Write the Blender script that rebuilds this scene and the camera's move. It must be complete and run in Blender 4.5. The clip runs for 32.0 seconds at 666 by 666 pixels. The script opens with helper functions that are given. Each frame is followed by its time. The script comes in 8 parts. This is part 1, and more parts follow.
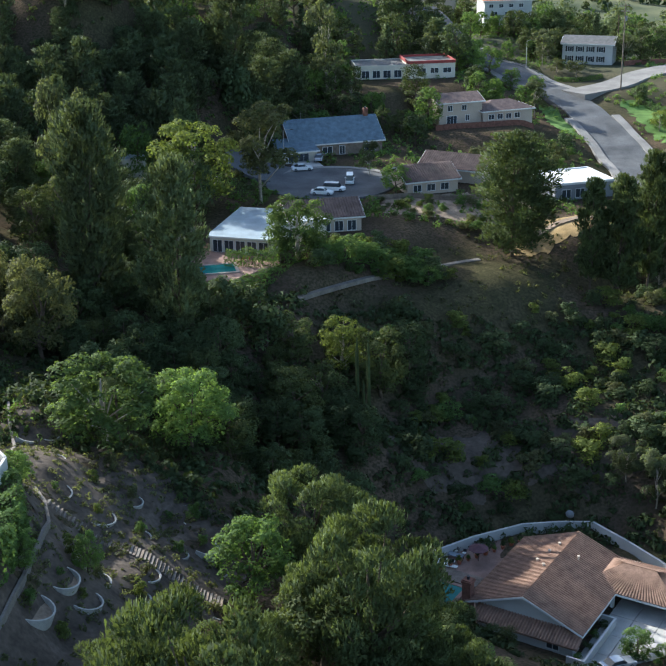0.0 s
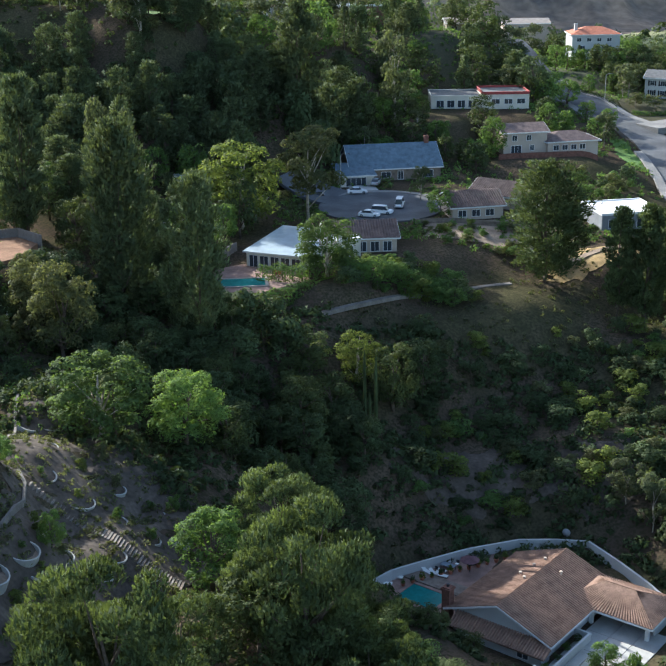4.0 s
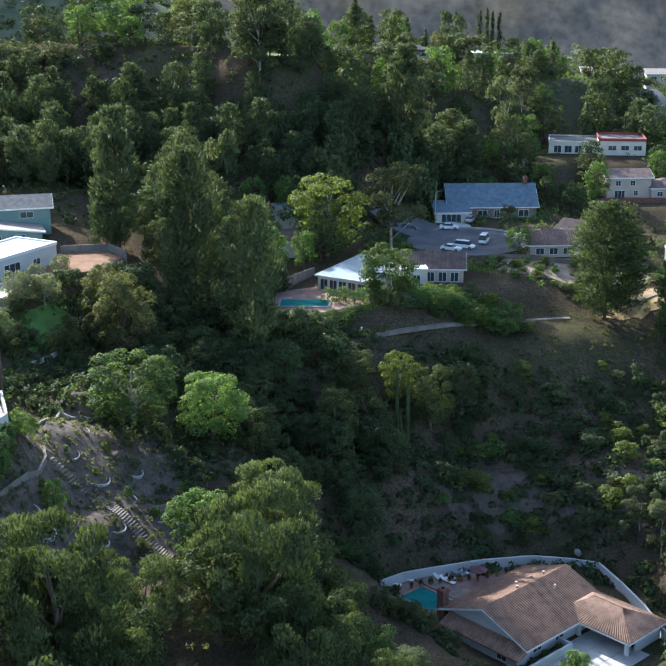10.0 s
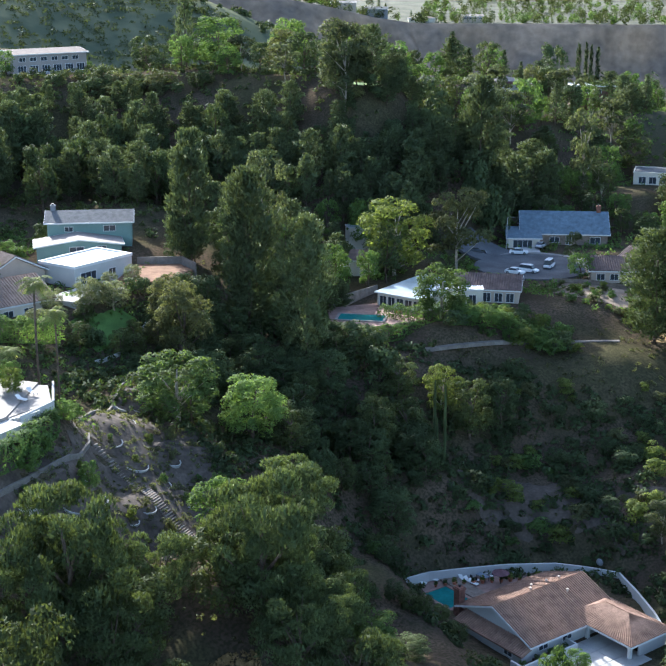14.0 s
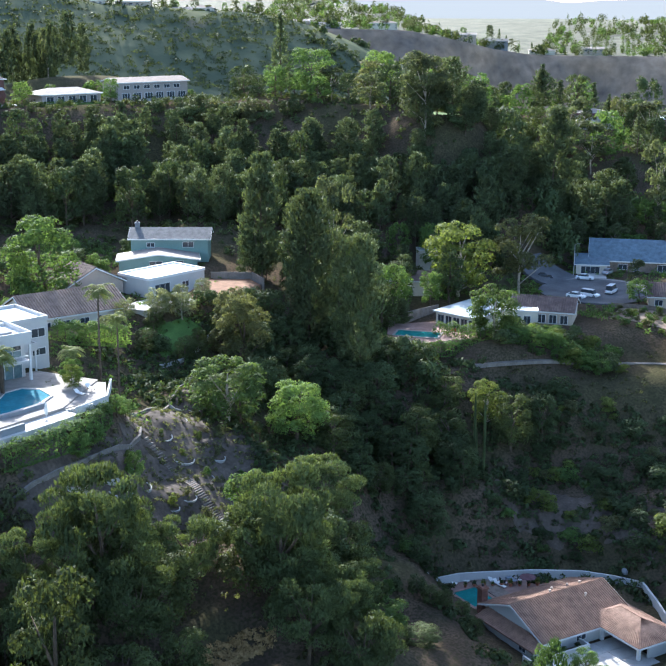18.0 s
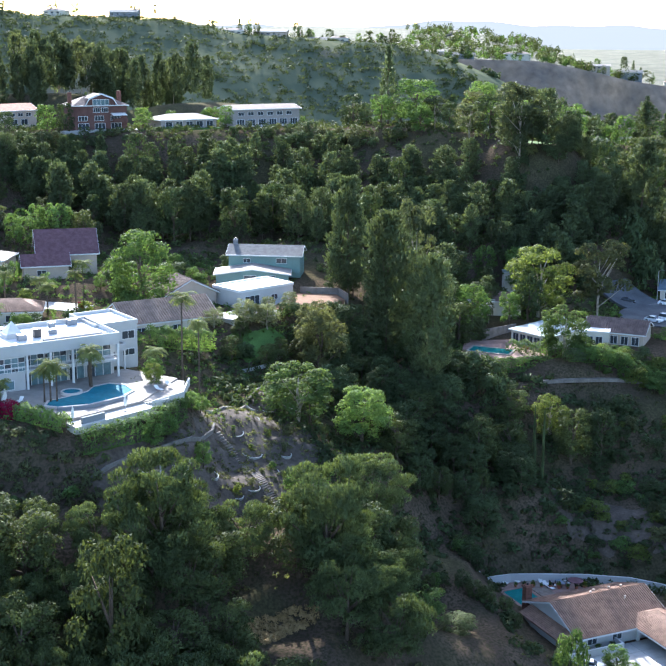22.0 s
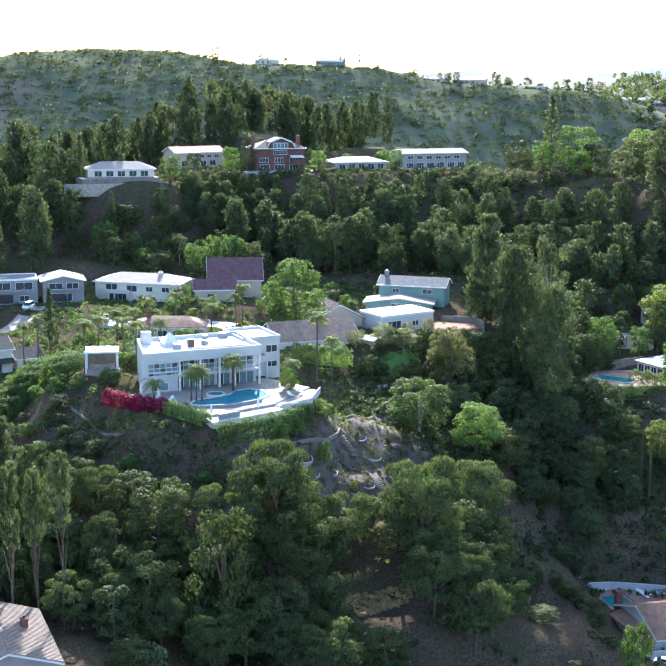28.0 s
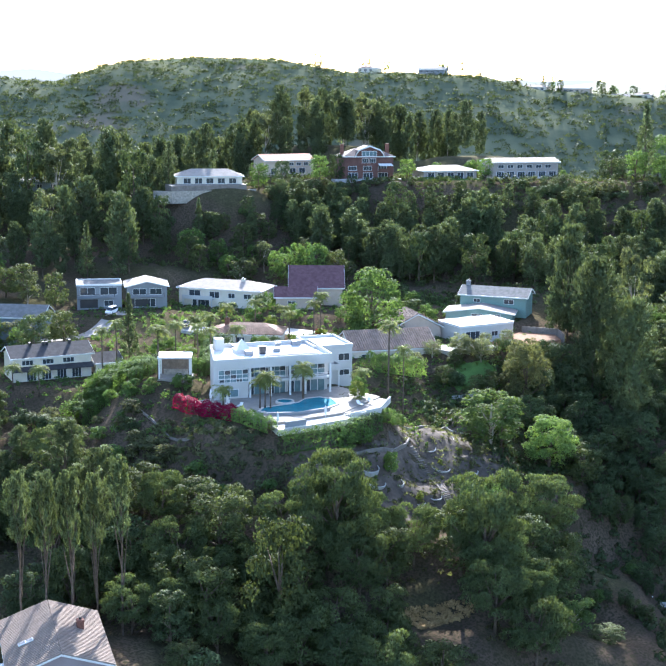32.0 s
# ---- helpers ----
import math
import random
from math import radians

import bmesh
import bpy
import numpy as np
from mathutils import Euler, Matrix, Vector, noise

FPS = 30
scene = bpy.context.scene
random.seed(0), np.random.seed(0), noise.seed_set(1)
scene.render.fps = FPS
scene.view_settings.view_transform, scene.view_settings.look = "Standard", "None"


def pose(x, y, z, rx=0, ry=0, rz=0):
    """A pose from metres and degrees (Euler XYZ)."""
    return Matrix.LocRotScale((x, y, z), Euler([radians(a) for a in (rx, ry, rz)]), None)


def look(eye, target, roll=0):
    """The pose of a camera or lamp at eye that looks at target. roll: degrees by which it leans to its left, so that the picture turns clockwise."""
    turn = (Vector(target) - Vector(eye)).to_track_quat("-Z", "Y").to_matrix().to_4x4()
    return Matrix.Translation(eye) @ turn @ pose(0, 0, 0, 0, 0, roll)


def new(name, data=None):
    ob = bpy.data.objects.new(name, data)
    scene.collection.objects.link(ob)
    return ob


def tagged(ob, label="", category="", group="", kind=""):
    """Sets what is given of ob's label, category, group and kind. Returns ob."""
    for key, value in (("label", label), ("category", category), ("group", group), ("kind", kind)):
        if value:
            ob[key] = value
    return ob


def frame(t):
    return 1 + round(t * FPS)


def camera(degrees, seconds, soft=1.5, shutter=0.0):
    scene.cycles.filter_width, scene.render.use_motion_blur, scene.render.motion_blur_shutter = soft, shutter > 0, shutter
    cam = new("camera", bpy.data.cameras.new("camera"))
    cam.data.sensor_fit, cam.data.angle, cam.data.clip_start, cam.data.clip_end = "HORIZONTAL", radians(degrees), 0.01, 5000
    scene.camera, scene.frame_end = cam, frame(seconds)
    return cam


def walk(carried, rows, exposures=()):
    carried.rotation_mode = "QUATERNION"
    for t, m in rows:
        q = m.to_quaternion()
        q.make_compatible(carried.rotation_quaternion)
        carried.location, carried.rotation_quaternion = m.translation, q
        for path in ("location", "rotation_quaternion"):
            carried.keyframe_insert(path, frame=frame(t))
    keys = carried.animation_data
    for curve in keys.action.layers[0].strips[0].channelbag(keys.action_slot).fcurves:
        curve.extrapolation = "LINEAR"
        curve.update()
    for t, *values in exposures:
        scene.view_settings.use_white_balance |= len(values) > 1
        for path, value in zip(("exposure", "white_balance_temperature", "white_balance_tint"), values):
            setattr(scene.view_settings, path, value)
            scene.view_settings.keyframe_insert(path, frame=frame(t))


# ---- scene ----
cam = camera(28.51, 32.0, soft=1.6)

# seconds, x, y, z, tilt, lean, turn
PATH = [
    (0.0, 0.00, -0.00, 57.30, 69.697, -0.864, -0.000),
    (1.0, 4.85, -1.96, 57.27, 70.060, -0.871, 1.642),
    (2.0, 9.48, -3.77, 57.21, 70.423, -0.786, 3.017),
    (3.0, 14.17, -5.78, 57.22, 70.775, -0.687, 4.542),
    (3.5, 16.51, -6.76, 57.23, 70.947, -0.630, 5.334),
    (5.5, 25.84, -10.52, 57.15, 71.672, -0.455, 8.336),
    (6.0, 28.31, -11.55, 57.31, 71.836, -0.469, 9.087),
    (7.0, 33.15, -13.35, 57.26, 72.202, -0.462, 10.617),
    (8.0, 37.81, -15.37, 57.40, 72.518, -0.335, 12.204),
    (9.0, 42.49, -17.38, 57.59, 72.841, -0.267, 13.753),
    (10.0, 47.29, -19.44, 57.84, 73.149, -0.215, 15.308),
    (11.0, 52.20, -21.45, 57.85, 73.499, -0.181, 16.751),
    (12.0, 56.93, -23.63, 57.85, 73.869, -0.111, 18.324),
    (13.0, 61.73, -25.80, 58.27, 74.164, -0.017, 20.055),
    (14.0, 66.55, -27.87, 58.44, 74.489, 0.038, 21.518),
    (14.5, 69.08, -28.84, 58.60, 74.649, 0.059, 22.276),
    (16.5, 78.73, -32.85, 59.21, 75.259, 0.152, 25.227),
    (17.0, 81.10, -34.01, 59.29, 75.416, 0.169, 25.958),
    (18.0, 85.83, -36.19, 59.56, 75.737, 0.252, 27.308),
    (19.0, 90.71, -38.42, 59.75, 76.058, 0.352, 28.941),
    (20.0, 95.95, -40.52, 59.95, 76.344, 0.388, 30.541),
    (21.0, 100.97, -42.61, 60.31, 76.626, 0.441, 32.123),
    (22.0, 106.01, -44.78, 60.65, 76.913, 0.512, 33.629),
    (23.0, 111.38, -46.93, 61.10, 77.202, 0.528, 35.142),
    (24.0, 116.22, -48.71, 61.21, 77.539, 0.545, 36.648),
    (25.0, 121.32, -50.81, 61.59, 77.831, 0.565, 38.264),
    (26.0, 126.48, -52.74, 61.80, 78.165, 0.542, 39.982),
    (26.5, 128.89, -53.72, 61.74, 78.342, 0.542, 40.770),
    (28.5, 139.30, -57.68, 61.69, 78.982, 0.493, 43.717),
    (29.0, 141.85, -58.63, 61.56, 79.172, 0.468, 44.428),
    (29.5, 143.56, -59.25, 61.30, 79.259, 0.516, 46.087),
    (30.0, 144.46, -59.35, 61.48, 79.318, 0.460, 47.571),
    (30.5, 143.80, -58.17, 61.41, 79.282, 0.453, 47.506),
    (31.0, 142.80, -55.91, 61.54, 79.298, 0.482, 47.487),
    (31.5, 141.88, -53.38, 61.75, 79.192, 0.512, 47.632),
    (32.0, 140.97, -51.01, 61.83, 79.105, 0.552, 47.862),
]
walk(cam, [(t, pose(x, y, z, tilt, 0, turn) @ pose(0, 0, 0, 0, 0, lean)) for t, x, y, z, tilt, lean, turn in PATH],
     exposures=((0, 1.2, 6050, 5), (9, 1.5, 5900, 7), (19, 1.84, 5750, 10), (32, 2.2, 5700, 11)))

# ---- light ----
SUN_TURN, SUN_HIGH = 45.0, 27.0      # degrees to the left of +y, and above the horizon
world = bpy.data.worlds.new("sky")
scene.world = world
world.use_nodes = True
wt = world.node_tree
wt.nodes.clear()
sky = wt.nodes.new("ShaderNodeTexSky")
sky.sky_type, sky.sun_disc = "NISHITA", False
sky.sun_elevation, sky.sun_rotation = radians(SUN_HIGH), radians(-SUN_TURN)
sky.air_density, sky.dust_density, sky.ozone_density, sky.altitude = 1.0, 2.0, 1.2, 200
back = wt.nodes.new("ShaderNodeBackground")
back.inputs["Strength"].default_value = 0.135
wout = wt.nodes.new("ShaderNodeOutputWorld")
wt.links.new(sky.outputs[0], back.inputs[0])
wt.links.new(back.outputs[0], wout.inputs[0])
lamp = bpy.data.lights.new("sun", "SUN")
lamp.energy, lamp.angle, lamp.color = 5.0, radians(0.53), (1.0, 0.95, 0.87)
sun = new("sun", lamp)
sun.matrix_world = look((-math.sin(radians(SUN_TURN)) * 300 * math.cos(radians(SUN_HIGH)),
                         math.cos(radians(SUN_TURN)) * 300 * math.cos(radians(SUN_HIGH)),
                         300 * math.sin(radians(SUN_HIGH))), (0, 0, 0))

# ---- materials ----
def material(name, base, rough=0.8, spread=0.25, scale=1.5, fine=12.0, bump=0.3, metal=0.0, second=None, vary=0.0,
             through_light=0.0, island=0.0, detail=6.0, gloss=1.45):
    """A surface with blotches at one scale, grain at a finer one, relief, and a shade that differs from thing to thing."""
    m = bpy.data.materials.new(name)
    m.use_nodes = True
    nt = m.node_tree
    n, l = nt.nodes, nt.links
    bsdf = n["Principled BSDF"]
    bsdf.inputs["Roughness"].default_value = rough
    bsdf.inputs["Metallic"].default_value = metal
    bsdf.inputs["IOR"].default_value = gloss
    if rough >= 0.75:
        bsdf.inputs["Specular IOR Level"].default_value = 0.12
    geo = n.new("ShaderNodeNewGeometry")
    big = n.new("ShaderNodeTexNoise")
    big.inputs["Scale"].default_value, big.inputs["Detail"].default_value = 1.0 / scale, detail
    l.new(geo.outputs["Position"], big.inputs["Vector"])
    small = n.new("ShaderNodeTexNoise")
    small.inputs["Scale"].default_value, small.inputs["Detail"].default_value = fine, 3
    l.new(geo.outputs["Position"], small.inputs["Vector"])
    ramp = n.new("ShaderNodeMapRange")
    ramp.inputs["From Min"].default_value, ramp.inputs["From Max"].default_value = 0.32, 0.68
    l.new(big.outputs["Fac"], ramp.inputs["Value"])
    mix = n.new("ShaderNodeMix")
    mix.data_type = "RGBA"
    a = [c * (1 - spread) for c in base]
    b = list(second) if second else [min(1, c * (1 + spread)) for c in base]
    mix.inputs["A"].default_value, mix.inputs["B"].default_value = (*a, 1), (*b, 1)
    l.new(ramp.outputs["Result"], mix.inputs["Factor"])
    value = n.new("ShaderNodeMapRange")
    value.inputs["To Min"].default_value, value.inputs["To Max"].default_value = 1 - spread * 0.8, 1 + spread * 0.8
    value.inputs["From Min"].default_value, value.inputs["From Max"].default_value = 0.3, 0.7
    l.new(small.outputs["Fac"], value.inputs["Value"])
    last = value.outputs["Result"]
    for source, amount in (("info", vary), ("island", island)):
        if amount:
            node = n.new("ShaderNodeObjectInfo") if source == "info" else geo
            socket = node.outputs["Random"] if source == "info" else geo.outputs["Random Per Island"]
            r = n.new("ShaderNodeMapRange")
            r.inputs["To Min"].default_value, r.inputs["To Max"].default_value = 1 - amount, 1 + amount
            l.new(socket, r.inputs["Value"])
            mul = n.new("ShaderNodeMath")
            mul.operation = "MULTIPLY"
            l.new(last, mul.inputs[0])
            l.new(r.outputs["Result"], mul.inputs[1])
            last = mul.outputs[0]
    shade = n.new("ShaderNodeVectorMath")
    shade.operation = "SCALE"
    l.new(mix.outputs["Result"], shade.inputs[0])
    l.new(last, shade.inputs["Scale"])
    l.new(shade.outputs["Vector"], bsdf.inputs["Base Color"])
    if bump:
        bp = n.new("ShaderNodeBump")
        bp.inputs["Strength"].default_value, bp.inputs["Distance"].default_value = bump, 0.05
        l.new(small.outputs["Fac"], bp.inputs["Height"])
        l.new(bp.outputs["Normal"], bsdf.inputs["Normal"])
    if through_light:
        tr = n.new("ShaderNodeBsdfTranslucent")
        warm = n.new("ShaderNodeVectorMath")
        warm.operation = "MULTIPLY"
        warm.inputs[1].default_value = (1.15, 1.12, 0.55)
        l.new(shade.outputs["Vector"], warm.inputs[0])
        l.new(warm.outputs["Vector"], tr.inputs["Color"])
        ms = n.new("ShaderNodeMixShader")
        ms.inputs["Fac"].default_value = through_light
        l.new(bsdf.outputs[0], ms.inputs[1])
        l.new(tr.outputs[0], ms.inputs[2])
        l.new(ms.outputs[0], n["Material Output"].inputs["Surface"])
    return m


def leafy(name, base, vary=0.18, thin=0.5):
    m = material(name, base, rough=0.75, spread=0.22, scale=4.0, fine=1.2, bump=0, vary=vary, through_light=thin, island=0.2, detail=2)
    m.node_tree.nodes["Principled BSDF"].inputs["Specular IOR Level"].default_value = 0.12
    return m


M = {
    "stucco_white": material("white_stucco", (0.48, 0.475, 0.46), 0.85, 0.06, 2.5, 20, 0.2),
    "stucco_dull": material("dull_tan_stucco", (0.33, 0.29, 0.265), 0.85, 0.08, 2.5, 20, 0.2),
    "stucco_cream": material("cream_stucco", (0.62, 0.57, 0.48), 0.85, 0.08, 2.5, 20, 0.2),
    "stucco_beige": material("beige_stucco", (0.46, 0.38, 0.31), 0.85, 0.08, 2.5, 20, 0.2),
    "stucco_mauve": material("mauve_stucco", (0.28, 0.24, 0.25), 0.85, 0.08, 2.5, 20, 0.2),
    "stucco_grey": material("grey_stucco", (0.22, 0.23, 0.245), 0.85, 0.08, 2.5, 20, 0.2),
    "siding_teal": material("teal_siding", (0.19, 0.285, 0.265), 0.8, 0.1, 3, 8, 0.3),
    "siding_blue": material("grey_blue_siding", (0.20, 0.235, 0.27), 0.8, 0.1, 3, 8, 0.3),
    "wood_brown": material("dark_brown_timber", (0.13, 0.07, 0.06), 0.75, 0.2, 1.5, 10, 0.3),
    "roof_white": material("white_roof_membrane", (0.74, 0.735, 0.72), 0.6, 0.1, 3, 6, 0.1),
    "roof_tile": material("brown_clay_tiles", (0.245, 0.155, 0.115), 0.8, 0.22, 1.2, 5, 0.4),
    "roof_tile_dark": material("dark_brown_roof_tiles", (0.15, 0.11, 0.10), 0.8, 0.25, 1.2, 5, 0.4),
    "roof_tan": material("tan_clay_tiles", (0.30, 0.215, 0.17), 0.8, 0.2, 1.2, 5, 0.4),
    "roof_red": material("red_clay_tiles", (0.42, 0.16, 0.10), 0.8, 0.2, 1.2, 5, 0.4),
    "roof_maroon": material("maroon_shingles", (0.125, 0.070, 0.078), 0.85, 0.2, 1.0, 8, 0.4),
    "roof_slate": material("blue_grey_shingles", (0.115, 0.16, 0.20), 0.85, 0.22, 1.0, 6, 0.5),
    "roof_grey": material("grey_shingles", (0.15, 0.148, 0.145), 0.85, 0.2, 1.0, 8, 0.5),
    "roof_pale": material("pale_tan_shingles", (0.32, 0.275, 0.24), 0.85, 0.12, 1.0, 8, 0.4),
    "roof_taupe": material("taupe_shingles", (0.23, 0.182, 0.150), 0.85, 0.12, 1.0, 8, 0.4),
    "roof_black": material("dark_asphalt_shingles", (0.055, 0.053, 0.056), 0.9, 0.2, 1.0, 8, 0.5),
    "roof_metal": material("pale_blue_metal_roof", (0.38, 0.45, 0.50), 0.35, 0.12, 2.0, 5, 0.1, metal=0.3),
    "trim_white": material("white_trim_paint", (0.66, 0.66, 0.65), 0.6, 0.05, 2, 20, 0.1),
    "trim_red": material("dull_red_fascia", (0.30, 0.05, 0.045), 0.7, 0.15, 2, 10, 0.1),
    "brick": material("red_brick", (0.17, 0.085, 0.065), 0.9, 0.25, 0.6, 8, 0.5),
    "concrete": material("pale_concrete", (0.40, 0.385, 0.36), 0.85, 0.12, 2.5, 9, 0.25),
    "concrete_old": material("weathered_concrete", (0.19, 0.168, 0.148), 0.9, 0.22, 1.2, 8, 0.4),
    "paving": material("brick_paving", (0.26, 0.17, 0.14), 0.85, 0.2, 1.5, 9, 0.3),
    "paving_pale": material("pale_stone_paving", (0.52, 0.49, 0.45), 0.75, 0.1, 1.5, 8, 0.2),
    "asphalt": material("grey_asphalt", (0.105, 0.107, 0.112), 0.9, 0.25, 5, 6, 0.3),
    "clay": material("bare_reddish_clay", (0.22, 0.125, 0.078), 0.95, 0.25, 2.5, 3, 0.5),
    "soil": material("bare_tan_soil", (0.25, 0.19, 0.14), 0.95, 0.25, 2.5, 3, 0.5),
    "soil_dark": material("dusty_brown_soil", (0.092, 0.074, 0.060), 0.95, 0.3, 2.5, 2, 0.6),
    "paving_warm": material("warm_grey_stone_paving", (0.27, 0.245, 0.22), 0.8, 0.14, 1.5, 8, 0.25),
    "bluff": material("bare_eroded_bluff", (0.185, 0.155, 0.135), 0.95, 0.3, 34, 0.12, 0.8, second=(0.34, 0.24, 0.165)),
    "scrub_soil": material("scrubby_plateau_soil", (0.085, 0.088, 0.060), 1.0, 0.3, 18, 0.5, 0.5),
    # asphalt lightened as sun would, for the side street; also the concrete pavements
    "road_pale": material("sunlit_toned_paving", (0.215, 0.205, 0.195), 0.9, 0.2, 5, 6, 0.3),
    "lawn": material("mown_lawn", (0.095, 0.165, 0.045), 0.9, 0.25, 3, 6, 0.5),
    "dry_grass": material("dry_golden_grass", (0.30, 0.21, 0.10), 0.9, 0.25, 2, 5, 0.5),
    "bark": material("grey_brown_bark", (0.11, 0.085, 0.065), 0.95, 0.3, 0.8, 6, 0.6),
    "bark_pale": material("pale_smooth_bark", (0.36, 0.31, 0.25), 0.9, 0.3, 0.8, 6, 0.4),
    "glass": material("window_glass", (0.045, 0.055, 0.065), 0.08, 0.15, 2, 3, 0.0),
    # teal base colour stands in for the sky mirrored in the panes
    "glass_teal": material("sky_teal_glass", (0.13, 0.20, 0.22), 0.1, 0.25, 2, 3, 0.0),
    "pool": material("blue_pool_water", (0.030, 0.165, 0.215), 0.12, 0.12, 2.0, 2.0, 0.15, gloss=1.12),
    "pool_teal": material("teal_pool_water", (0.025, 0.165, 0.155), 0.12, 0.12, 2.0, 2.0, 0.15, gloss=1.12),
    "metal_dark": material("dark_metal", (0.05, 0.05, 0.055), 0.45, 0.1, 2, 10, 0.1, metal=0.6),
    "car_white": material("white_car_paint", (0.75, 0.76, 0.77), 0.2, 0.03, 2, 5, 0.0),
    "car_silver": material("silver_car_paint", (0.45, 0.47, 0.50), 0.25, 0.04, 2, 5, 0.0, metal=0.4),
    "car_dark": material("black_car_paint", (0.02, 0.02, 0.025), 0.2, 0.04, 2, 5, 0.0),
    "rubber": material("black_rubber", (0.02, 0.02, 0.02), 0.9, 0.1, 1, 10, 0.1),
    "lamp_glass": material("clear_lamp_lens", (0.6, 0.6, 0.62), 0.15, 0.05, 1, 5, 0.0),
    "tail_glass": material("red_lamp_lens", (0.35, 0.02, 0.02), 0.2, 0.05, 1, 5, 0.0),
    "canvas": material("white_canvas", (0.72, 0.71, 0.68), 0.9, 0.06, 1, 15, 0.1),
    "stone": material("rough_tan_stone", (0.33, 0.295, 0.25), 0.9, 0.25, 0.6, 6, 0.6),
    "timber": material("weathered_grey_timber", (0.20, 0.16, 0.13), 0.85, 0.25, 0.8, 10, 0.4),
    "leaf_oak": leafy("dark_oak_leaves", (0.074, 0.094, 0.038), thin=0.35),
    "leaf_pine": leafy("pine_needles", (0.094, 0.120, 0.062), thin=0.3),
    "leaf_green_pine": leafy("sunlit_pine_needles", (0.086, 0.114, 0.050), thin=0.3),
    "leaf_grey": leafy("grey_green_leaves", (0.096, 0.114, 0.064)),
    "leaf_dark": leafy("deep_green_leaves", (0.064, 0.088, 0.040), thin=0.3),
    "leaf_green": leafy("fresh_green_leaves", (0.105, 0.168, 0.056)),
    "leaf_lime": leafy("bright_lime_leaves", (0.140, 0.215, 0.066), 0.12),
    "leaf_yellow": leafy("yellow_green_leaves", (0.135, 0.170, 0.050), 0.1),
    "leaf_mid": leafy("mid_green_leaves", (0.092, 0.138, 0.048)),
    "leaf_pale": leafy("pale_sage_leaves", (0.165, 0.185, 0.115)),
    "leaf_olive": leafy("brownish_olive_leaves", (0.115, 0.125, 0.062)),
    "leaf_palm": leafy("palm_fronds", (0.150, 0.175, 0.062), thin=0.4),
    "leaf_scrub": leafy("dusty_scrub_leaves", (0.105, 0.115, 0.060), 0.3),
    "flower_red": leafy("crimson_bougainvillea", (0.24, 0.010, 0.060), 0.1),
}

# ---- mesh helpers ----
class Shape:
    """Gathers corners and faces for one mesh."""
    def __init__(self):
        self.v, self.f = [], []

    def quad(self, *pts):
        n = len(self.v)
        self.v.extend(tuple(p) for p in pts)
        self.f.append(tuple(range(n, n + len(pts))))
        return self

    def box(self, x0, y0, z0, x1, y1, z1):
        n = len(self.v)
        self.v += [(x0, y0, z0), (x1, y0, z0), (x1, y1, z0), (x0, y1, z0), (x0, y0, z1), (x1, y0, z1), (x1, y1, z1), (x0, y1, z1)]
        self.f += [tuple(n + i for i in q) for q in ((3, 2, 1, 0), (4, 5, 6, 7), (0, 1, 5, 4), (1, 2, 6, 5), (2, 3, 7, 6), (3, 0, 4, 7))]
        return self

    def slab(self, outline, z0, z1):
        """A plate of any outline (anticlockwise), between two heights."""
        n, k = len(self.v), len(outline)
        self.v += [(x, y, z0) for x, y in outline] + [(x, y, z1) for x, y in outline]
        self.f.append(tuple(range(n + k, n + 2 * k)))
        self.f.append(tuple(reversed(range(n, n + k))))
        self.f += [(n + i, n + (i + 1) % k, n + k + (i + 1) % k, n + k + i) for i in range(k)]
        return self

    def plate(self, pts, thick):
        """A sloping plate: upper outline pts, thickened downwards."""
        n, k = len(self.v), len(pts)
        self.v += [tuple(p) for p in pts] + [(p[0], p[1], p[2] - thick) for p in pts]
        self.f.append(tuple(range(n, n + k)))
        self.f.append(tuple(reversed(range(n + k, n + 2 * k))))
        self.f += [(n + (i + 1) % k, n + i, n + k + i, n + k + (i + 1) % k) for i in range(k)]
        return self

    def tube(self, path, radii, sides=7):
        """A round bar along a path, tapering by the radii."""
        n = len(self.v)
        path = [Vector(p) for p in path]
        for i, p in enumerate(path):
            d = (path[min(i + 1, len(path) - 1)] - path[max(i - 1, 0)]).normalized()
            a = d.orthogonal().normalized()
            b = d.cross(a)
            for s in range(sides):
                w = 2 * math.pi * s / sides
                self.v.append(tuple(p + radii[i] * (a * math.cos(w) + b * math.sin(w))))
        for i in range(len(path) - 1):
            for s in range(sides):
                q = (s + 1) % sides
                self.f.append((n + i * sides + s, n + i * sides + q, n + (i + 1) * sides + q, n + (i + 1) * sides + s))
        self.f.append(tuple(n + (len(path) - 1) * sides + s for s in range(sides)))
        self.f.append(tuple(n + s for s in reversed(range(sides))))
        return self

    def mesh(self, name, mat, smooth=False):
        me = bpy.data.meshes.new(name)
        me.from_pydata(self.v, [], self.f)
        me.materials.append(mat)
        if smooth:
            me.shade_smooth()
        me.update()
        return me


def part(name, shape, mat, parent, label="", smooth=False):
    ob = new(name, shape.mesh(name, mat, smooth))
    ob.parent = parent
    return tagged(ob, label)


def thing(name, m, label, category, group="", kind=""):
    ob = new(name)
    ob.empty_display_size = 0.5
    ob.matrix_basis = m
    return tagged(ob, label, category, group, kind)


def frame_on(a, b, z):
    """The pose of a house whose front runs from a to b, seen from outside left to right; local y goes into it."""
    return pose(a[0], a[1], z, 0, 0, math.degrees(math.atan2(b[1] - a[1], b[0] - a[0]))), math.hypot(b[0] - a[0], b[1] - a[1])


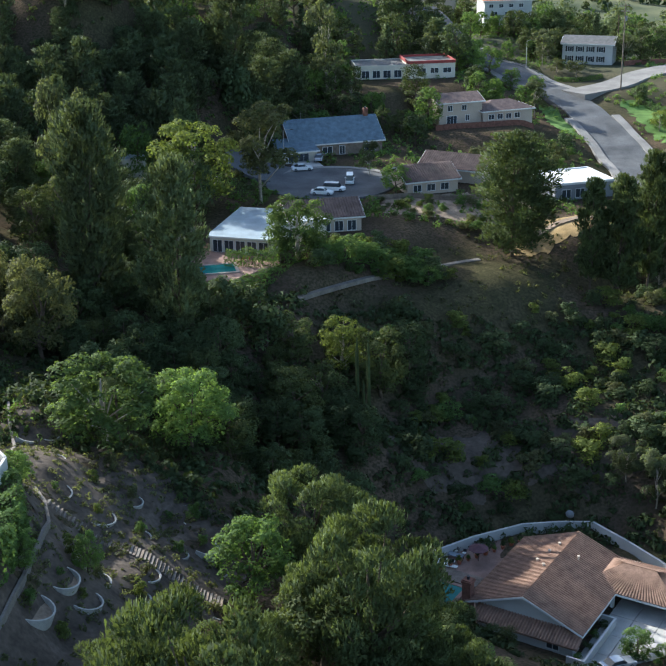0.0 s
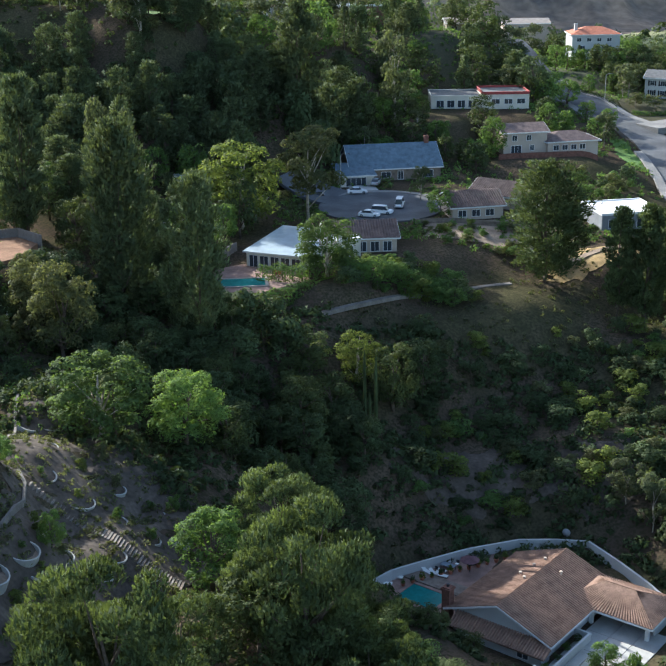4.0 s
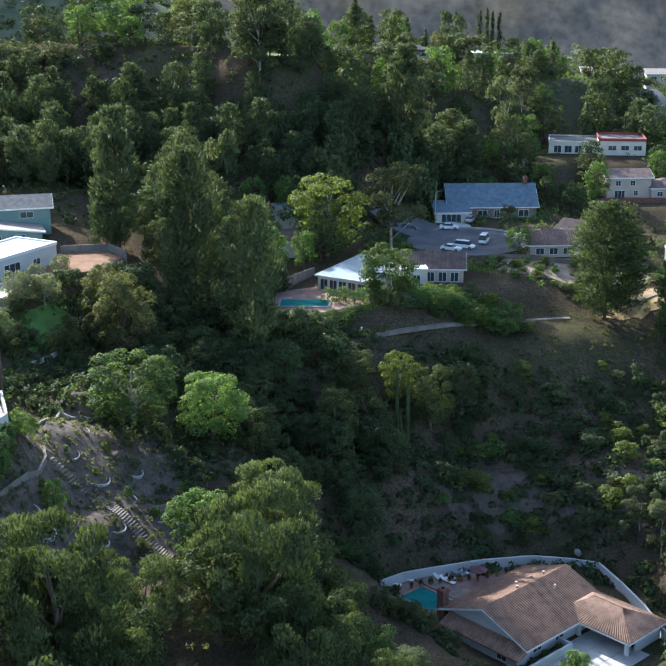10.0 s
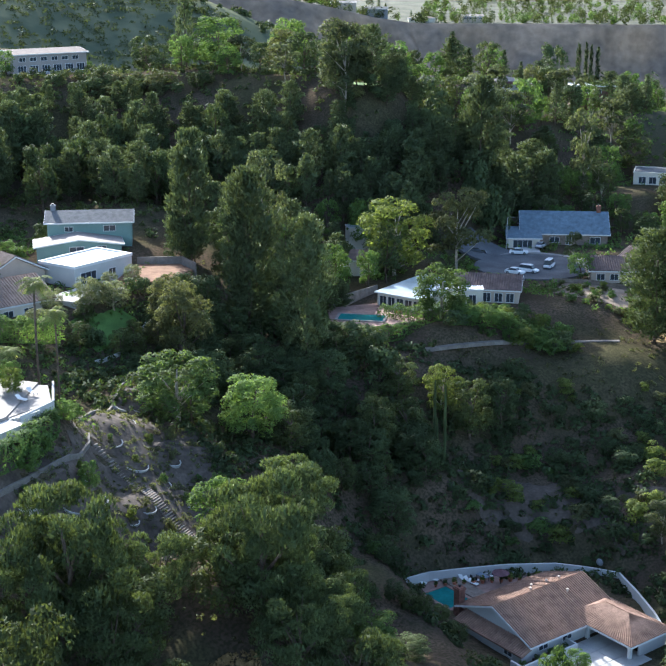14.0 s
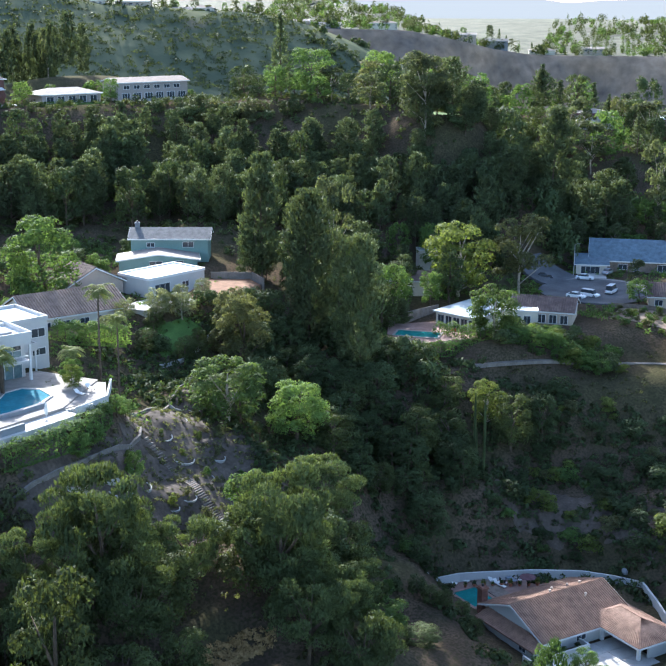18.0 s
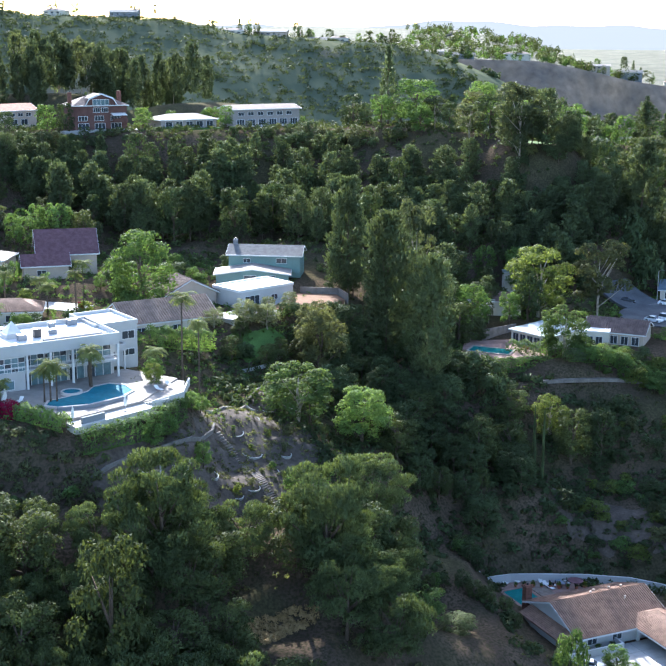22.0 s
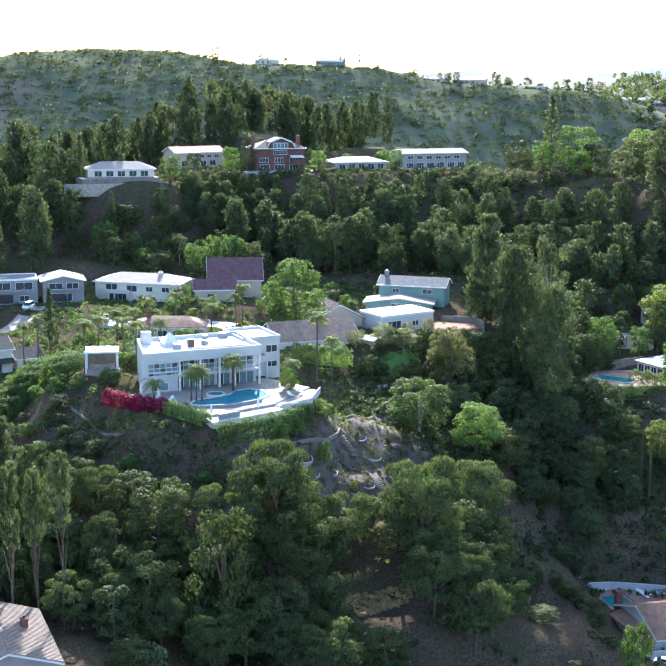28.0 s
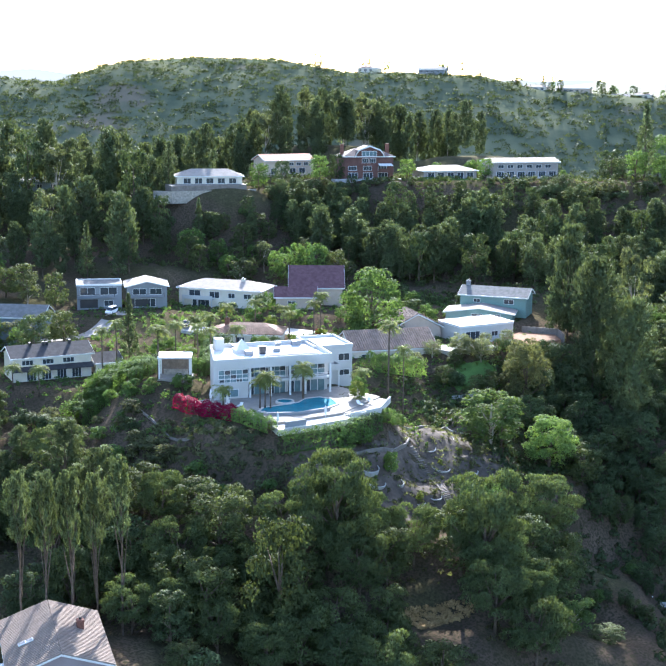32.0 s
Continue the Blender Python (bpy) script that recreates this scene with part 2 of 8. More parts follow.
# ---- the ground ----
# benches and points of the land: x, y, height, radius of the level part
LAND_SPUR = [(-52, 112, 0, 16), (-40, 100, -0.8, 6), (-37, 106, -1.2, 4), (-47, 93, -0.8, 4), (-38, 118, -1.2, 4), (-70, 110, 0, 10), (-77, 101, 1.8, 5), (-72, 150, -0.5, 8), (-72, 178, 0.3, 12), (-58, 190, 0.2, 5),
             (-80, 206, 2.2, 10), (-100, 190, 2.5, 8), (-115, 170, 3, 8), (-140, 160, 1.0, 10), (-148, 138, 2, 8), (-128, 118, -1, 5),
             (-116, 96, -4.6, 9), (-90, 80, -9, 4), (-95, 128, 0, 10), (-100, 150, 0.5, 8), (-150, 90, -6, 8), (-180, 120, 4, 8)]
LAND_SLOPE = [(-35, 134, -6.5, 2), (-31.8, 136.7, -8.3, 1), (-27, 137, -11.2, 1), (-18.5, 133.5, -15.9, 1), (-10, 130, -21, 2), (-14, 115, -18, 2), (-23.4, 121.4, -13.3, 1),
              (-31, 112, -6, 2), (-22, 104, -12, 2), (-22, 92, -13, 2), (-36, 82, -11, 2), (-52, 78, -12, 2), (-18, 151, -15, 2), (-36, 150, -6.5, 2), (-8, 100, -22, 2),
              (3, 98, -26.5, 2), (-5, 75, -29, 2), (-30, 62, -25, 2), (-50, 55, -27, 3), (10, 85, -36, 2), (30, 100, -43, 4), (-17, 38, -21.2, 11), (-30, 48, -27, 3), (12, 60, -33, 3),
              (-75, 60, -25, 3), (-110, 60, -20, 4), (-28, 145, -10.5, 1)]
LAND_CANYON = [(32, 152, -38.8, 13), (16, 160, -38.8, 7), (22, 169, -38.8, 2), (31, 172.5, -38.8, 2), (40, 169, -38.8, 2), (46, 160, -39, 3), (9, 160, -38.8, 2), (0, 150, -31, 2), (5, 178, -25.6, 2), (-8, 170, -23, 2), (-25, 175, -14, 2),
               (-35, 190, -9, 2), (20, 186, -30, 2), (32, 184, -31, 2), (24, 222, -13.5, 3), (40, 195, -27, 3), (60, 190, -28, 4), (55, 225, -20, 3),
               (70, 160, -37, 6), (10, 130, -34, 3), (45, 120, -44, 6), (5, 205, -16, 3), (-15, 200, -12, 2), (60, 90, -48, 8), (85, 220, -24, 6),
               (47, 246, -11.5, 4)]
LAND_STREET = [(-8, 222, -8.6, 12), (3, 236, -8.5, 8), (0, 268, -8.7, 16), (0, 296, -8.6, 14), (24, 270, -9, 10), (53, 274, -13, 8),
               (36, 328, -8, 10), (20, 366, -3, 14), (50, 398, -4.8, 5), (80, 408, -6.5, 10), (62, 372, -8.0, 5), (66, 358, -10.0, 6), (70, 344, -12.0, 6), (72, 330, -13.9, 6), (73, 314, -16.0, 6), (74, 298, -17.5, 6), (80, 374, -7.8, 6), (94, 388, -6.2, 6), (86, 350, -11.2, 4), (60, 450, 0, 12),
               (-30, 240, -8, 8), (-35, 260, -6, 8), (96, 330, -13.5, 8), (30, 300, -13, 4), (110, 400, -6, 20), (-15, 310, -5, 3), (58, 330, -12, 2)]
LAND_RIDGE = [(-176, 262, 29.5, 12), (-162, 280, 29.5, 10), (-152, 306, 29.5, 12), (-202, 240, 29.8, 10), (-196, 204, 28.5, 8), (-248, 176, 24, 10),
              (-115, 325, 30, 12), (-85, 320, 30, 10), (-60, 312, 28.5, 8), (-60, 400, 22, 10), (-38, 396, 17.6, 7), (-30, 372, 16, 6), (0, 430, 12, 14),
              (-120, 222, 5, 5), (-90, 232, 5, 5), (-60, 230, 0, 4), (-30, 300, 10, 4), (-50, 270, 6, 4), (-150, 205, 8, 6), (-175, 165, 8, 5),
              (-45, 250, -3, 4), (10, 335, 0, 5), (-230, 140, 12, 8)]
LAND_FAR = [(-205, 335, 33, 10), (-240, 290, 37, 10), (-140, 400, 5, 20), (-220, 420, 12, 20), (60, 520, 2, 30), (-60, 515, 9, 25), (0, 488, 11, 14),
            (-330, 330, 25, 20), (160, 500, 0, 40), (-330, 180, 10, 20), (150, 150, -45, 20), (100, 20, -50, 20), (0, 0, -40, 12), (-120, 0, -34, 15),
            (-220, 60, -12, 15), (150, 280, -22, 20), (120, -80, -52, 20), (250, 350, -8, 30), (-300, 40, -5, 20)]
LAND = np.array(LAND_SPUR + LAND_SLOPE + LAND_CANYON + LAND_STREET + LAND_RIDGE + LAND_FAR, float)


def bumps(x, y, high, cx, cy, wide, deep, turn=0.0):
    """One rounded hill, wide by deep, turned by degrees."""
    c, s = math.cos(radians(turn)), math.sin(radians(turn))
    u, v = ((x - cx) * c + (y - cy) * s) / wide, (-(x - cx) * s + (y - cy) * c) / deep
    return high * np.exp(-(u * u + v * v))


CREST = [(-1673, 245, -5), (-1201, 398, 18), (-930, 451, 48), (-850, 479, 58.6), (-810, 506, 57), (-794, 525, 64), (-789, 545, 73.4), (-783, 566, 80.5), (-763, 599, 80.5), (-715, 638, 78.7),
         (-673, 665, 74), (-640, 686, 70.7), (-594, 712, 68), (-564, 730, 64), (-540, 752, 59), (-516, 771, 56), (-464, 813, 50), (-411, 851, 45), (-380, 880, 20)]


def distance_land(x, y):
    """The country beyond: the long ridge behind the canyon, and the wide valley behind that."""
    z = np.where(y > 700, -75.0, -18.0) + 0 * x
    for (ax, ay, az), (bx, by, bz) in zip(CREST, CREST[1:]):
        k = np.clip(((x - ax) * (bx - ax) + (y - ay) * (by - ay)) / ((bx - ax) ** 2 + (by - ay) ** 2), 0, 1)
        d = np.hypot(x - ax - k * (bx - ax), y - ay - k * (by - ay))
        z = np.maximum(z, az + k * (bz - az) - 0.42 * np.maximum(d - 10, 0))
    z = np.maximum(z, -75 + bumps(x, y, 170, -4000, 1300, 700, 1500, 0))
    return z


def ground(x, y):
    """The height of the land, for numbers or arrays."""
    x, y = np.asarray(x, float), np.asarray(y, float)
    d = np.sqrt((x[..., None] - LAND[:, 0]) ** 2 + (y[..., None] - LAND[:, 1]) ** 2)
    w = 1.0 / (np.maximum(d - LAND[:, 3], 0.0) + 1.5) ** 2.6
    z = (w * LAND[:, 2]).sum(-1) / w.sum(-1)
    r = np.sqrt(((x + 40) / 290) ** 2 + ((y - 200) / 270) ** 2)
    k = np.clip((r - 0.85) / 0.5, 0, 1)
    k = k * k * (3 - 2 * k)
    rough = 0.9 * np.sin(x * 0.11 + 1.3 * np.sin(y * 0.07)) * np.sin(y * 0.13 + np.sin(x * 0.05))
    near = np.clip((d - LAND[:, 3]).min(-1) / 8, 0, 1)
    far = distance_land(x, y) + 3 * np.sin(x * 0.021 + np.sin(y * 0.017)) * np.sin(y * 0.027 + 1.7) + 1.6 * np.sin(x * 0.06) * np.sin(y * 0.055 + 2)
    return (z + rough * near) * (1 - k) + far * k


def at(x, y):
    return float(ground(x, y))


def lines(lo, hi, step, reach):
    """Grid lines: even between lo and hi, then ever wider out to reach."""
    mid = list(np.arange(lo, hi + 0.1, step))
    out, s = [], step
    p = hi
    while p < reach:
        s *= 1.06
        p += s
        out.append(p)
    back_, s, p = [], step, lo
    while p > -reach:
        s *= 1.06
        p -= s
        back_.append(p)
    return np.array(back_[::-1] + mid + out)


def ground_material():
    m = bpy.data.materials.new("canyon_soil_and_dry_scrub")
    m.use_nodes = True
    nt = m.node_tree
    n, l = nt.nodes, nt.links
    bsdf = n["Principled BSDF"]
    bsdf.inputs["Roughness"].default_value = 1.0
    bsdf.inputs["Specular IOR Level"].default_value = 0.0
    geo = n.new("ShaderNodeNewGeometry")
    def noise_of(scale, detail=6.0):
        t = n.new("ShaderNodeTexNoise")
        t.inputs["Scale"].default_value, t.inputs["Detail"].default_value = scale, detail
        l.new(geo.outputs["Position"], t.inputs["Vector"])
        return t.outputs["Fac"]
    def step_of(value, lo, hi):
        r = n.new("ShaderNodeMapRange")
        r.inputs["From Min"].default_value, r.inputs["From Max"].default_value = lo, hi
        l.new(value, r.inputs["Value"])
        return r.outputs["Result"]
    def mix_of(fac, a, b):
        x = n.new("ShaderNodeMix")
        x.data_type = "RGBA"
        l.new(fac, x.inputs["Factor"])
        for key, v in (("A", a), ("B", b)):
            if isinstance(v, tuple):
                x.inputs[key].default_value = (*v, 1)
            else:
                l.new(v, x.inputs[key])
        return x.outputs["Result"]
    soil = mix_of(step_of(noise_of(0.12), 0.35, 0.65), (0.068, 0.049, 0.037), (0.116, 0.083, 0.060))
    grass = mix_of(step_of(noise_of(0.6), 0.3, 0.7), (0.050, 0.050, 0.026), (0.090, 0.078, 0.042))
    both = mix_of(step_of(noise_of(0.05), 0.46, 0.62), soil, grass)
    fine = mix_of(step_of(noise_of(2.2), 0.42, 0.62), both, (0.042, 0.040, 0.024))
    # green chaparral takes over on the hills away from the canyon, lightened as haze would
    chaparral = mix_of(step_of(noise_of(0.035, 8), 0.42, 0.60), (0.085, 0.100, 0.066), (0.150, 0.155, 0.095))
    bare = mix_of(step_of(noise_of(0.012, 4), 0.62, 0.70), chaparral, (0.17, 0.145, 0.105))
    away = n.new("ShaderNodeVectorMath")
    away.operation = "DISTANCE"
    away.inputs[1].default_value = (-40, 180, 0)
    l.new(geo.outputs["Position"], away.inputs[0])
    # valley floor in pale blue-grey: distance haze put into the colour
    hazy_plain = mix_of(step_of(noise_of(0.02, 6), 0.40, 0.60), (0.13, 0.14, 0.145), (0.20, 0.20, 0.20))
    bare = mix_of(step_of(away.outputs["Value"], 1050, 1250), bare, hazy_plain)
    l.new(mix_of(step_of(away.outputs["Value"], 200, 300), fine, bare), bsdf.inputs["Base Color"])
    bp = n.new("ShaderNodeBump")
    bp.inputs["Strength"].default_value, bp.inputs["Distance"].default_value = 0.5, 0.12
    l.new(noise_of(1.4, 8), bp.inputs["Height"])
    l.new(bp.outputs["Normal"], bsdf.inputs["Normal"])
    return m


FAR_GRID = []     # the lines and heights of the ground sheet


def sheet_height(x, y):
    """The height of the ground sheet itself, between its corners."""
    gx, gy, zz = FAR_GRID
    i, j = min(max(int(np.searchsorted(gx, x)) - 1, 0), len(gx) - 2), min(max(int(np.searchsorted(gy, y)) - 1, 0), len(gy) - 2)
    u, v = (x - gx[i]) / (gx[i + 1] - gx[i]), (y - gy[j]) / (gy[j + 1] - gy[j])
    return float((zz[j, i] * (1 - u) + zz[j, i + 1] * u) * (1 - v) + (zz[j + 1, i] * (1 - u) + zz[j + 1, i + 1] * u) * v)


def build_ground():
    gx, gy = lines(-240, 170, 2.5, 4600), lines(-20, 460, 2.5, 4600)
    xx, yy = np.meshgrid(gx, gy)
    zz = np.empty_like(xx)
    for i in range(len(gy)):
        zz[i] = ground(xx[i], yy[i])
    FAR_GRID.extend((gx, gy, zz))
    me = bpy.data.meshes.new("ground")
    nx, ny = len(gx), len(gy)
    verts = np.stack([xx.ravel(), yy.ravel(), zz.ravel()], -1)
    i = np.arange((ny - 1) * nx).reshape(ny - 1, nx)[:, :-1].ravel()
    faces = np.stack([i, i + 1, i + 1 + nx, i + nx], -1)
    me.from_pydata(verts.tolist(), [], faces.tolist())
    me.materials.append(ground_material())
    me.shade_smooth()
    return tagged(new("ground", me), "dry brown canyon slopes with patchy scrub and bare soil", "ground", kind="structure")


build_ground()

BLUFF = [(-700, 870, 40), (-474, 975, 36), (-393, 1028, 34), (-355, 1053, 26), (-330, 1080, 18), (-304, 1116, 12), (-180, 1150, 12), (0, 1210, 11), (300, 1300, 10)]


def bluff_line(step):
    """Points along the edge of the bluffs, with the way out towards the canyon."""
    out = []
    for (ax, ay, az), (bx, by, bz) in zip(BLUFF, BLUFF[1:]):
        length = math.hypot(bx - ax, by - ay)
        for i in range(int(length / step)):
            k = i * step / length
            out.append((ax + k * (bx - ax), ay + k * (by - ay), az + k * (bz - az), (by - ay) / length, -(bx - ax) / length))
    return out


def build_bluff():
    """Bare eroded bluffs with gullies, and the level land on top."""
    line = bluff_line(5.0)
    out = [-620, -300, -140, -60, -20, -4, 0, 3, 8, 15, 24, 35, 48, 64, 90, 150, 260]
    fall = [0, 0, 0, 0, 0, 0.0, 0.03, 0.10, 0.22, 0.36, 0.50, 0.63, 0.74, 0.83, 0.90, 0.97, 1.15]
    verts = []
    for i, (x, y, z, nx, ny) in enumerate(line):
        u = i * 5.0
        gully = 12 * math.sin(u * 0.045 + 1.3 * math.sin(u * 0.013)) + 3.5 * math.sin(u * 0.16 + math.sin(u * 0.07)) + 1.6 * math.sin(u * 0.41)
        for o, f in zip(out, fall):
            e = o + (gully * min(1, f * 2.2) if o >= 0 else 0)
            verts.append((x + nx * e, y + ny * e, z - 78 * f + max(0, min(430, -o) - 20) * 0.058 + (0.4 * math.sin(u * 0.3 + o) if 0 < f < 1 else 0)))
    n = len(out)
    faces = [(a * n + b, a * n + b + 1, (a + 1) * n + b + 1, (a + 1) * n + b) for a in range(len(line) - 1) for b in range(n - 1)]
    for name, mat, label, some in (("bluff", "bluff", "bare eroded grey-brown bluffs across the valley", [f for f in faces if f[0] % n >= 5]),
                                   ("plateau", "scrub_soil", "level scrubby land on top of the bluffs", [f for f in faces if f[0] % n < 5])):
        me = bpy.data.meshes.new(name)
        me.from_pydata(verts, [], some)
        me.materials.append(M[mat])
        me.shade_smooth()
        tagged(new(name, me), label, "bluff", kind="structure")


build_bluff()


def build_backdrop():
    """Pale hazy ranges on the horizon, far behind all else, as a strip that glows."""
    m = bpy.data.materials.new("distant_haze_glow")
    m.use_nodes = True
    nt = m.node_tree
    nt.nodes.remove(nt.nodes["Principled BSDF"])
    # the strip emits its own light, in place of haze before the ranges
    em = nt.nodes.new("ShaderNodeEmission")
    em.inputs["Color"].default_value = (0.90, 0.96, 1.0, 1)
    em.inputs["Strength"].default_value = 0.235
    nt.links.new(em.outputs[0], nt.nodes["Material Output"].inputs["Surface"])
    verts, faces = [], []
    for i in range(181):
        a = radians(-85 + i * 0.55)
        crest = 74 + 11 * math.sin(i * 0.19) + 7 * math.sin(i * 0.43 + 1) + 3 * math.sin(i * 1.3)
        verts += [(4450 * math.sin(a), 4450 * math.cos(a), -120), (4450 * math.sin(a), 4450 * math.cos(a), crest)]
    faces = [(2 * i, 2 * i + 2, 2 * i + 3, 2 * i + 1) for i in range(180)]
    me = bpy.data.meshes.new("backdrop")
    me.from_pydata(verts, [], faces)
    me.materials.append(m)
    tagged(new("backdrop", me), "glowing strip standing in for pale blue hazy mountain ranges on the horizon", "backdrop", kind="structure")


build_backdrop()


def patch(name, outline, mat, label, category, lift=0.10):
    """A piece of other ground cover that lies on the land, with an uneven rim."""
    rim = np.random.default_rng(len(name))
    ring = []
    for (ax, ay), (bx, by) in zip(outline, outline[1:] + outline[:1]):
        n = max(2, int(math.hypot(bx - ax, by - ay) / 0.5))
        ring += [(ax + (bx - ax) * k / n, ay + (by - ay) * k / n) for k in range(n)]
    ring = np.array(ring)
    for _ in range(5):
        ring = (np.roll(ring, 1, 0) + 2 * ring + np.roll(ring, -1, 0)) / 4
    wave = rim.normal(0, min(1.3, 0.09 * float(np.ptp(ring, axis=0).min())), (len(ring), 2))
    for _ in range(2):
        wave = (np.roll(wave, 1, 0) + 2 * wave + np.roll(wave, -1, 0)) / 4
    ring = ring + wave
    s, index, step = Shape(), {}, 0.625
    def corner(i, j):
        if (i, j) not in index:
            index[i, j] = len(s.v)
            s.v.append((-240 + step * i, -20 + step * j))
        return index[i, j]
    a, b = ring, np.roll(ring, -1, 0)
    edges = {}
    for i in range(int((ring[:, 0].min() + 239) / step), int((ring[:, 0].max() + 241) / step)):
        for j in range(int((ring[:, 1].min() + 19) / step), int((ring[:, 1].max() + 21) / step)):
            x, y = -240 + step * (i + 0.5), -20 + step * (j + 0.5)
            cut = (a[:, 1] > y) != (b[:, 1] > y)
            if (x < (b[cut, 0] - a[cut, 0]) * (y - a[cut, 1]) / (b[cut, 1] - a[cut, 1]) + a[cut, 0]).sum() % 2:
                face = (corner(i, j), corner(i + 1, j), corner(i + 1, j + 1), corner(i, j + 1))
                s.f.append(face)
                for u, v in zip(face, face[1:] + face[:1]):
                    edges[min(u, v), max(u, v)] = edges.get((min(u, v), max(u, v)), 0) + 1
    for k in {k for e, n in edges.items() if n == 1 for k in e}:
        d = ring - np.array(s.v[k])
        near = (d * d).sum(1).argmin()
        if (d[near] ** 2).sum() < 0.8:
            s.v[k] = tuple(ring[near])
    s.v = [(x, y, sheet_height(x, y) + lift) for x, y in s.v]
    return tagged(new(name, s.mesh(name, M[mat], True)), label, category, kind="structure")


# ---- houses ----
def window(house, face, u, z, wide, high, w, d, mats=("trim_white", "glass"), name="window", bars=1):
    """A window or glass door in a wall of a house w by d: face f, b, l or r; u along the wall from its left, seen from outside."""
    turn = {"f": (0, 0, 0), "r": (w, 0, 90), "b": (w, d, 180), "l": (0, d, 270)}[face]
    m = pose(turn[0], turn[1], 0, 0, 0, turn[2]) @ pose(u, 0, z)
    t = 0.09
    s = Shape()
    for x0, x1, z0, z1 in ((0, wide, 0, t), (0, wide, high - t, high), (0, t, t, high - t), (wide - t, wide, t, high - t)):
        s.box(x0, -0.07, z0, x1, 0.02, z1)
    fr = part(name, s, M[mats[0]], house)
    fr.matrix_basis = m
    for i in range(bars):
        c = wide * (i + 1) / (bars + 1)
        part("glazing_bar", Shape().box(c - 0.035, -0.055, t, c + 0.035, 0.02, high - t), M[mats[0]], fr)
    part("pane", Shape().box(t, -0.02, t, wide - t, -0.006, high - t), M[mats[1]], fr)
    return fr


def ribs(roof, mat, a, b, c, d, step, r):
    """Rows of barrel tiles on the roof slope a-b (eave) c-d (ridge, d above a), as half-round ribs down the slope, each a part."""
    a, b, c, d = (Vector(p) for p in (a, b, c, d))
    count = max(2, int((b - a).length / step))
    up = (b - a).cross(d - a).normalized()
    along = (b - a).normalized()
    for i in range(count):
        k = (i + 0.5) / count
        p, q = a.lerp(b, k), d.lerp(c, k)
        s, n = Shape(), 0
        for e in (p, q):
            s.v += [tuple(e - along * r), tuple(e - along * r * 0.6 + up * r * 1.15), tuple(e + along * r * 0.6 + up * r * 1.15), tuple(e + along * r)]
        s.f += [(n, n + 4, n + 5, n + 1), (n + 1, n + 5, n + 6, n + 2), (n + 2, n + 6, n + 7, n + 3), (n, n + 1, n + 2, n + 3), (n + 7, n + 6, n + 5, n + 4)]
        part("roof_tile", s, mat, roof)


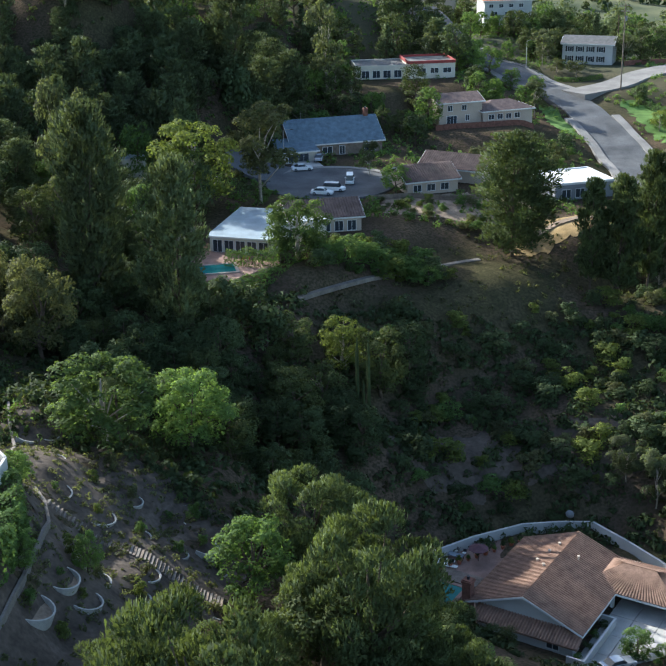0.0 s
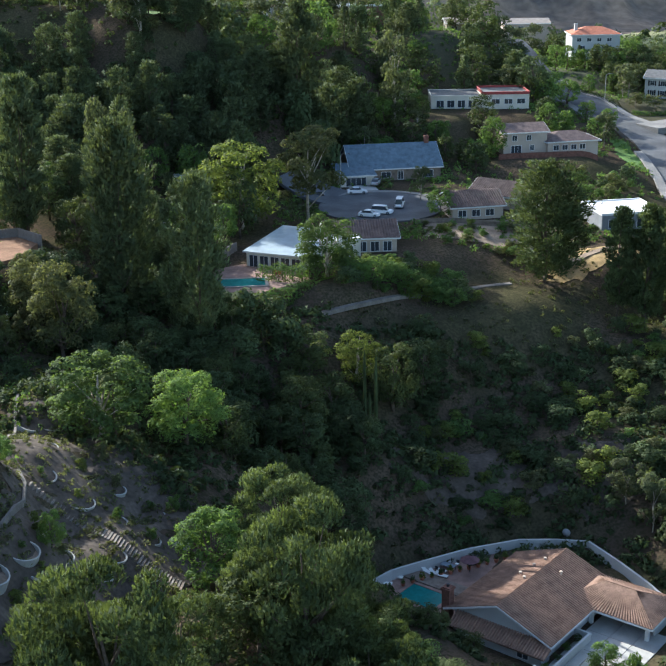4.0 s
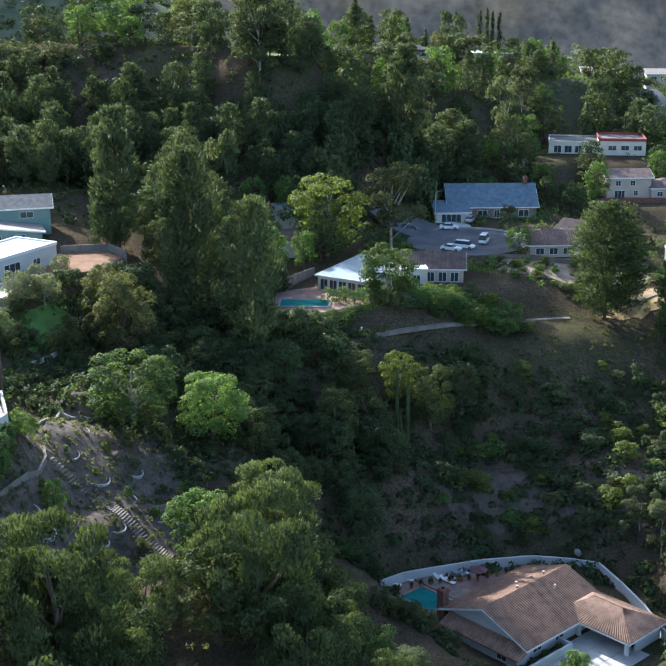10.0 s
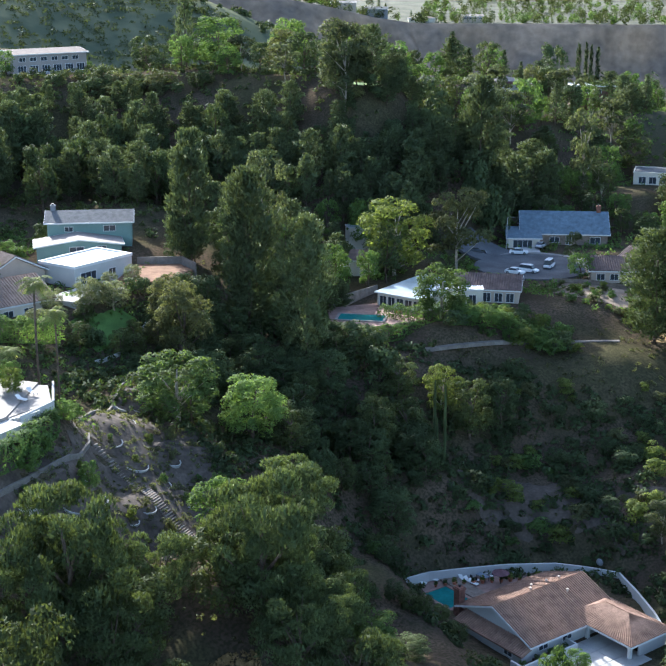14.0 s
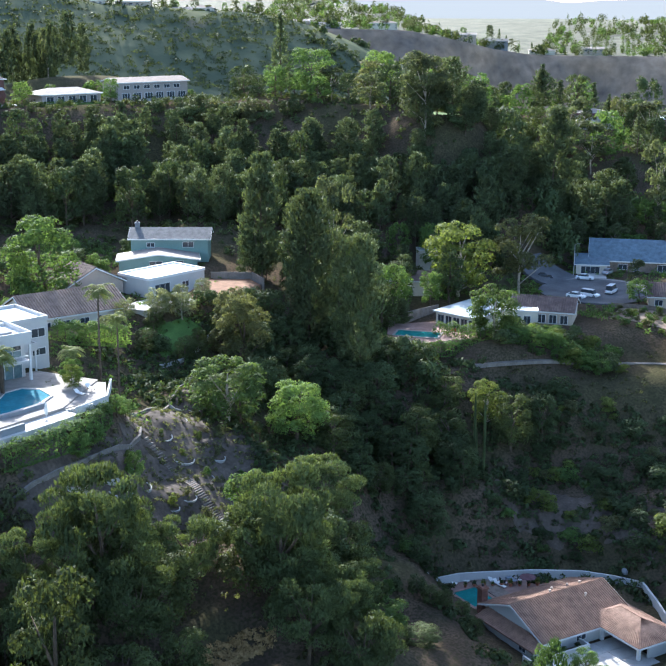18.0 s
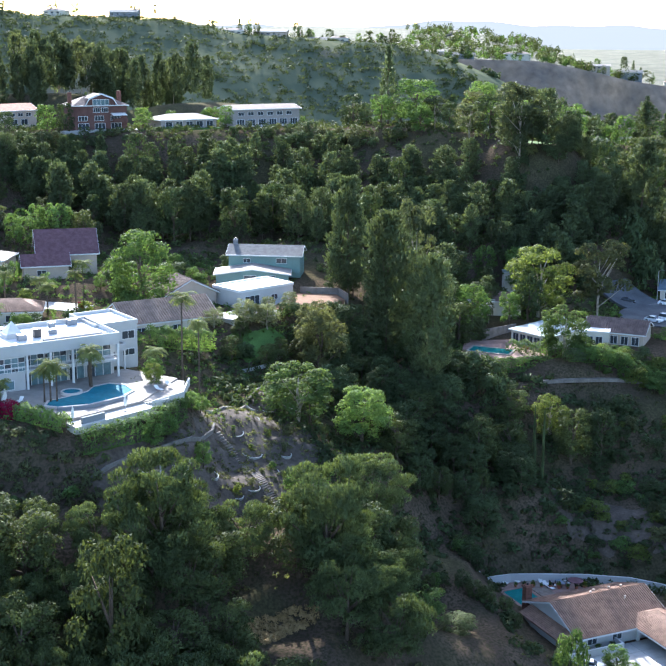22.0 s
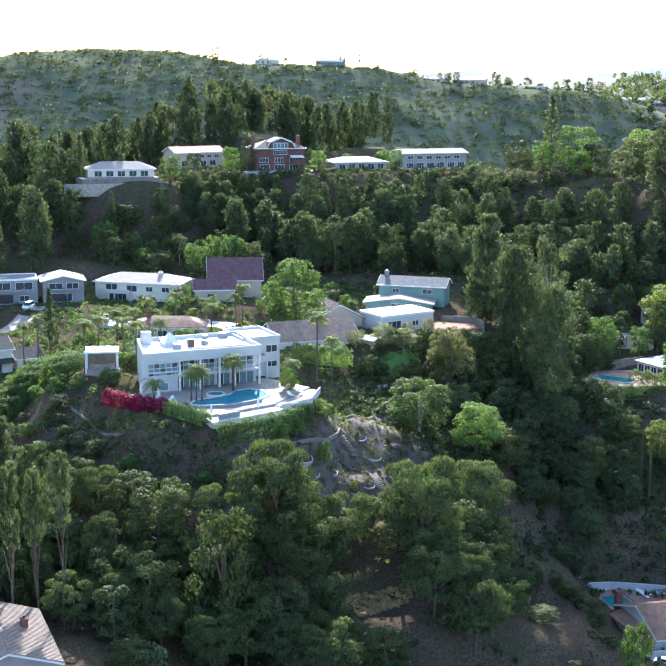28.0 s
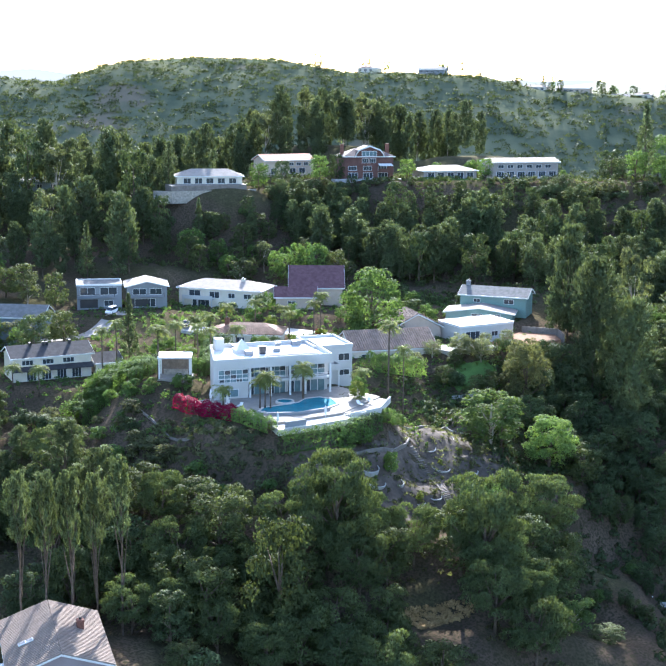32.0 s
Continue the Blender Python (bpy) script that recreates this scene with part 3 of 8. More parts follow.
def roof_on(house, w, d, h, kind, rise, mat, over=0.6, tiles=0.0, trim="trim_white", x0=0.0, y0=0.0, foot=0.0):
    """A roof over the plan x0..x0+w, y0..y0+d with its eaves at h: gable_x, gable_y, hip, or flat with a parapet."""
    xa, xb, ya, yb = x0 - over, x0 + w + over, y0 - over, y0 + d + over
    s, t, e = Shape(), 0.16, h
    xm, ym = (xa + xb) / 2, (ya + yb) / 2
    slopes = []
    if kind == "flat":
        s.box(x0 - 0.05, y0 - 0.05, h, x0 + w + 0.05, y0 + d + 0.05, h + 0.15)
        ob = part("roof", s, M[mat], house)
        p = Shape()
        for bx in ((x0 - 0.12, y0 - 0.12, x0 + w + 0.12, y0 + 0.18), (x0 - 0.12, y0 + d - 0.18, x0 + w + 0.12, y0 + d + 0.12),
                   (x0 - 0.12, y0 + 0.18, x0 + 0.18, y0 + d - 0.18), (x0 + w - 0.18, y0 + 0.18, x0 + w + 0.12, y0 + d - 0.18)):
            p.box(bx[0], bx[1], h - 0.1, bx[2], bx[3], h + rise)
        part("parapet", p, M[trim], ob)
        return ob
    if kind == "shed":
        slopes = [((xa, ya, e), (xb, ya, e), (xb, yb, e + rise), (xa, yb, e + rise))]
    if kind == "gable_x":
        slopes = [((xa, ya, e), (xb, ya, e), (xb, ym, e + rise), (xa, ym, e + rise)), ((xb, yb, e), (xa, yb, e), (xa, ym, e + rise), (xb, ym, e + rise))]
    if kind == "gable_y":
        slopes = [((xb, ya, e), (xb, yb, e), (xm, yb, e + rise), (xm, ya, e + rise)), ((xa, yb, e), (xa, ya, e), (xm, ya, e + rise), (xm, yb, e + rise))]
    if kind == "hip":
        k = min(xb - xa, yb - ya) / 2
        if xb - xa >= yb - ya:
            p, q = (xa + k, ym, e + rise), (xb - k, ym, e + rise)
            slopes = [((xa, ya, e), (xb, ya, e), q, p), ((xb, yb, e), (xa, yb, e), p, q), ((xa, yb, e), (xa, ya, e), p, p), ((xb, ya, e), (xb, yb, e), q, q)]
        else:
            p, q = (xm, ya + k, e + rise), (xm, yb - k, e + rise)
            slopes = [((xa, ya, e), (xb, ya, e), p, p), ((xb, yb, e), (xa, yb, e), q, q), ((xb, ya, e), (xb, yb, e), q, p), ((xa, yb, e), (xa, ya, e), p, q)]
    for sl in slopes:
        pts = list(sl[:3]) if sl[2] == sl[3] else list(sl)
        s.plate(pts, t)
    ob = part("roof", s, M[mat], house)
    if tiles:
        for sl in slopes:
            ribs(ob, M[mat], sl[0], sl[1], sl[2], sl[3], tiles, tiles * 0.36)
    edge = []
    for sl in slopes:
        edge.append((Vector(sl[0]), Vector(sl[1])))
        if kind.startswith("gable"):
            edge += [(Vector(sl[1]), Vector(sl[2])), (Vector(sl[3]), Vector(sl[0]))]
    for p, q in edge:
        side = (q - p).normalized().cross(Vector((0, 0, 1)))
        side = side.normalized() * 0.05 if side.length > 1e-6 else Vector((0.05, 0, 0))
        lo, hi = Vector((0, 0, -0.26)), Vector((0, 0, 0.015))
        f = Shape()
        f.v = [tuple(v) for v in (p + hi, q + hi, q + lo, p + lo, p + hi + side, q + hi + side, q + lo + side, p + lo + side)]
        f.f = [(3, 2, 1, 0), (4, 5, 6, 7), (0, 1, 5, 4), (7, 6, 2, 3), (0, 4, 7, 3), (5, 1, 2, 6)]
        part("fascia", f, M[trim], ob)
    if kind.startswith("gable"):
        g = Shape()
        rz = h + rise * (1 - over / ((d if kind == "gable_x" else w) / 2 + over))
        if kind == "gable_x":
            for xx in (x0, x0 + w):
                g.v += [(xx - 0.1, y0, h - 0.2), (xx - 0.1, y0 + d, h - 0.2), (xx - 0.1, y0 + d / 2, rz - 0.05),
                        (xx + 0.1, y0, h - 0.2), (xx + 0.1, y0 + d, h - 0.2), (xx + 0.1, y0 + d / 2, rz - 0.05)]
        else:
            for yy in (y0, y0 + d):
                g.v += [(x0, yy - 0.1, h - 0.2), (x0 + w, yy - 0.1, h - 0.2), (x0 + w / 2, yy - 0.1, rz - 0.05),
                        (x0, yy + 0.1, h - 0.2), (x0 + w, yy + 0.1, h - 0.2), (x0 + w / 2, yy + 0.1, rz - 0.05)]
        for n in (0, 6):
            one = Shape()
            one.v, one.f = g.v[n:n + 6], [(0, 1, 2), (5, 4, 3), (0, 2, 5, 3), (1, 4, 5, 2)]
            part("gable_wall", one, house_wall[0], house)
    return ob


house_wall = [None]
CLEAR = []      # plans that plants keep off: pose, width, depth


def house(a, b, deep, z, high, roof="gable_x", rise=1.6, wall="stucco_cream", cover="roof_grey", over=0.6, tiles=0.0, trim="trim_white",
          label="", name="house", windows=(), chimney=None, foot=2.5, group="houses of the canyon", chimney_mat="brick"):
    """A house whose front runs from a to b. windows: (face, along, sill, width, height) rows. chimney: local x, y, top."""
    m, w = frame_on(a, b, z)
    h = thing(name, m, label, "house", group)
    CLEAR.append((m.inverted(), w, deep))
    house_wall[0] = M[wall]
    part("wall", Shape().box(0, 0, -foot, w, deep, high), M[wall], h)
    if roof:
        roof_on(h, w, deep, high, roof, rise, cover, over, tiles, trim)
    for row in windows:
        face, u, s, ww, hh = row[:5]
        window(h, face, u, s, ww, hh, w, deep, bars=row[5] if len(row) > 5 else 1, name="glass_door" if s < 0.3 else "window")
    if chimney:
        cx, cy, cz = chimney
        c = part("chimney", Shape().box(cx - 0.5, cy - 0.5, 0, cx + 0.5, cy + 0.5, cz).box(cx - 0.58, cy - 0.58, cz - 0.25, cx + 0.58, cy + 0.58, cz - 0.1), M[chimney_mat], h)
        part("flue", Shape().tube([(cx, cy, cz), (cx, cy, cz + 0.3)], [0.2, 0.2], 8), M["metal_dark"], c)
    return h


def row_of(face, start, step, count, sill, wide, high, bars=1):
    return [(face, start + i * step, sill, wide, high, bars) for i in range(count)]


# the villa on the spur
def build_villa():
    m, w = frame_on((-58.4, 98.3), (-49.0, 120.6), 0.55)
    v = thing("villa", m, "two-storey white stucco modern villa with a flat roof, above its pool", "house", "houses of the canyon")
    d = 15.0
    CLEAR.append((m.inverted(), w + 9, d))
    part("wall", Shape().slab([(0.5, 2.6), (w, 2.6), (w, d), (3.0, d)], -1.5, 7.0), M["stucco_white"], v)
    part("side_wall", Shape().slab([(0, 0), (0.9, 0), (0.9, 2.6), (0.5, 2.6)], -1.5, 7.0), M["stucco_white"], v)
    part("upper_fascia", Shape().slab([(0.9, 0), (w, 0), (w, 2.6), (0.9, 2.6)], 5.9, 7.0), M["stucco_white"], v)
    top = part("roof", Shape().slab([(0, 0), (w, 0), (w, d), (3.0, d)], 7.0, 7.15), M["roof_white"], v)
    for name, run in (("front", [(-0.1, -0.1), (w + 0.1, -0.1), (w + 0.1, 0.22), (0.02, 0.22)]), ("back", [(2.9, d - 0.22), (w + 0.1, d - 0.22), (w + 0.1, d + 0.1), (2.96, d + 0.1)]),
                      ("left", [(0.02, 0.22), (0.36, 0.22), (3.24, d - 0.22), (2.9, d - 0.22)]), ("right", [(w - 0.2, 0.22), (w + 0.1, 0.22), (w + 0.1, d - 0.22), (w - 0.2, d - 0.22)])):
        part("parapet", Shape().slab(run, 6.9, 7.95), M["stucco_white"], top)
    part("balcony_slab", Shape().box(0.9, 0.2, 2.75, w, 2.6, 3.15), M["stucco_white"], v)
    rail = part("balcony_rail", Shape().box(0.9, 0.2, 3.95, w, 0.3, 4.05).box(0.9, 0.2, 3.2, w, 0.28, 3.3), M["trim_white"], v)
    for i in range(18):
        x = 1.2 + i * (w - 1.4) / 17
        part("baluster", Shape().box(x - 0.03, 0.22, 3.3, x + 0.03, 0.28, 3.95), M["trim_white"], rail)
    for x in (7.2, 11.4, 15.4, 18.6, w - 0.4):
        part("column", Shape().box(x, 0.05, -0.4, x + 0.36, 0.45, 5.9), M["trim_white"], v)

    def glazing(x, y, z, wide, hh, cols, rows):
        g = Shape()
        for k in range(cols + 1):
            g.box(x + wide * k / cols - 0.05, y - 0.06, z, x + wide * k / cols + 0.05, y + 0.06, z + hh)
        for k in range(rows + 1):
            g.box(x, y - 0.05, z + hh * k / rows - 0.05, x + wide, y + 0.05, z + hh * k / rows + 0.05)
        f = part("window", g, M["trim_white"], v)
        for k in range(cols):
            for e in range(rows):
                part("pane", Shape().box(x + wide * k / cols + 0.05, y - 0.02, z + hh * e / rows + 0.05, x + wide * (k + 1) / cols - 0.05, y + 0.02, z + hh * (e + 1) / rows - 0.05), M["glass_teal" if (k + e) % 3 else "glass"], f)

    # glazed corner room, flush with the front
    part("bay_wall", Shape().box(0.9, 0.3, -1.5, 7.0, 2.6, 2.9).box(0.9, 0.3, 5.7, 7.0, 2.6, 6.0), M["stucco_white"], v)
    glazing(1.0, 0.3, 2.9, 6.0, 2.8, 5, 3)
    glazing(1.6, 0.24, 0.3, 3.4, 1.5, 2, 1)
    for x, wide, cols in ((7.6, 3.6, 3), (11.8, 3.5, 3), (15.8, 2.7, 2), (19.0, w - 19.6, 3)):
        glazing(x, 2.5, -0.3, wide, 2.8, cols, 1)
        glazing(x, 2.5, 3.2, wide, 2.5, cols, 2)
    for x in (7.5, 10.6, 13.4):
        part("lantern", Shape().box(x, -0.1, 5.2, x + 0.3, 0.1, 5.75), M["metal_dark"], v)
    # roof furniture
    sk = part("skylight", Shape().plate([(6.8, 8, 8.0), (9.6, 8, 8.0), (8.2, 9.4, 10.0)], 0.05).plate([(9.6, 8, 8.0), (9.6, 10.8, 8.0), (8.2, 9.4, 10.0)], 0.05)
              .plate([(9.6, 10.8, 8.0), (6.8, 10.8, 8.0), (8.2, 9.4, 10.0)], 0.05).plate([(6.8, 10.8, 8.0), (6.8, 8, 8.0), (8.2, 9.4, 10.0)], 0.05), M["lamp_glass"], v, "glass pyramid skylight")
    part("kerb", Shape().box(6.6, 7.8, 7.1, 9.8, 11.0, 7.95), M["stucco_white"], sk)
    part("chimney", Shape().box(3.4, 12.0, 7, 5.2, 13.8, 9.6), M["stucco_white"], v, "pale stucco chimney stack")
    for x, y, a, hh in ((7.4, 13.0, 1.5, 0.7), (11.2, 6.5, 1.3, 1.5), (14.5, 7.6, 1.3, 0.8), (16.3, 12.3, 1.0, 0.9), (20.0, 12.6, 1.7, 1.0), (8.0, 5.4, 1.5, 1.0)):
        u = part("roof_unit", Shape().box(x, y, 7.15, x + a, y + a * 0.8, 7.15 + hh), M["metal_dark" if hh > 1.2 else "stucco_grey"], v)
        part("cap", Shape().box(x - 0.05, y - 0.05, 7.15 + hh, x + a + 0.05, y + a * 0.8 + 0.05, 7.2 + hh), M["metal_dark"], u)
    part("roof_step", Shape().box(11.6, 3.0, 7.15, 22.5, 4.0, 7.55), M["stucco_grey"], v)
    # lower wing at the east end
    m2, w2 = frame_on((-57.4, 123.4), (-54.4, 131.2), 0.75)
    g = thing("villa_wing", m2, "two-storey white stucco wing of the villa with a corner balcony", "house", "houses of the canyon")
    part("wall", Shape().box(0, 0, -1.5, w2, 11, 6.8), M["stucco_white"], g)
    roof_on(g, w2, 11, 6.8, "flat", 0.7, "roof_white", trim="stucco_white")
    for z, hh in ((4.0, 1.6), (0.9, 1.3)):
        window(g, "f", 5.2, z, 2.6, hh, w2, 11)
    window(g, "f", 1.2, 0.2, 2.6, 2.2, w2, 11, name="glass_door")
    bal = part("balcony", Shape().box(0.3, -3.0, 2.7, 4.6, 0, 3.1).box(0.3, -3.0, 3.1, 4.6, -2.8, 4.0).box(4.4, -2.8, 3.1, 4.6, 0, 4.0).box(0.3, -2.8, 3.1, 0.5, 0, 4.0), M["stucco_white"], g)
    for x in (0.5, 4.2):
        part("post", Shape().box(x, -2.9, -0.9, x + 0.25, -2.65, 2.7), M["trim_white"], bal)
    return v


build_villa()

HOUSES = [
    house((-116.5, 86.5), (-111.5, 103.5), 9, -4.6, 5.4, "gable_x", 2.1, "stucco_cream", "roof_black", label="two-storey cream house with a dark shingle roof and skirt roof",
          windows=row_of("f", 2.0, 4.6, 3, 3.6, 2.6, 1.2, 2) + row_of("f", 3.0, 3.4, 4, 0.1, 2.2, 2.1, 2)),
    house((-160, 100), (-147.5, 111.5), 9, -2.6, 5.4, "gable_x", 2.6, "siding_blue", "roof_grey", label="blue-grey house with a slate grey gable roof among trees", windows=row_of("f", 2, 4, 3, 2.8, 1.8, 1.3)),
    house((-111.0, 104.5), (-109.4, 110.0), 7, -4.6, 2.9, "gable_x", 1.8, "stucco_cream", "roof_black", label="low cream garage wing with a dark shingle roof", name="garage", windows=[("f", 1.2, 0.1, 3.6, 2.1, 3)]),
    house((-157, 127.5), (-151, 137.5), 10, 2.2, 6.0, "flat", 0.35, "stucco_grey", "roof_grey", label="grey two-storey modern house with large upper windows",
          windows=[("f", 0.8, 3.4, 4.0, 2.1), ("f", 6.0, 3.4, 4.5, 2.1), ("f", 7, 0.4, 2.5, 1.6)]),
    house((-150, 138.5), (-144.5, 147.5), 10, 2.2, 5.6, "gable_y", 1.4, "stucco_grey", "roof_pale", label="grey two-storey house with a low pale gable over the garage",
          windows=[("f", 1.5, 3.3, 3.6, 1.7), ("f", 6.0, 3.3, 3.2, 1.7), ("f", 2.0, 0.1, 5.5, 2.2, 3)]),
    house((-151, 156), (-130.5, 168), 11, 0.8, 5.2, "hip", 1.9, "stucco_cream", "roof_pale", label="white two-storey house with a pale low hip roof",
          windows=[("f", 3, 2.7, 3.4, 1.9), ("f", 9, 2.6, 3.0, 1.8), ("f", 14.5, 2.8, 2.0, 1.4), ("f", 19, 2.8, 2.2, 1.4), ("f", 4, 0.1, 5.0, 1.9, 3)], chimney=(17, 5, 7.6), chimney_mat="stucco_cream"),
    house((-122.5, 172), (-113.5, 182.5), 13, 3.6, 4.0, "gable_x", 5.2, "stucco_beige", "roof_maroon", label="house with a tall maroon shingle roof",
          windows=[("f", 4, 0.8, 2.2, 1.4)]),
    house((-119.5, 164.5), (-113.0, 172.5), 6, 3.0, 3.2, "gable_x", 2.4, "stucco_beige", "roof_maroon", label="low garage wing with a maroon shingle roof",
          windows=[("f", 3, 0.8, 2.2, 1.4)], name="garage"),
    house((-73.6, 149.4), (-64.8, 167.4), 13, -1.8, 3.0, "gable_x", 3.4, "stucco_cream", "roof_tan", tiles=0.55, label="low house with a brown clay tile gable roof",
          windows=row_of("f", 2, 4, 4, 0.8, 2.0, 1.3)),
    house((-80.0, 168.5), (-74.5, 179.5), 9, -0.2, 3.4, "gable_y", 3.4, "stucco_beige", "roof_tile_dark", tiles=0.55, label="house with a dark brown tile gable"),
    house((-104, 132), (-92, 143), 9, 0, 2.9, "hip", 1.8, "stucco_cream", "roof_tile", tiles=0.55, label="low cream house with a tan tile hip roof behind the villa",
          windows=row_of("f", 2, 3.6, 4, 0.7, 2.2, 1.5), chimney=(3, 4, 6.0)),
    house((-67.2, 178.5), (-63.6, 193.6), 9.5, 0.4, 3.6, "flat", 0.45, "stucco_white", "roof_white", label="white flat-roofed single-storey house beside a clay terrace",
          windows=[("f", 1.5, 0.2, 4.2, 2.3, 2), ("f", 9, 0.8, 2.0, 1.3), ("r", 2, 0.9, 1.4, 1.3), ("r", 6, 0.9, 1.4, 1.3)]),
    house((-87.5, 200.5), (-72.3, 208.8), 8.5, 2.3, 5.2, "gable_x", 1.9, "siding_teal", "roof_grey", label="two-storey teal house with a grey gable roof and chimney",
          windows=[("f", 11.5, 3.2, 2.6, 1.3), ("f", 3.5, 3.2, 1.8, 1.1)], chimney=(1.0, 4.6, 8.2), chimney_mat="stucco_grey"),
    house((-84.5, 191.8), (-70.5, 201.5), 7.5, 1.9, 2.4, "gable_y", 1.3, "siding_teal", "roof_pale", label="low teal front wing with a shallow pale gable",
          windows=[("f", 6.5, 0.9, 3.0, 1.2), ("f", 12, 0.9, 2.0, 1.2)], name="house_wing"),
    house((-21.2, 219.8), (-10.8, 216.8), 17, -8.6, 3.1, "shed", 0.5, "stucco_cream", "roof_metal", over=0.5, label="cream pool house wing with a pale blue metal patio roof",
          windows=row_of("f", 0.5, 2.1, 5, 0.1, 1.8, 2.3)),
    house((-7.5, 229.5), (5.5, 232.0), 10, -8.6, 2.9, "gable_x", 2.2, "stucco_beige", "roof_tile_dark", tiles=0.5, label="beige house with a dark tile roof beside the street end",
          windows=row_of("f", 1, 2.4, 5, 0.2, 1.7, 2.0)),
    house((-10.5, 224.5), (-1.0, 228.0), 6, -8.6, 3.3, "flat", 0.2, "stucco_cream", "roof_white", label="flat white-roofed middle wing with french windows",
          windows=row_of("f", 0.8, 2.1, 4, 0.1, 1.6, 2.2), name="house_wing"),
    house((-8.5, 292.5), (12.0, 298.5), 14, -8.6, 2.9, "gable_x", 4.6, "timber", "roof_slate", label="house with a large blue-grey shingle roof facing the cul-de-sac",
          windows=[("f", 7, 0.6, 2.4, 1.5), ("f", 17, 0.4, 2.6, 1.8), ("f", 11, 0.1, 1.4, 2.1)], chimney=(19.5, 7, 9.0)),
    house((-10.5, 286.5), (-3.0, 288.8), 8, -8.6, 2.7, "shed", 1.3, "stucco_cream", "roof_slate", label="garage wing with a white door under the blue-grey roof",
          windows=[("f", 1.2, 0.1, 4.8, 2.1, 3)], name="garage"),
    house((15.5, 258.5), (26.0, 262.0), 10, -9, 2.8, "gable_x", 2.3, "stucco_beige", "roof_tile_dark", tiles=0.5, label="house with a weathered dark brown tile roof",
          windows=row_of("f", 1.2, 3, 3, 0.6, 1.9, 1.5)),
    house((19.0, 273.5), (31.5, 267.0), 9, -9, 2.8, "gable_x", 2.3, "stucco_beige", "roof_tile_dark", tiles=0.5, label="rear wing with a dark brown tile roof", name="house_wing"),
    house((27.2, 324.0), (38.2, 327.5), 9, -8, 5.6, "gable_x", 1.7, "stucco_beige", "roof_tile_dark", label="two-storey beige house with a hipped grey-brown roof",
          windows=[("f", 2.2, 3.4, 1.4, 1.5), ("f", 6.0, 3.4, 1.4, 1.5), ("f", 2, 0.2, 2.8, 2.1, 2), ("f", 7, 0.8, 1.2, 1.5)]),
    house((38.4, 326.5), (51.4, 331.0), 9, -8, 3.0, "hip", 1.9, "stucco_beige", "roof_tile_dark", label="single-storey wing of the beige house", name="house_wing",
          windows=row_of("f", 1.5, 2.4, 4, 0.7, 1.6, 1.4)),
    house((7.5, 364.5), (22.0, 366.0), 12, -3, 3.4, "flat", 0.35, "stucco_cream", "roof_grey", label="cream flat-roofed house with patio doors", trim="stucco_cream",
          windows=row_of("f", 1.5, 3.0, 4, 0.3, 2.2, 2.1)),
    house((22.0, 364.5), (35.0, 366.5), 12, -3, 4.2, "flat", 0.7, "stucco_cream", "roof_grey", label="cream flat-roofed wing with a dull red fascia", trim="trim_red", name="house_wing",
          windows=row_of("f", 2.5, 3.6, 3, 1.4, 2.4, 1.5)),
    house((47.0, 267.5), (60.0, 271.5), 12, -13, 3.4, "flat", 0.4, "stucco_grey", "roof_white", label="low flat white-roofed house above the dry slope", windows=row_of("f", 1.5, 3.2, 3, 0.4, 2.2, 2.0)),
    house((72.5, 411.5), (87, 406.5), 10, -6.6, 6.2, "gable_x", 2.0, "stucco_white", "roof_grey", label="white two-storey colonial house with dark shutters",
          windows=row_of("f", 1.5, 3.2, 4, 3.8, 1.5, 1.6) + row_of("f", 1.5, 3.2, 4, 0.8, 1.5, 1.7)),
    house((52, 446), (68, 448), 11, 3, 6.0, "hip", 2.2, "stucco_white", "roof_red", label="white two-storey house with a red tile roof",
          windows=row_of("f", 1.5, 3.4, 4, 3.6, 1.6, 1.3) + row_of("f", 2.5, 4.5, 3, 0.8, 2.0, 1.6), chimney=(2, 5, 9.2), chimney_mat="stucco_white"),
    house((-157.5, 292.0), (-147.5, 315.0), 9, 29.5, 5.4, "gable_x", 1.3, "stucco_dull", "roof_taupe", label="long white two-storey house on the ridge with a pale roof",
          windows=row_of("f", 2, 3.6, 6, 3.3, 2.2, 1.2) + row_of("f", 1.5, 4.0, 6, 0.2, 2.8, 2.0, 2)),
    house((-166.5, 267.5), (-159.0, 285.5), 10, 29.5, 2.9, "hip", 1.6, "stucco_dull", "roof_pale", label="low white house on the ridge with a bright hip roof",
          windows=row_of("f", 1.5, 3.6, 5, 0.3, 2.4, 2.0)),
    house((-182.6, 246.3), (-174.9, 261.3), 10, 29.5, 7.6, "hip", 2.6, "wood_brown", "roof_tile_dark", label="three-storey dark brown timber house with two chimneys on the ridge",
          windows=row_of("f", 6, 2.6, 2, 5.4, 2.2, 1.5, 2) + row_of("f", 1.2, 5.2, 3, 2.9, 3.0, 1.5, 2) + row_of("f", 1.2, 5.2, 3, 0.2, 3.4, 2.0, 2), chimney=(0.3, 5, 11.4)),
    house((-205, 230.5), (-201, 248.5), 9, 30.2, 4.9, "gable_x", 1.9, "stucco_beige", "roof_red", label="beige two-storey house on the ridge with a reddish roof",
          windows=row_of("f", 9, 2.8, 3, 3.0, 1.8, 1.1) + row_of("f", 2, 3.6, 4, 0.3, 2.4, 1.9)),
    house((-200, 190.5), (-189, 208.0), 9, 29.0, 2.8, "hip", 2.1, "stucco_cream", "roof_pale", label="low cream house with a pale hip roof behind a retaining wall",
          windows=row_of("f", 2, 3.6, 5, 0.4, 2.4, 1.8)),
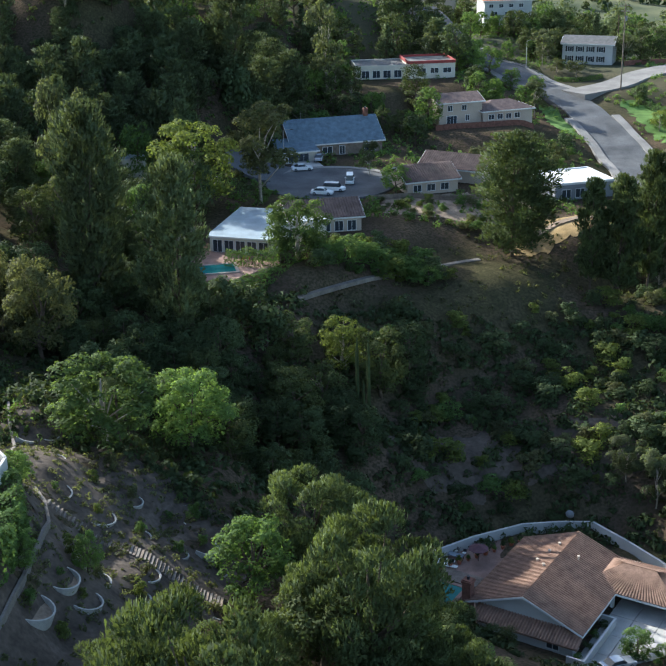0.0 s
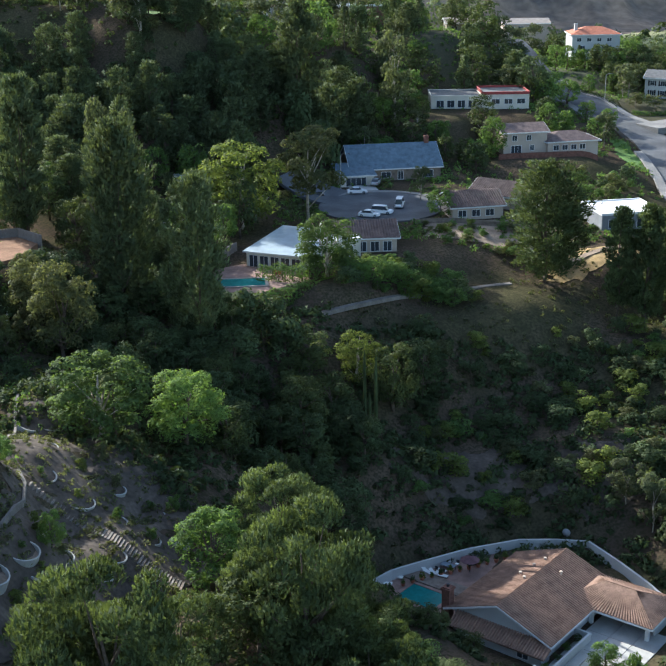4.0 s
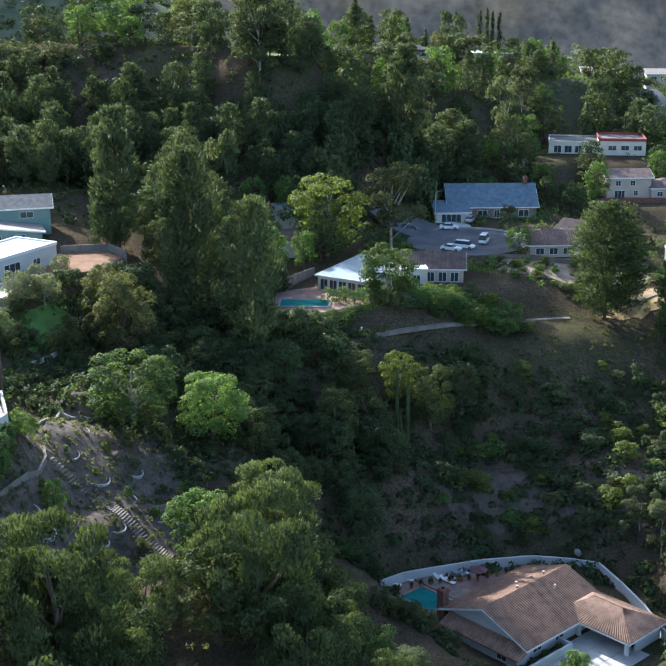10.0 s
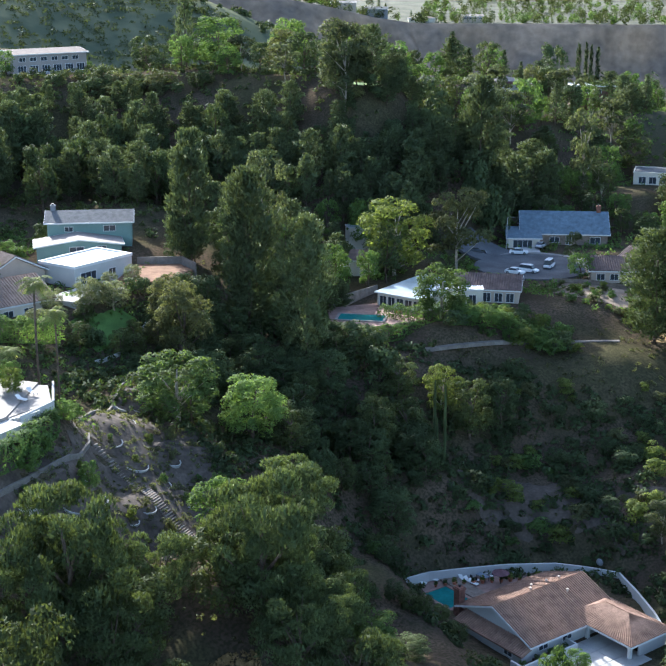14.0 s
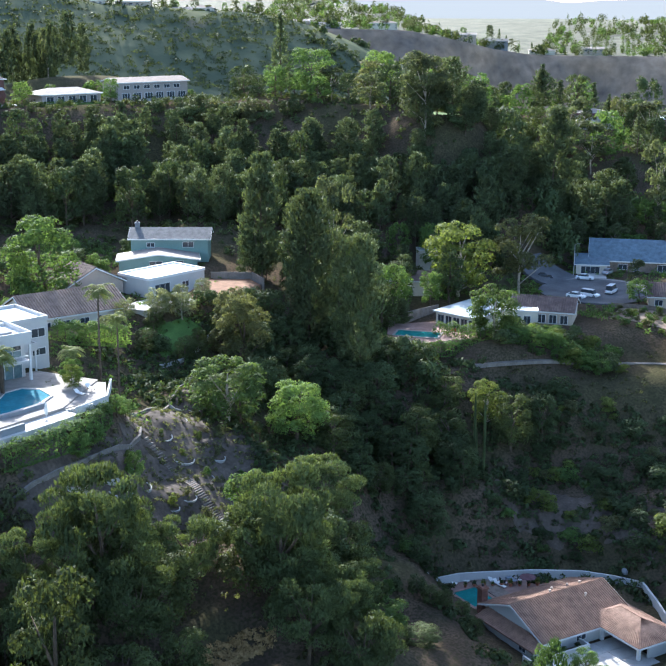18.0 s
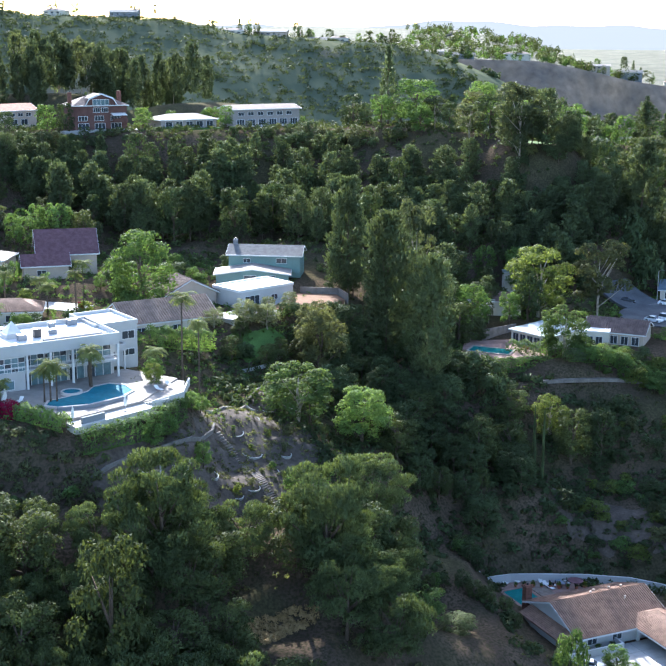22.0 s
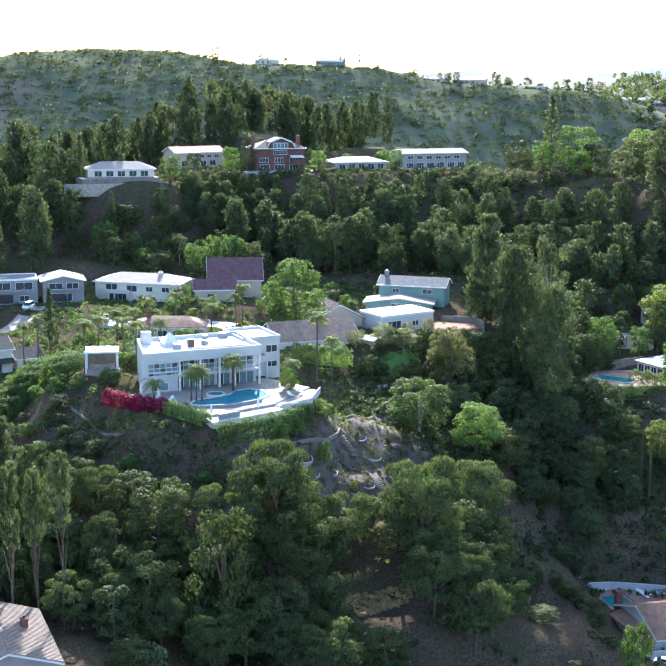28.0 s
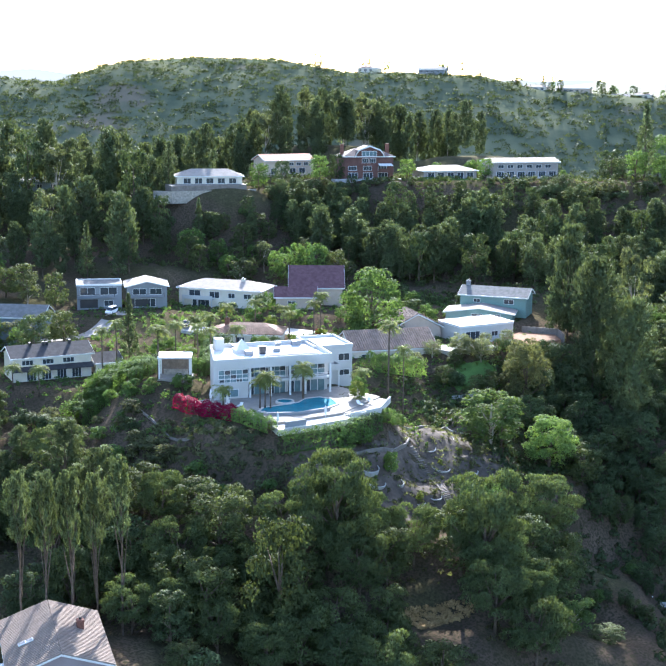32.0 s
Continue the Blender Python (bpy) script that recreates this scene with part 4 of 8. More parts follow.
    house((-258, 164.0), (-244, 181.0), 10, 24, 4.0, "gable_x", 1.0, "siding_blue", "roof_grey", label="blue-grey house with a shallow pale roof among the trees",
          windows=row_of("f", 4, 4.5, 4, 1.4, 1.8, 1.5)),
]

colonial = next(h for h in HOUSES if "colonial" in h["label"])
for x in (1.0, 3.0, 4.2, 6.2, 7.4, 9.4, 10.6, 12.6):
    for z, hh in ((3.8, 1.6), (0.8, 1.7)):
        part("shutter", Shape().box(x, -0.1, z, x + 0.44, 0.0, z + hh), M["car_dark"], colonial)

# the brown house's gambrel front, balcony and second chimney
brown = next(h for h in HOUSES if "three-storey dark brown" in h["label"])
PROFILE = [(3.2, 7.4), (4.6, 9.6), (8.4, 11.0), (12.2, 9.6), (13.6, 7.4)]
g = Shape()
n = len(PROFILE)
g.v = [(x, -0.3, z) for x, z in PROFILE] + [(x, 6.0, z) for x, z in PROFILE]
g.f = [tuple(range(n))[::-1], tuple(range(n, 2 * n))] + [(i, (i + 1) % n, (i + 1) % n + n, i + n) for i in range(n)]
part("gambrel_gable", g, M["wood_brown"], brown)
for (ax, az), (bx, bz) in zip(PROFILE, PROFILE[1:]):
    part("gambrel_slope", Shape().plate([(ax, -0.9, az + 0.1), (bx, -0.9, bz + 0.1), (bx, 6.2, bz + 0.1), (ax, 6.2, az + 0.1)], 0.18), M["roof_tile_dark"], brown)
    part("barge_board", Shape().plate([(ax, -0.98, az - 0.15), (bx, -0.98, bz - 0.15), (bx, -0.9, bz + 0.28), (ax, -0.9, az + 0.28)], 0.06), M["trim_white"], brown)
part("gable_window", Shape().box(5.8, -0.42, 7.6, 11.0, -0.3, 9.4), M["trim_white"], brown)
for i in range(4):
    part("pane", Shape().box(5.95 + i * 1.27, -0.46, 7.75, 7.05 + i * 1.27, -0.4, 9.25), M["glass_teal"], brown)
part("balcony", Shape().box(11.4, -2.2, 2.4, 16.4, 0, 2.7).box(11.4, -2.2, 2.7, 16.4, -2.08, 3.6), M["wood_brown"], brown)
part("awning", Shape().plate([(11.6, -2.4, 4.6), (16.2, -2.4, 4.6), (16.2, 0, 5.2), (11.6, 0, 5.2)], 0.1), M["canvas"], brown)
part("chimney", Shape().box(15.6, 4.4, 7.0, 16.7, 5.6, 11.6).box(15.5, 4.3, 11.3, 16.8, 5.7, 11.5), M["brick"], brown)

skirted = next(h for h in HOUSES if "skirt roof" in h["label"])
part("skirt_roof", Shape().plate([(-0.3, -1.3, 2.5), (18.0, -1.3, 2.5), (18.0, 0.05, 3.4), (-0.3, 0.05, 3.4)], 0.14), M["roof_black"], skirted)
for x in (4.5, 7.5, 8.3, 13.5):
    part("roof_vent", Shape().box(x, 3.6, 6.6, x + 0.6, 4.2, 8.0), M["metal_dark"], skirted)
for key, x in (("grey two-storey modern house", 0.8), ("grey two-storey house with a low pale gable", 1.0)):
    h = next(h for h in HOUSES if h["label"].startswith(key))
    part("garage_door", Shape().box(x, -0.06, 0.05, x + 4.6, 0.02, 2.3), M["metal_dark"], h)
    part("balcony", Shape().box(0.2, -1.3, 2.75, 9.8, 0, 2.95), M["stucco_grey"], h)
    part("balcony_rail", Shape().box(0.2, -1.3, 3.75, 9.8, -1.22, 3.83).box(0.2, -1.3, 2.95, 0.28, -1.22, 3.75).box(9.72, -1.3, 2.95, 9.8, -1.22, 3.75), M["metal_dark"], h)
for i, h in enumerate(HOUSES):
    if h["label"].startswith("white two-storey house with a pale low hip"):
        part("balcony", Shape().box(1.5, -1.6, 2.2, 10.5, 0, 2.45).box(1.5, -1.6, 2.45, 10.5, -1.48, 3.3), M["stucco_white"], h)
        for x in (1.7, 6.0, 10.1):
            part("post", Shape().box(x, -1.5, -1, x + 0.25, -1.25, 2.2), M["stucco_white"], h)


# ---- plants ----
def cards(centres, normals, long, wide, rng, lean=0.6, squeeze=1.0, rising=False):
    """Leaf sprays: one small bent-free face at each centre, facing roughly along its normal. Arrays in, vertex and face lists out."""
    n = len(centres)
    nrm = normals + rng.normal(0, lean, (n, 3))
    nrm /= np.linalg.norm(nrm, axis=1)[:, None] + 1e-9
    ref = rng.normal(0, 1, (n, 3))
    a = np.cross(nrm, ref)
    if rising:      # needle tufts point outwards and up
        a = normals + rng.normal(0, 0.35, (n, 3)) + np.array([0, 0, 1.0])
        nrm = ref
    a /= np.linalg.norm(a, axis=1)[:, None] + 1e-9
    b = np.cross(nrm, a)
    la = (long * rng.uniform(0.6, 1.3, n))[:, None]
    wb = (wide * rng.uniform(0.6, 1.3, n))[:, None]
    k = np.array([1, 1, squeeze])
    pts = np.stack([centres - (a * la * 0.9 + b * wb * 0.5) * k, centres + b * wb * 1.15 * k, centres + (a * la * 1.15 - b * wb * 0.4) * k], 1)
    return pts.reshape(-1, 3), np.arange(3 * n).reshape(-1, 3)


def soft_cards(centres, normals, long, wide, rng, lean=0.5):
    """Leaf sprays turned outwards, with the soft normals of the mass that they clothe."""
    v, f = cards(centres, normals, long, wide, rng, lean)
    tri = v.reshape(-1, 3, 3)
    flat = np.cross(tri[:, 1] - tri[:, 0], tri[:, 2] - tri[:, 0])
    flat /= np.linalg.norm(flat, axis=1)[:, None] + 1e-12
    out = normals / (np.linalg.norm(normals, axis=1)[:, None] + 1e-12)
    turned = (flat * out).sum(1) < 0
    tri[turned] = tri[turned][:, ::-1]
    flat[turned] *= -1
    return tri.reshape(-1, 3), f, np.repeat(out * 0.6 + flat * 0.5, 3, axis=0)


NORMALS = {}     # soft normals of the crowns


def mesh_of(name, verts, faces, mat, soft=None):
    """A mesh from arrays; soft normals, one a corner, make sprays shade as one rounded mass."""
    me = bpy.data.meshes.new(name)
    me.vertices.add(len(verts))
    me.vertices.foreach_set("co", np.asarray(verts, np.float32).ravel())
    me.loops.add(faces.size)
    me.loops.foreach_set("vertex_index", faces.ravel().astype(np.int32))
    me.polygons.add(len(faces))
    me.polygons.foreach_set("loop_start", np.arange(0, faces.size, faces.shape[1], dtype=np.int32))
    me.materials.append(mat)
    me.update()
    me.validate()
    if soft is not None:
        soft = soft / (np.linalg.norm(soft, axis=1)[:, None] + 1e-9)
        me.shade_smooth()
        me.normals_split_custom_set_from_vertices(soft.tolist())
        NORMALS[me.name] = soft
    return me


def crown_lobes(kind, rng):
    """Lobes (centre, radius, squash) of a crown one unit high and about one unit wide, its foot at z = 0."""
    out = []
    if kind == "round":
        for i in range(72):
            w, h = rng.uniform(0, 2 * math.pi), rng.uniform(0.18, 0.92)
            wide = 0.40 * math.sqrt(max(0.05, 1 - ((h - 0.52) / 0.50) ** 2)) * rng.uniform(0.4, 1.0) ** 0.6
            out.append(((wide * math.cos(w), wide * math.sin(w), h), rng.uniform(0.07, 0.15), 0.75))
    if kind == "tall":
        uneven = rng.uniform(0.65, 1.1, 9)
        for i in range(96):
            w, h = rng.uniform(0, 2 * math.pi), rng.uniform(0.14, 0.95)
            wide = 0.42 * math.sqrt(max(0.02, 1 - ((h - 0.50) / 0.5) ** 2)) * rng.uniform(0.35, 1.0) ** 0.5 * uneven[int(w / 2 / math.pi * 9) % 9]
            out.append(((wide * math.cos(w), wide * math.sin(w), h), rng.uniform(0.06, 0.12), 0.42))
    if kind == "dome":
        for i in range(170):
            w, h = rng.uniform(0, 2 * math.pi), 0.05 + 0.91 * (i + 0.5) / 170
            wide = 0.42 * max(0.0, 1 - (abs(h - 0.45) / 0.56) ** 2.6) ** 0.5 * rng.uniform(0.7, 1.06)
            out.append(((wide * math.cos(w), wide * math.sin(w), h), rng.uniform(0.06, 0.11), 0.4))
    if kind == "flat":
        for i in range(62):
            w, h = rng.uniform(0, 2 * math.pi), rng.uniform(0.28, 0.93)
            wide = 0.44 * math.sqrt(max(0.08, 1 - ((h - 0.62) / 0.40) ** 2)) * rng.uniform(0.35, 1.0) ** 0.6
            out.append(((wide * math.cos(w), wide * math.sin(w), h), rng.uniform(0.08, 0.145), 0.62))
    if kind == "open":
        for i in range(26):
            w, h = rng.uniform(0, 2 * math.pi), rng.uniform(0.25, 0.93)
            wide = 0.38 * rng.uniform(0.25, 1.0) * (1.15 - 0.5 * abs(h - 0.6))
            out.append(((wide * math.cos(w), wide * math.sin(w), h), rng.uniform(0.10, 0.19), 0.6))
    if kind == "spire":
        for i in range(44):
            w, h = rng.uniform(0, 2 * math.pi), rng.uniform(0.08, 0.97)
            wide = (0.40 * (1 - h) + 0.02) * rng.uniform(0.5, 1.0)
            out.append(((wide * math.cos(w), wide * math.sin(w), h), 0.05 + 0.08 * (1 - h), 0.7))
    if kind == "mast":
        for i in range(14):
            w, h = rng.uniform(0, 2 * math.pi), rng.uniform(0.60, 0.94)
            out.append(((0.28 * math.cos(w), 0.28 * math.sin(w), h), 0.1, 0.5))
    if kind == "column":
        for i in range(30):
            w, h = rng.uniform(0, 2 * math.pi), (i + 0.5) / 30
            out.append(((0.25 * math.cos(w), 0.25 * math.sin(w), 0.05 + h * 0.92), 0.22 if h < 0.85 else 0.1, 0.35))
    if kind == "bush":
        for i in range(16):
            w, h = rng.uniform(0, 2 * math.pi), rng.uniform(0.12, 0.72)
            wide = 0.42 * rng.uniform(0.2, 1.0) * (1.1 - 0.5 * h)
            out.append(((wide * math.cos(w), wide * math.sin(w), h), rng.uniform(0.15, 0.24), 0.85))
    return out


def needle_clumps(kind, rng, count):
    """Places and outward ways of the needle tufts of a conifer one unit high: upswept branch clumps round the trunk, with gaps between them."""
    low, mid, up, fat, sharp, number, size = {"dome": (0.08, 0.56, 0.42, 0.44, 2.2, 170, 0.125), "tall": (0.16, 0.50, 0.48, 0.40, 1.8, 92, 0.115),
                                              "spire": (0.05, 0.05, 0.94, 0.42, 1.1, 110, 0.085), "column": (0.02, 0.45, 0.54, 0.34, 3.0, 90, 0.16),
                                              "mast": (0.58, 0.76, 0.23, 0.42, 2.0, 44, 0.12)}[kind]
    lean = rng.uniform(0.72, 1.15, 7)
    h = low + (0.97 - low) * (np.arange(number) + rng.uniform(0, 1, number)) / number
    w = np.arange(number) * 2.39996 + rng.normal(0, 0.35, number)
    reach = np.where(h > mid, up, (mid - low) * 1.5 + 1e-6)
    r = fat * np.clip(1 - (np.abs(h - mid) / reach) ** sharp, 0.01, 1) ** (0.55 if kind != "spire" else 1.0)
    r *= lean[(w / (2 * math.pi) * 7).astype(int) % 7] * rng.uniform(0.55, 1.12, number)
    centre = np.stack([r * 0.80 * np.cos(w), r * 0.80 * np.sin(w), h], -1)
    out = np.stack([np.cos(w), np.sin(w), 0.35 + 1.0 * np.clip((h - mid) / up, -0.3, 1)], -1)
    fatness = size * rng.uniform(0.65, 1.25, number) * (0.55 + 0.45 * np.clip(r / fat, 0, 1))
    which = rng.choice(number, count, p=fatness ** 2 / (fatness ** 2).sum())
    d = rng.normal(0, 1, (count, 3))
    d /= np.linalg.norm(d, axis=1)[:, None]
    d[:, 2] = np.where(d[:, 2] < -0.2, -d[:, 2], d[:, 2])
    along = np.stack([np.cos(w), np.sin(w), 0 * w], -1)[which]
    rad = (fatness[which] * rng.uniform(0.2, 1.0, count) ** 0.45)[:, None]
    c = centre[which] + d * rad * np.array([1, 1, 0.62]) + along * (d * along).sum(1)[:, None] * rad * 0.55
    c[:, 2] += 0.25 * rad[:, 0] * (d * along).sum(1)
    c[:, 2] = np.minimum(c[:, 2], 0.99)
    way = d * 0.9 + out[which] / np.linalg.norm(out[which], axis=1)[:, None] * 0.9 + np.array([0, 0, 0.1])
    return c, way / np.linalg.norm(way, axis=1)[:, None]


def tree_meshes(kind, mat, seed, leaves, size, needle=False, bark="bark", stem=0.028):
    """Trunk with limbs, and a crown of leaf sprays, for a tree one unit high."""
    rng = np.random.default_rng(seed)
    lobes = crown_lobes(kind, rng)
    cs, ns, ds = [], [], []
    total = sum(r * r for _, r, _ in lobes)
    for c, r, q in lobes:
        k = max(6, int(leaves * r * r / total))
        d = rng.normal(0, 1, (k, 3))
        d /= np.linalg.norm(d, axis=1)[:, None]
        d[:, 2] = np.where(d[:, 2] < -0.35, -d[:, 2], d[:, 2])
        rad = r * rng.uniform(0.55, 1.08, k) ** 0.6
        cs.append(np.array(c) + d * rad[:, None] * np.array([1, 1, q]))
        ds.append(d + 0.8 * np.array([c[0], c[1], max(0.0, c[2] - 0.45)]) + np.array([0, 0, 0.15]))
        if needle:
            d = d * 0.8 + rng.normal(0, 0.3, (k, 3))
        ns.append(d + np.array([0, 0, 0.25]))
    cs, ns, ds = np.concatenate(cs), np.concatenate(ns), np.concatenate(ds)
    if needle and kind != "flat":
        cs, ds = needle_clumps(kind, rng, int(leaves * 1.35))
        ns = ds * np.array([1.0, 1.0, 0.5])
    squeeze = {"dome": 0.45, "tall": 0.5, "open": 0.7, "spire": 0.45, "column": 0.15, "mast": 0.35}.get(kind, 0.9)
    v, f = cards(cs, ns, size * (1.25 if needle else 0.92), size * (0.34 if needle else 0.80), rng, squeeze=squeeze, rising=needle)
    tri = v.reshape(-1, 3, 3)
    flat = np.cross(tri[:, 1] - tri[:, 0], tri[:, 2] - tri[:, 0])
    flat /= np.linalg.norm(flat, axis=1)[:, None] + 1e-12
    ds /= np.linalg.norm(ds, axis=1)[:, None] + 1e-12
    turned = (flat * ds).sum(1) < 0
    tri[turned] = tri[turned][:, ::-1]
    flat[turned] *= -1
    v = tri.reshape(-1, 3)
    crown = mesh_of("crown", v, f, M[mat], np.repeat(ds * 0.6 + flat * 0.5, 3, axis=0))
    s = Shape()
    top = max(c[2] for c, _, _ in lobes) * 0.85
    bend = rng.normal(0, 0.02, (4, 2))
    path = [(0, 0, -0.06), (bend[0][0], bend[0][1], top * 0.33), (bend[1][0], bend[1][1], top * 0.66), (bend[2][0], bend[2][1], top)]
    s.tube(path, [stem, stem * 0.8, stem * 0.55, stem * 0.15], 6)
    for i in rng.permutation(len(lobes))[:9]:
        c = lobes[i][0]
        z0 = c[2] * rng.uniform(0.35, 0.7)
        s.tube([(bend[1][0] * 0.6, bend[1][1] * 0.6, z0), (c[0] * 0.5, c[1] * 0.5, (z0 + c[2]) / 2), c], [stem * 0.45, stem * 0.3, stem * 0.08], 4)
    return s.mesh("trunk", M[bark], True), crown


def palm_meshes(seed, fan=True, fronds=26):
    rng = np.random.default_rng(seed)
    v, f = [], []
    for i in range(fronds):
        w, up = i * 2.4 + rng.uniform(-0.2, 0.2), rng.uniform(-0.35, 1.15)
        d = np.array([math.cos(w), math.sin(w), 0])
        side = np.array([-math.sin(w), math.cos(w), 0])
        length = 0.27 * rng.uniform(0.85, 1.15)
        spine = [np.array([0, 0, 0.9]) + d * length * t + np.array([0, 0, 1.0]) * length * (up * t - (0.55 + 0.35 * up) * t * t) for t in np.linspace(0, 1, 8)]
        for j in range(7):
            for half in (0.0, 0.5):
                for sgn in (-1, 1):
                    a = spine[j] * (1 - half) + spine[j + 1] * half
                    step = spine[j + 1] - spine[j]
                    k = (j + half + 0.7) / 7.7
                    tip = a + step * 0.9 + sgn * side * length * 0.34 * math.sin(math.pi * min(1, k * 0.92)) ** 0.6 + np.array([0, 0, -0.035 * rng.uniform(0.4, 1.4)])
                    n = len(v)
                    v += [a - step * 0.05, a + step * 0.36, tip]
                    f.append((n, n + 1, n + 2))
    crown = mesh_of("crown", np.array(v), np.array(f), M["leaf_palm"])
    s = Shape()
    s.tube([(0, 0, -0.05), (0.01, 0.004, 0.45), (0.0, 0.0, 0.905)], [0.024, 0.018, 0.016], 8)
    for i in range(10):
        w = i * 2.4
        s.tube([(0.015 * math.cos(w), 0.015 * math.sin(w), 0.84 + 0.004 * i), (0.03 * math.cos(w), 0.03 * math.sin(w), 0.88 + 0.003 * i)], [0.007, 0.004], 4)
    return s.mesh("trunk", M["bark"], True), crown


KINDS = {
    # kind: crown form, leaves, spray count, spray size, needles, bark, stem, label, category, name
    "oak": ("round", "leaf_oak", 3000, 0.028, False, "bark", 0.035, "broad dark green oak on the canyon slope", "tree", "oak_tree"),
    "cedar": ("dome", "leaf_pine", 6500, 0.034, True, "bark", 0.022, "tall dense dome-shaped dark green pine", "tree", "pine_tree"),
    "pine": ("tall", "leaf_pine", 4600, 0.036, True, "bark", 0.022, "tall dense dark green pine", "tree", "pine_tree"),
    "stone_pine": ("flat", "leaf_green_pine", 8500, 0.022, True, "bark", 0.026, "spreading flat-topped green pine", "tree", "umbrella_pine"),
    "gum": ("open", "leaf_grey", 2800, 0.032, False, "bark_pale", 0.020, "open grey-green eucalyptus with pale limbs", "tree", "eucalyptus_tree"),
    "dark": ("round", "leaf_dark", 2800, 0.029, False, "bark", 0.03, "dense deep green broadleaf tree", "tree", "broadleaf_tree"),
    "green": ("round", "leaf_green", 2800, 0.029, False, "bark", 0.03, "fresh green broadleaf garden tree", "tree", "garden_tree"),
    "lime": ("round", "leaf_lime", 4200, 0.025, False, "bark", 0.03, "bright lime green willowy tree", "tree", "willow_tree"),
    "yellow": ("round", "leaf_yellow", 4000, 0.024, False, "bark_pale", 0.03, "airy yellow-green sycamore with pale limbs", "tree", "sycamore_tree"),
    "olive": ("open", "leaf_olive", 2800, 0.032, False, "bark_pale", 0.024, "brownish olive-green open-crowned tree", "tree", "olive_tree"),
    "cypress": ("column", "leaf_dark", 1200, 0.12, True, "bark", 0.03, "slim dark green Italian cypress", "tree", "cypress_tree"),
    "bright_pine": ("tall", "leaf_green_pine", 5200, 0.034, True, "bark", 0.024, "upright feathery olive-green pine", "tree", "pine_tree"),
    "broad_pine": ("dome", "leaf_green_pine", 6500, 0.034, True, "bark", 0.022, "broad irregular olive-green pine on the slope edge", "tree", "pine_tree"),
    "mast": ("mast", "leaf_pine", 3000, 0.036, True, "bark", 0.045, "tall pine with a long bare trunk and a high crown", "tree", "pine_tree"),
    "thicket": ("round", "leaf_olive", 3600, 0.026, False, "bark", 0.03, "dense brownish olive-green tree", "tree", "olive_tree"),
    "ficus": ("round", "leaf_mid", 4200, 0.026, False, "bark_pale", 0.03, "dense rounded mid-green tree with pale limbs", "tree", "ficus_tree"),
    "sage": ("round", "leaf_pale", 2600, 0.028, False, "bark_pale", 0.03, "rounded pale grey-green garden tree", "tree", "garden_tree"),
    "spire": ("spire", "leaf_pine", 2800, 0.034, True, "bark", 0.022, "conical dark green conifer", "tree", "conifer_tree"),
    "bush": ("bush", "leaf_scrub", 1000, 0.046, False, "bark", 0.02, "dusty grey-green scrub bush on dry soil", "bush", "bush"),
    "green_bush": ("bush", "leaf_green", 1000, 0.046, False, "bark", 0.02, "leafy green garden shrub", "bush", "bush"),
    "dark_bush": ("bush", "leaf_dark", 1000, 0.046, False, "bark", 0.02, "dense dark green leafy shrub", "bush", "bush"),
    "yellow_bush": ("bush", "leaf_yellow", 1000, 0.046, False, "bark", 0.02, "yellow-green leafy garden shrub", "bush", "bush"),
    "red_bush": ("bush", "flower_red", 1000, 0.046, False, "bark", 0.02, "crimson flowering bougainvillea shrub", "bush", "bush"),
}
STOCK = {}


def stock(kind, i, light=False):
    """The meshes of one variant; light ones, with fewer and larger sprays, for trees far from the path."""
    if (kind, i, light) not in STOCK:
        if kind == "palm":
            STOCK[kind, i, light] = palm_meshes(900 + i)
        else:
            form, mat, leaves, size, needle, bark, stem = KINDS[kind][:7]
            if light:
                leaves, size = int(leaves * 0.7), size * 1.1
            elif "bush" not in kind:
                leaves, size = int(leaves * 2.1), size * 0.72
            STOCK[kind, i, light] = tree_meshes(form, mat, 31 * i + sum(map(ord, kind)), leaves, size, needle, bark, stem)
    return STOCK[kind, i, light]


plants = np.random.default_rng(5)
BUSHES, SHRUBS = [], []     # bushes that stand singly, and those joined later


def plant(kind, x, y, high, wide=None, z=None, variants=3):
    """One tree or bush, high metres tall and wide across, standing on the ground."""
    if "bush" in kind and (len(BUSHES) > 270 or y > 262 or x < -128) or kind in ("pine", "spire") and x < -205:
        SHRUBS.append((kind, x, y, high, wide or high * 0.8, at(x, y) if z is None else z))
        return None
    label, category, name = KINDS[kind][7:] if kind != "palm" else ("tall palm with arching green fronds", "palm", "palm_tree")
    trunk, crown = stock(kind, int(plants.integers(variants)), kind != "palm" and (y > 235 or x < -120) and (wide or high) < 14)
    base = at(x, y) if z is None else z
    wide = wide or high * 0.8
    ob = thing(name, pose(x, y, base - 0.05, 0, 0, float(plants.uniform(0, 360))) @ Matrix.Diagonal((wide, wide, high, 1)), label, category,
               "plants of the canyon")
    ob.scale = (wide, wide, high)
    if "bush" in kind:
        BUSHES.append(ob)
    for nm, me in (("trunk", trunk), ("crown", crown)):
        o = new(nm, me)
        o.parent = ob
        if kind == "palm" and nm == "crown":
            k = wide / high
            o.matrix_basis = pose(0, 0, 0.9 - 0.9 * k) @ Matrix.Diagonal((1, 1, k, 1))
    return ob


def top(kind, x, y, crest, wide):
    """A tree whose crown reaches up to the height crest."""
    return plant(kind, x, y, max(3.0, crest - at(x, y)), wide)




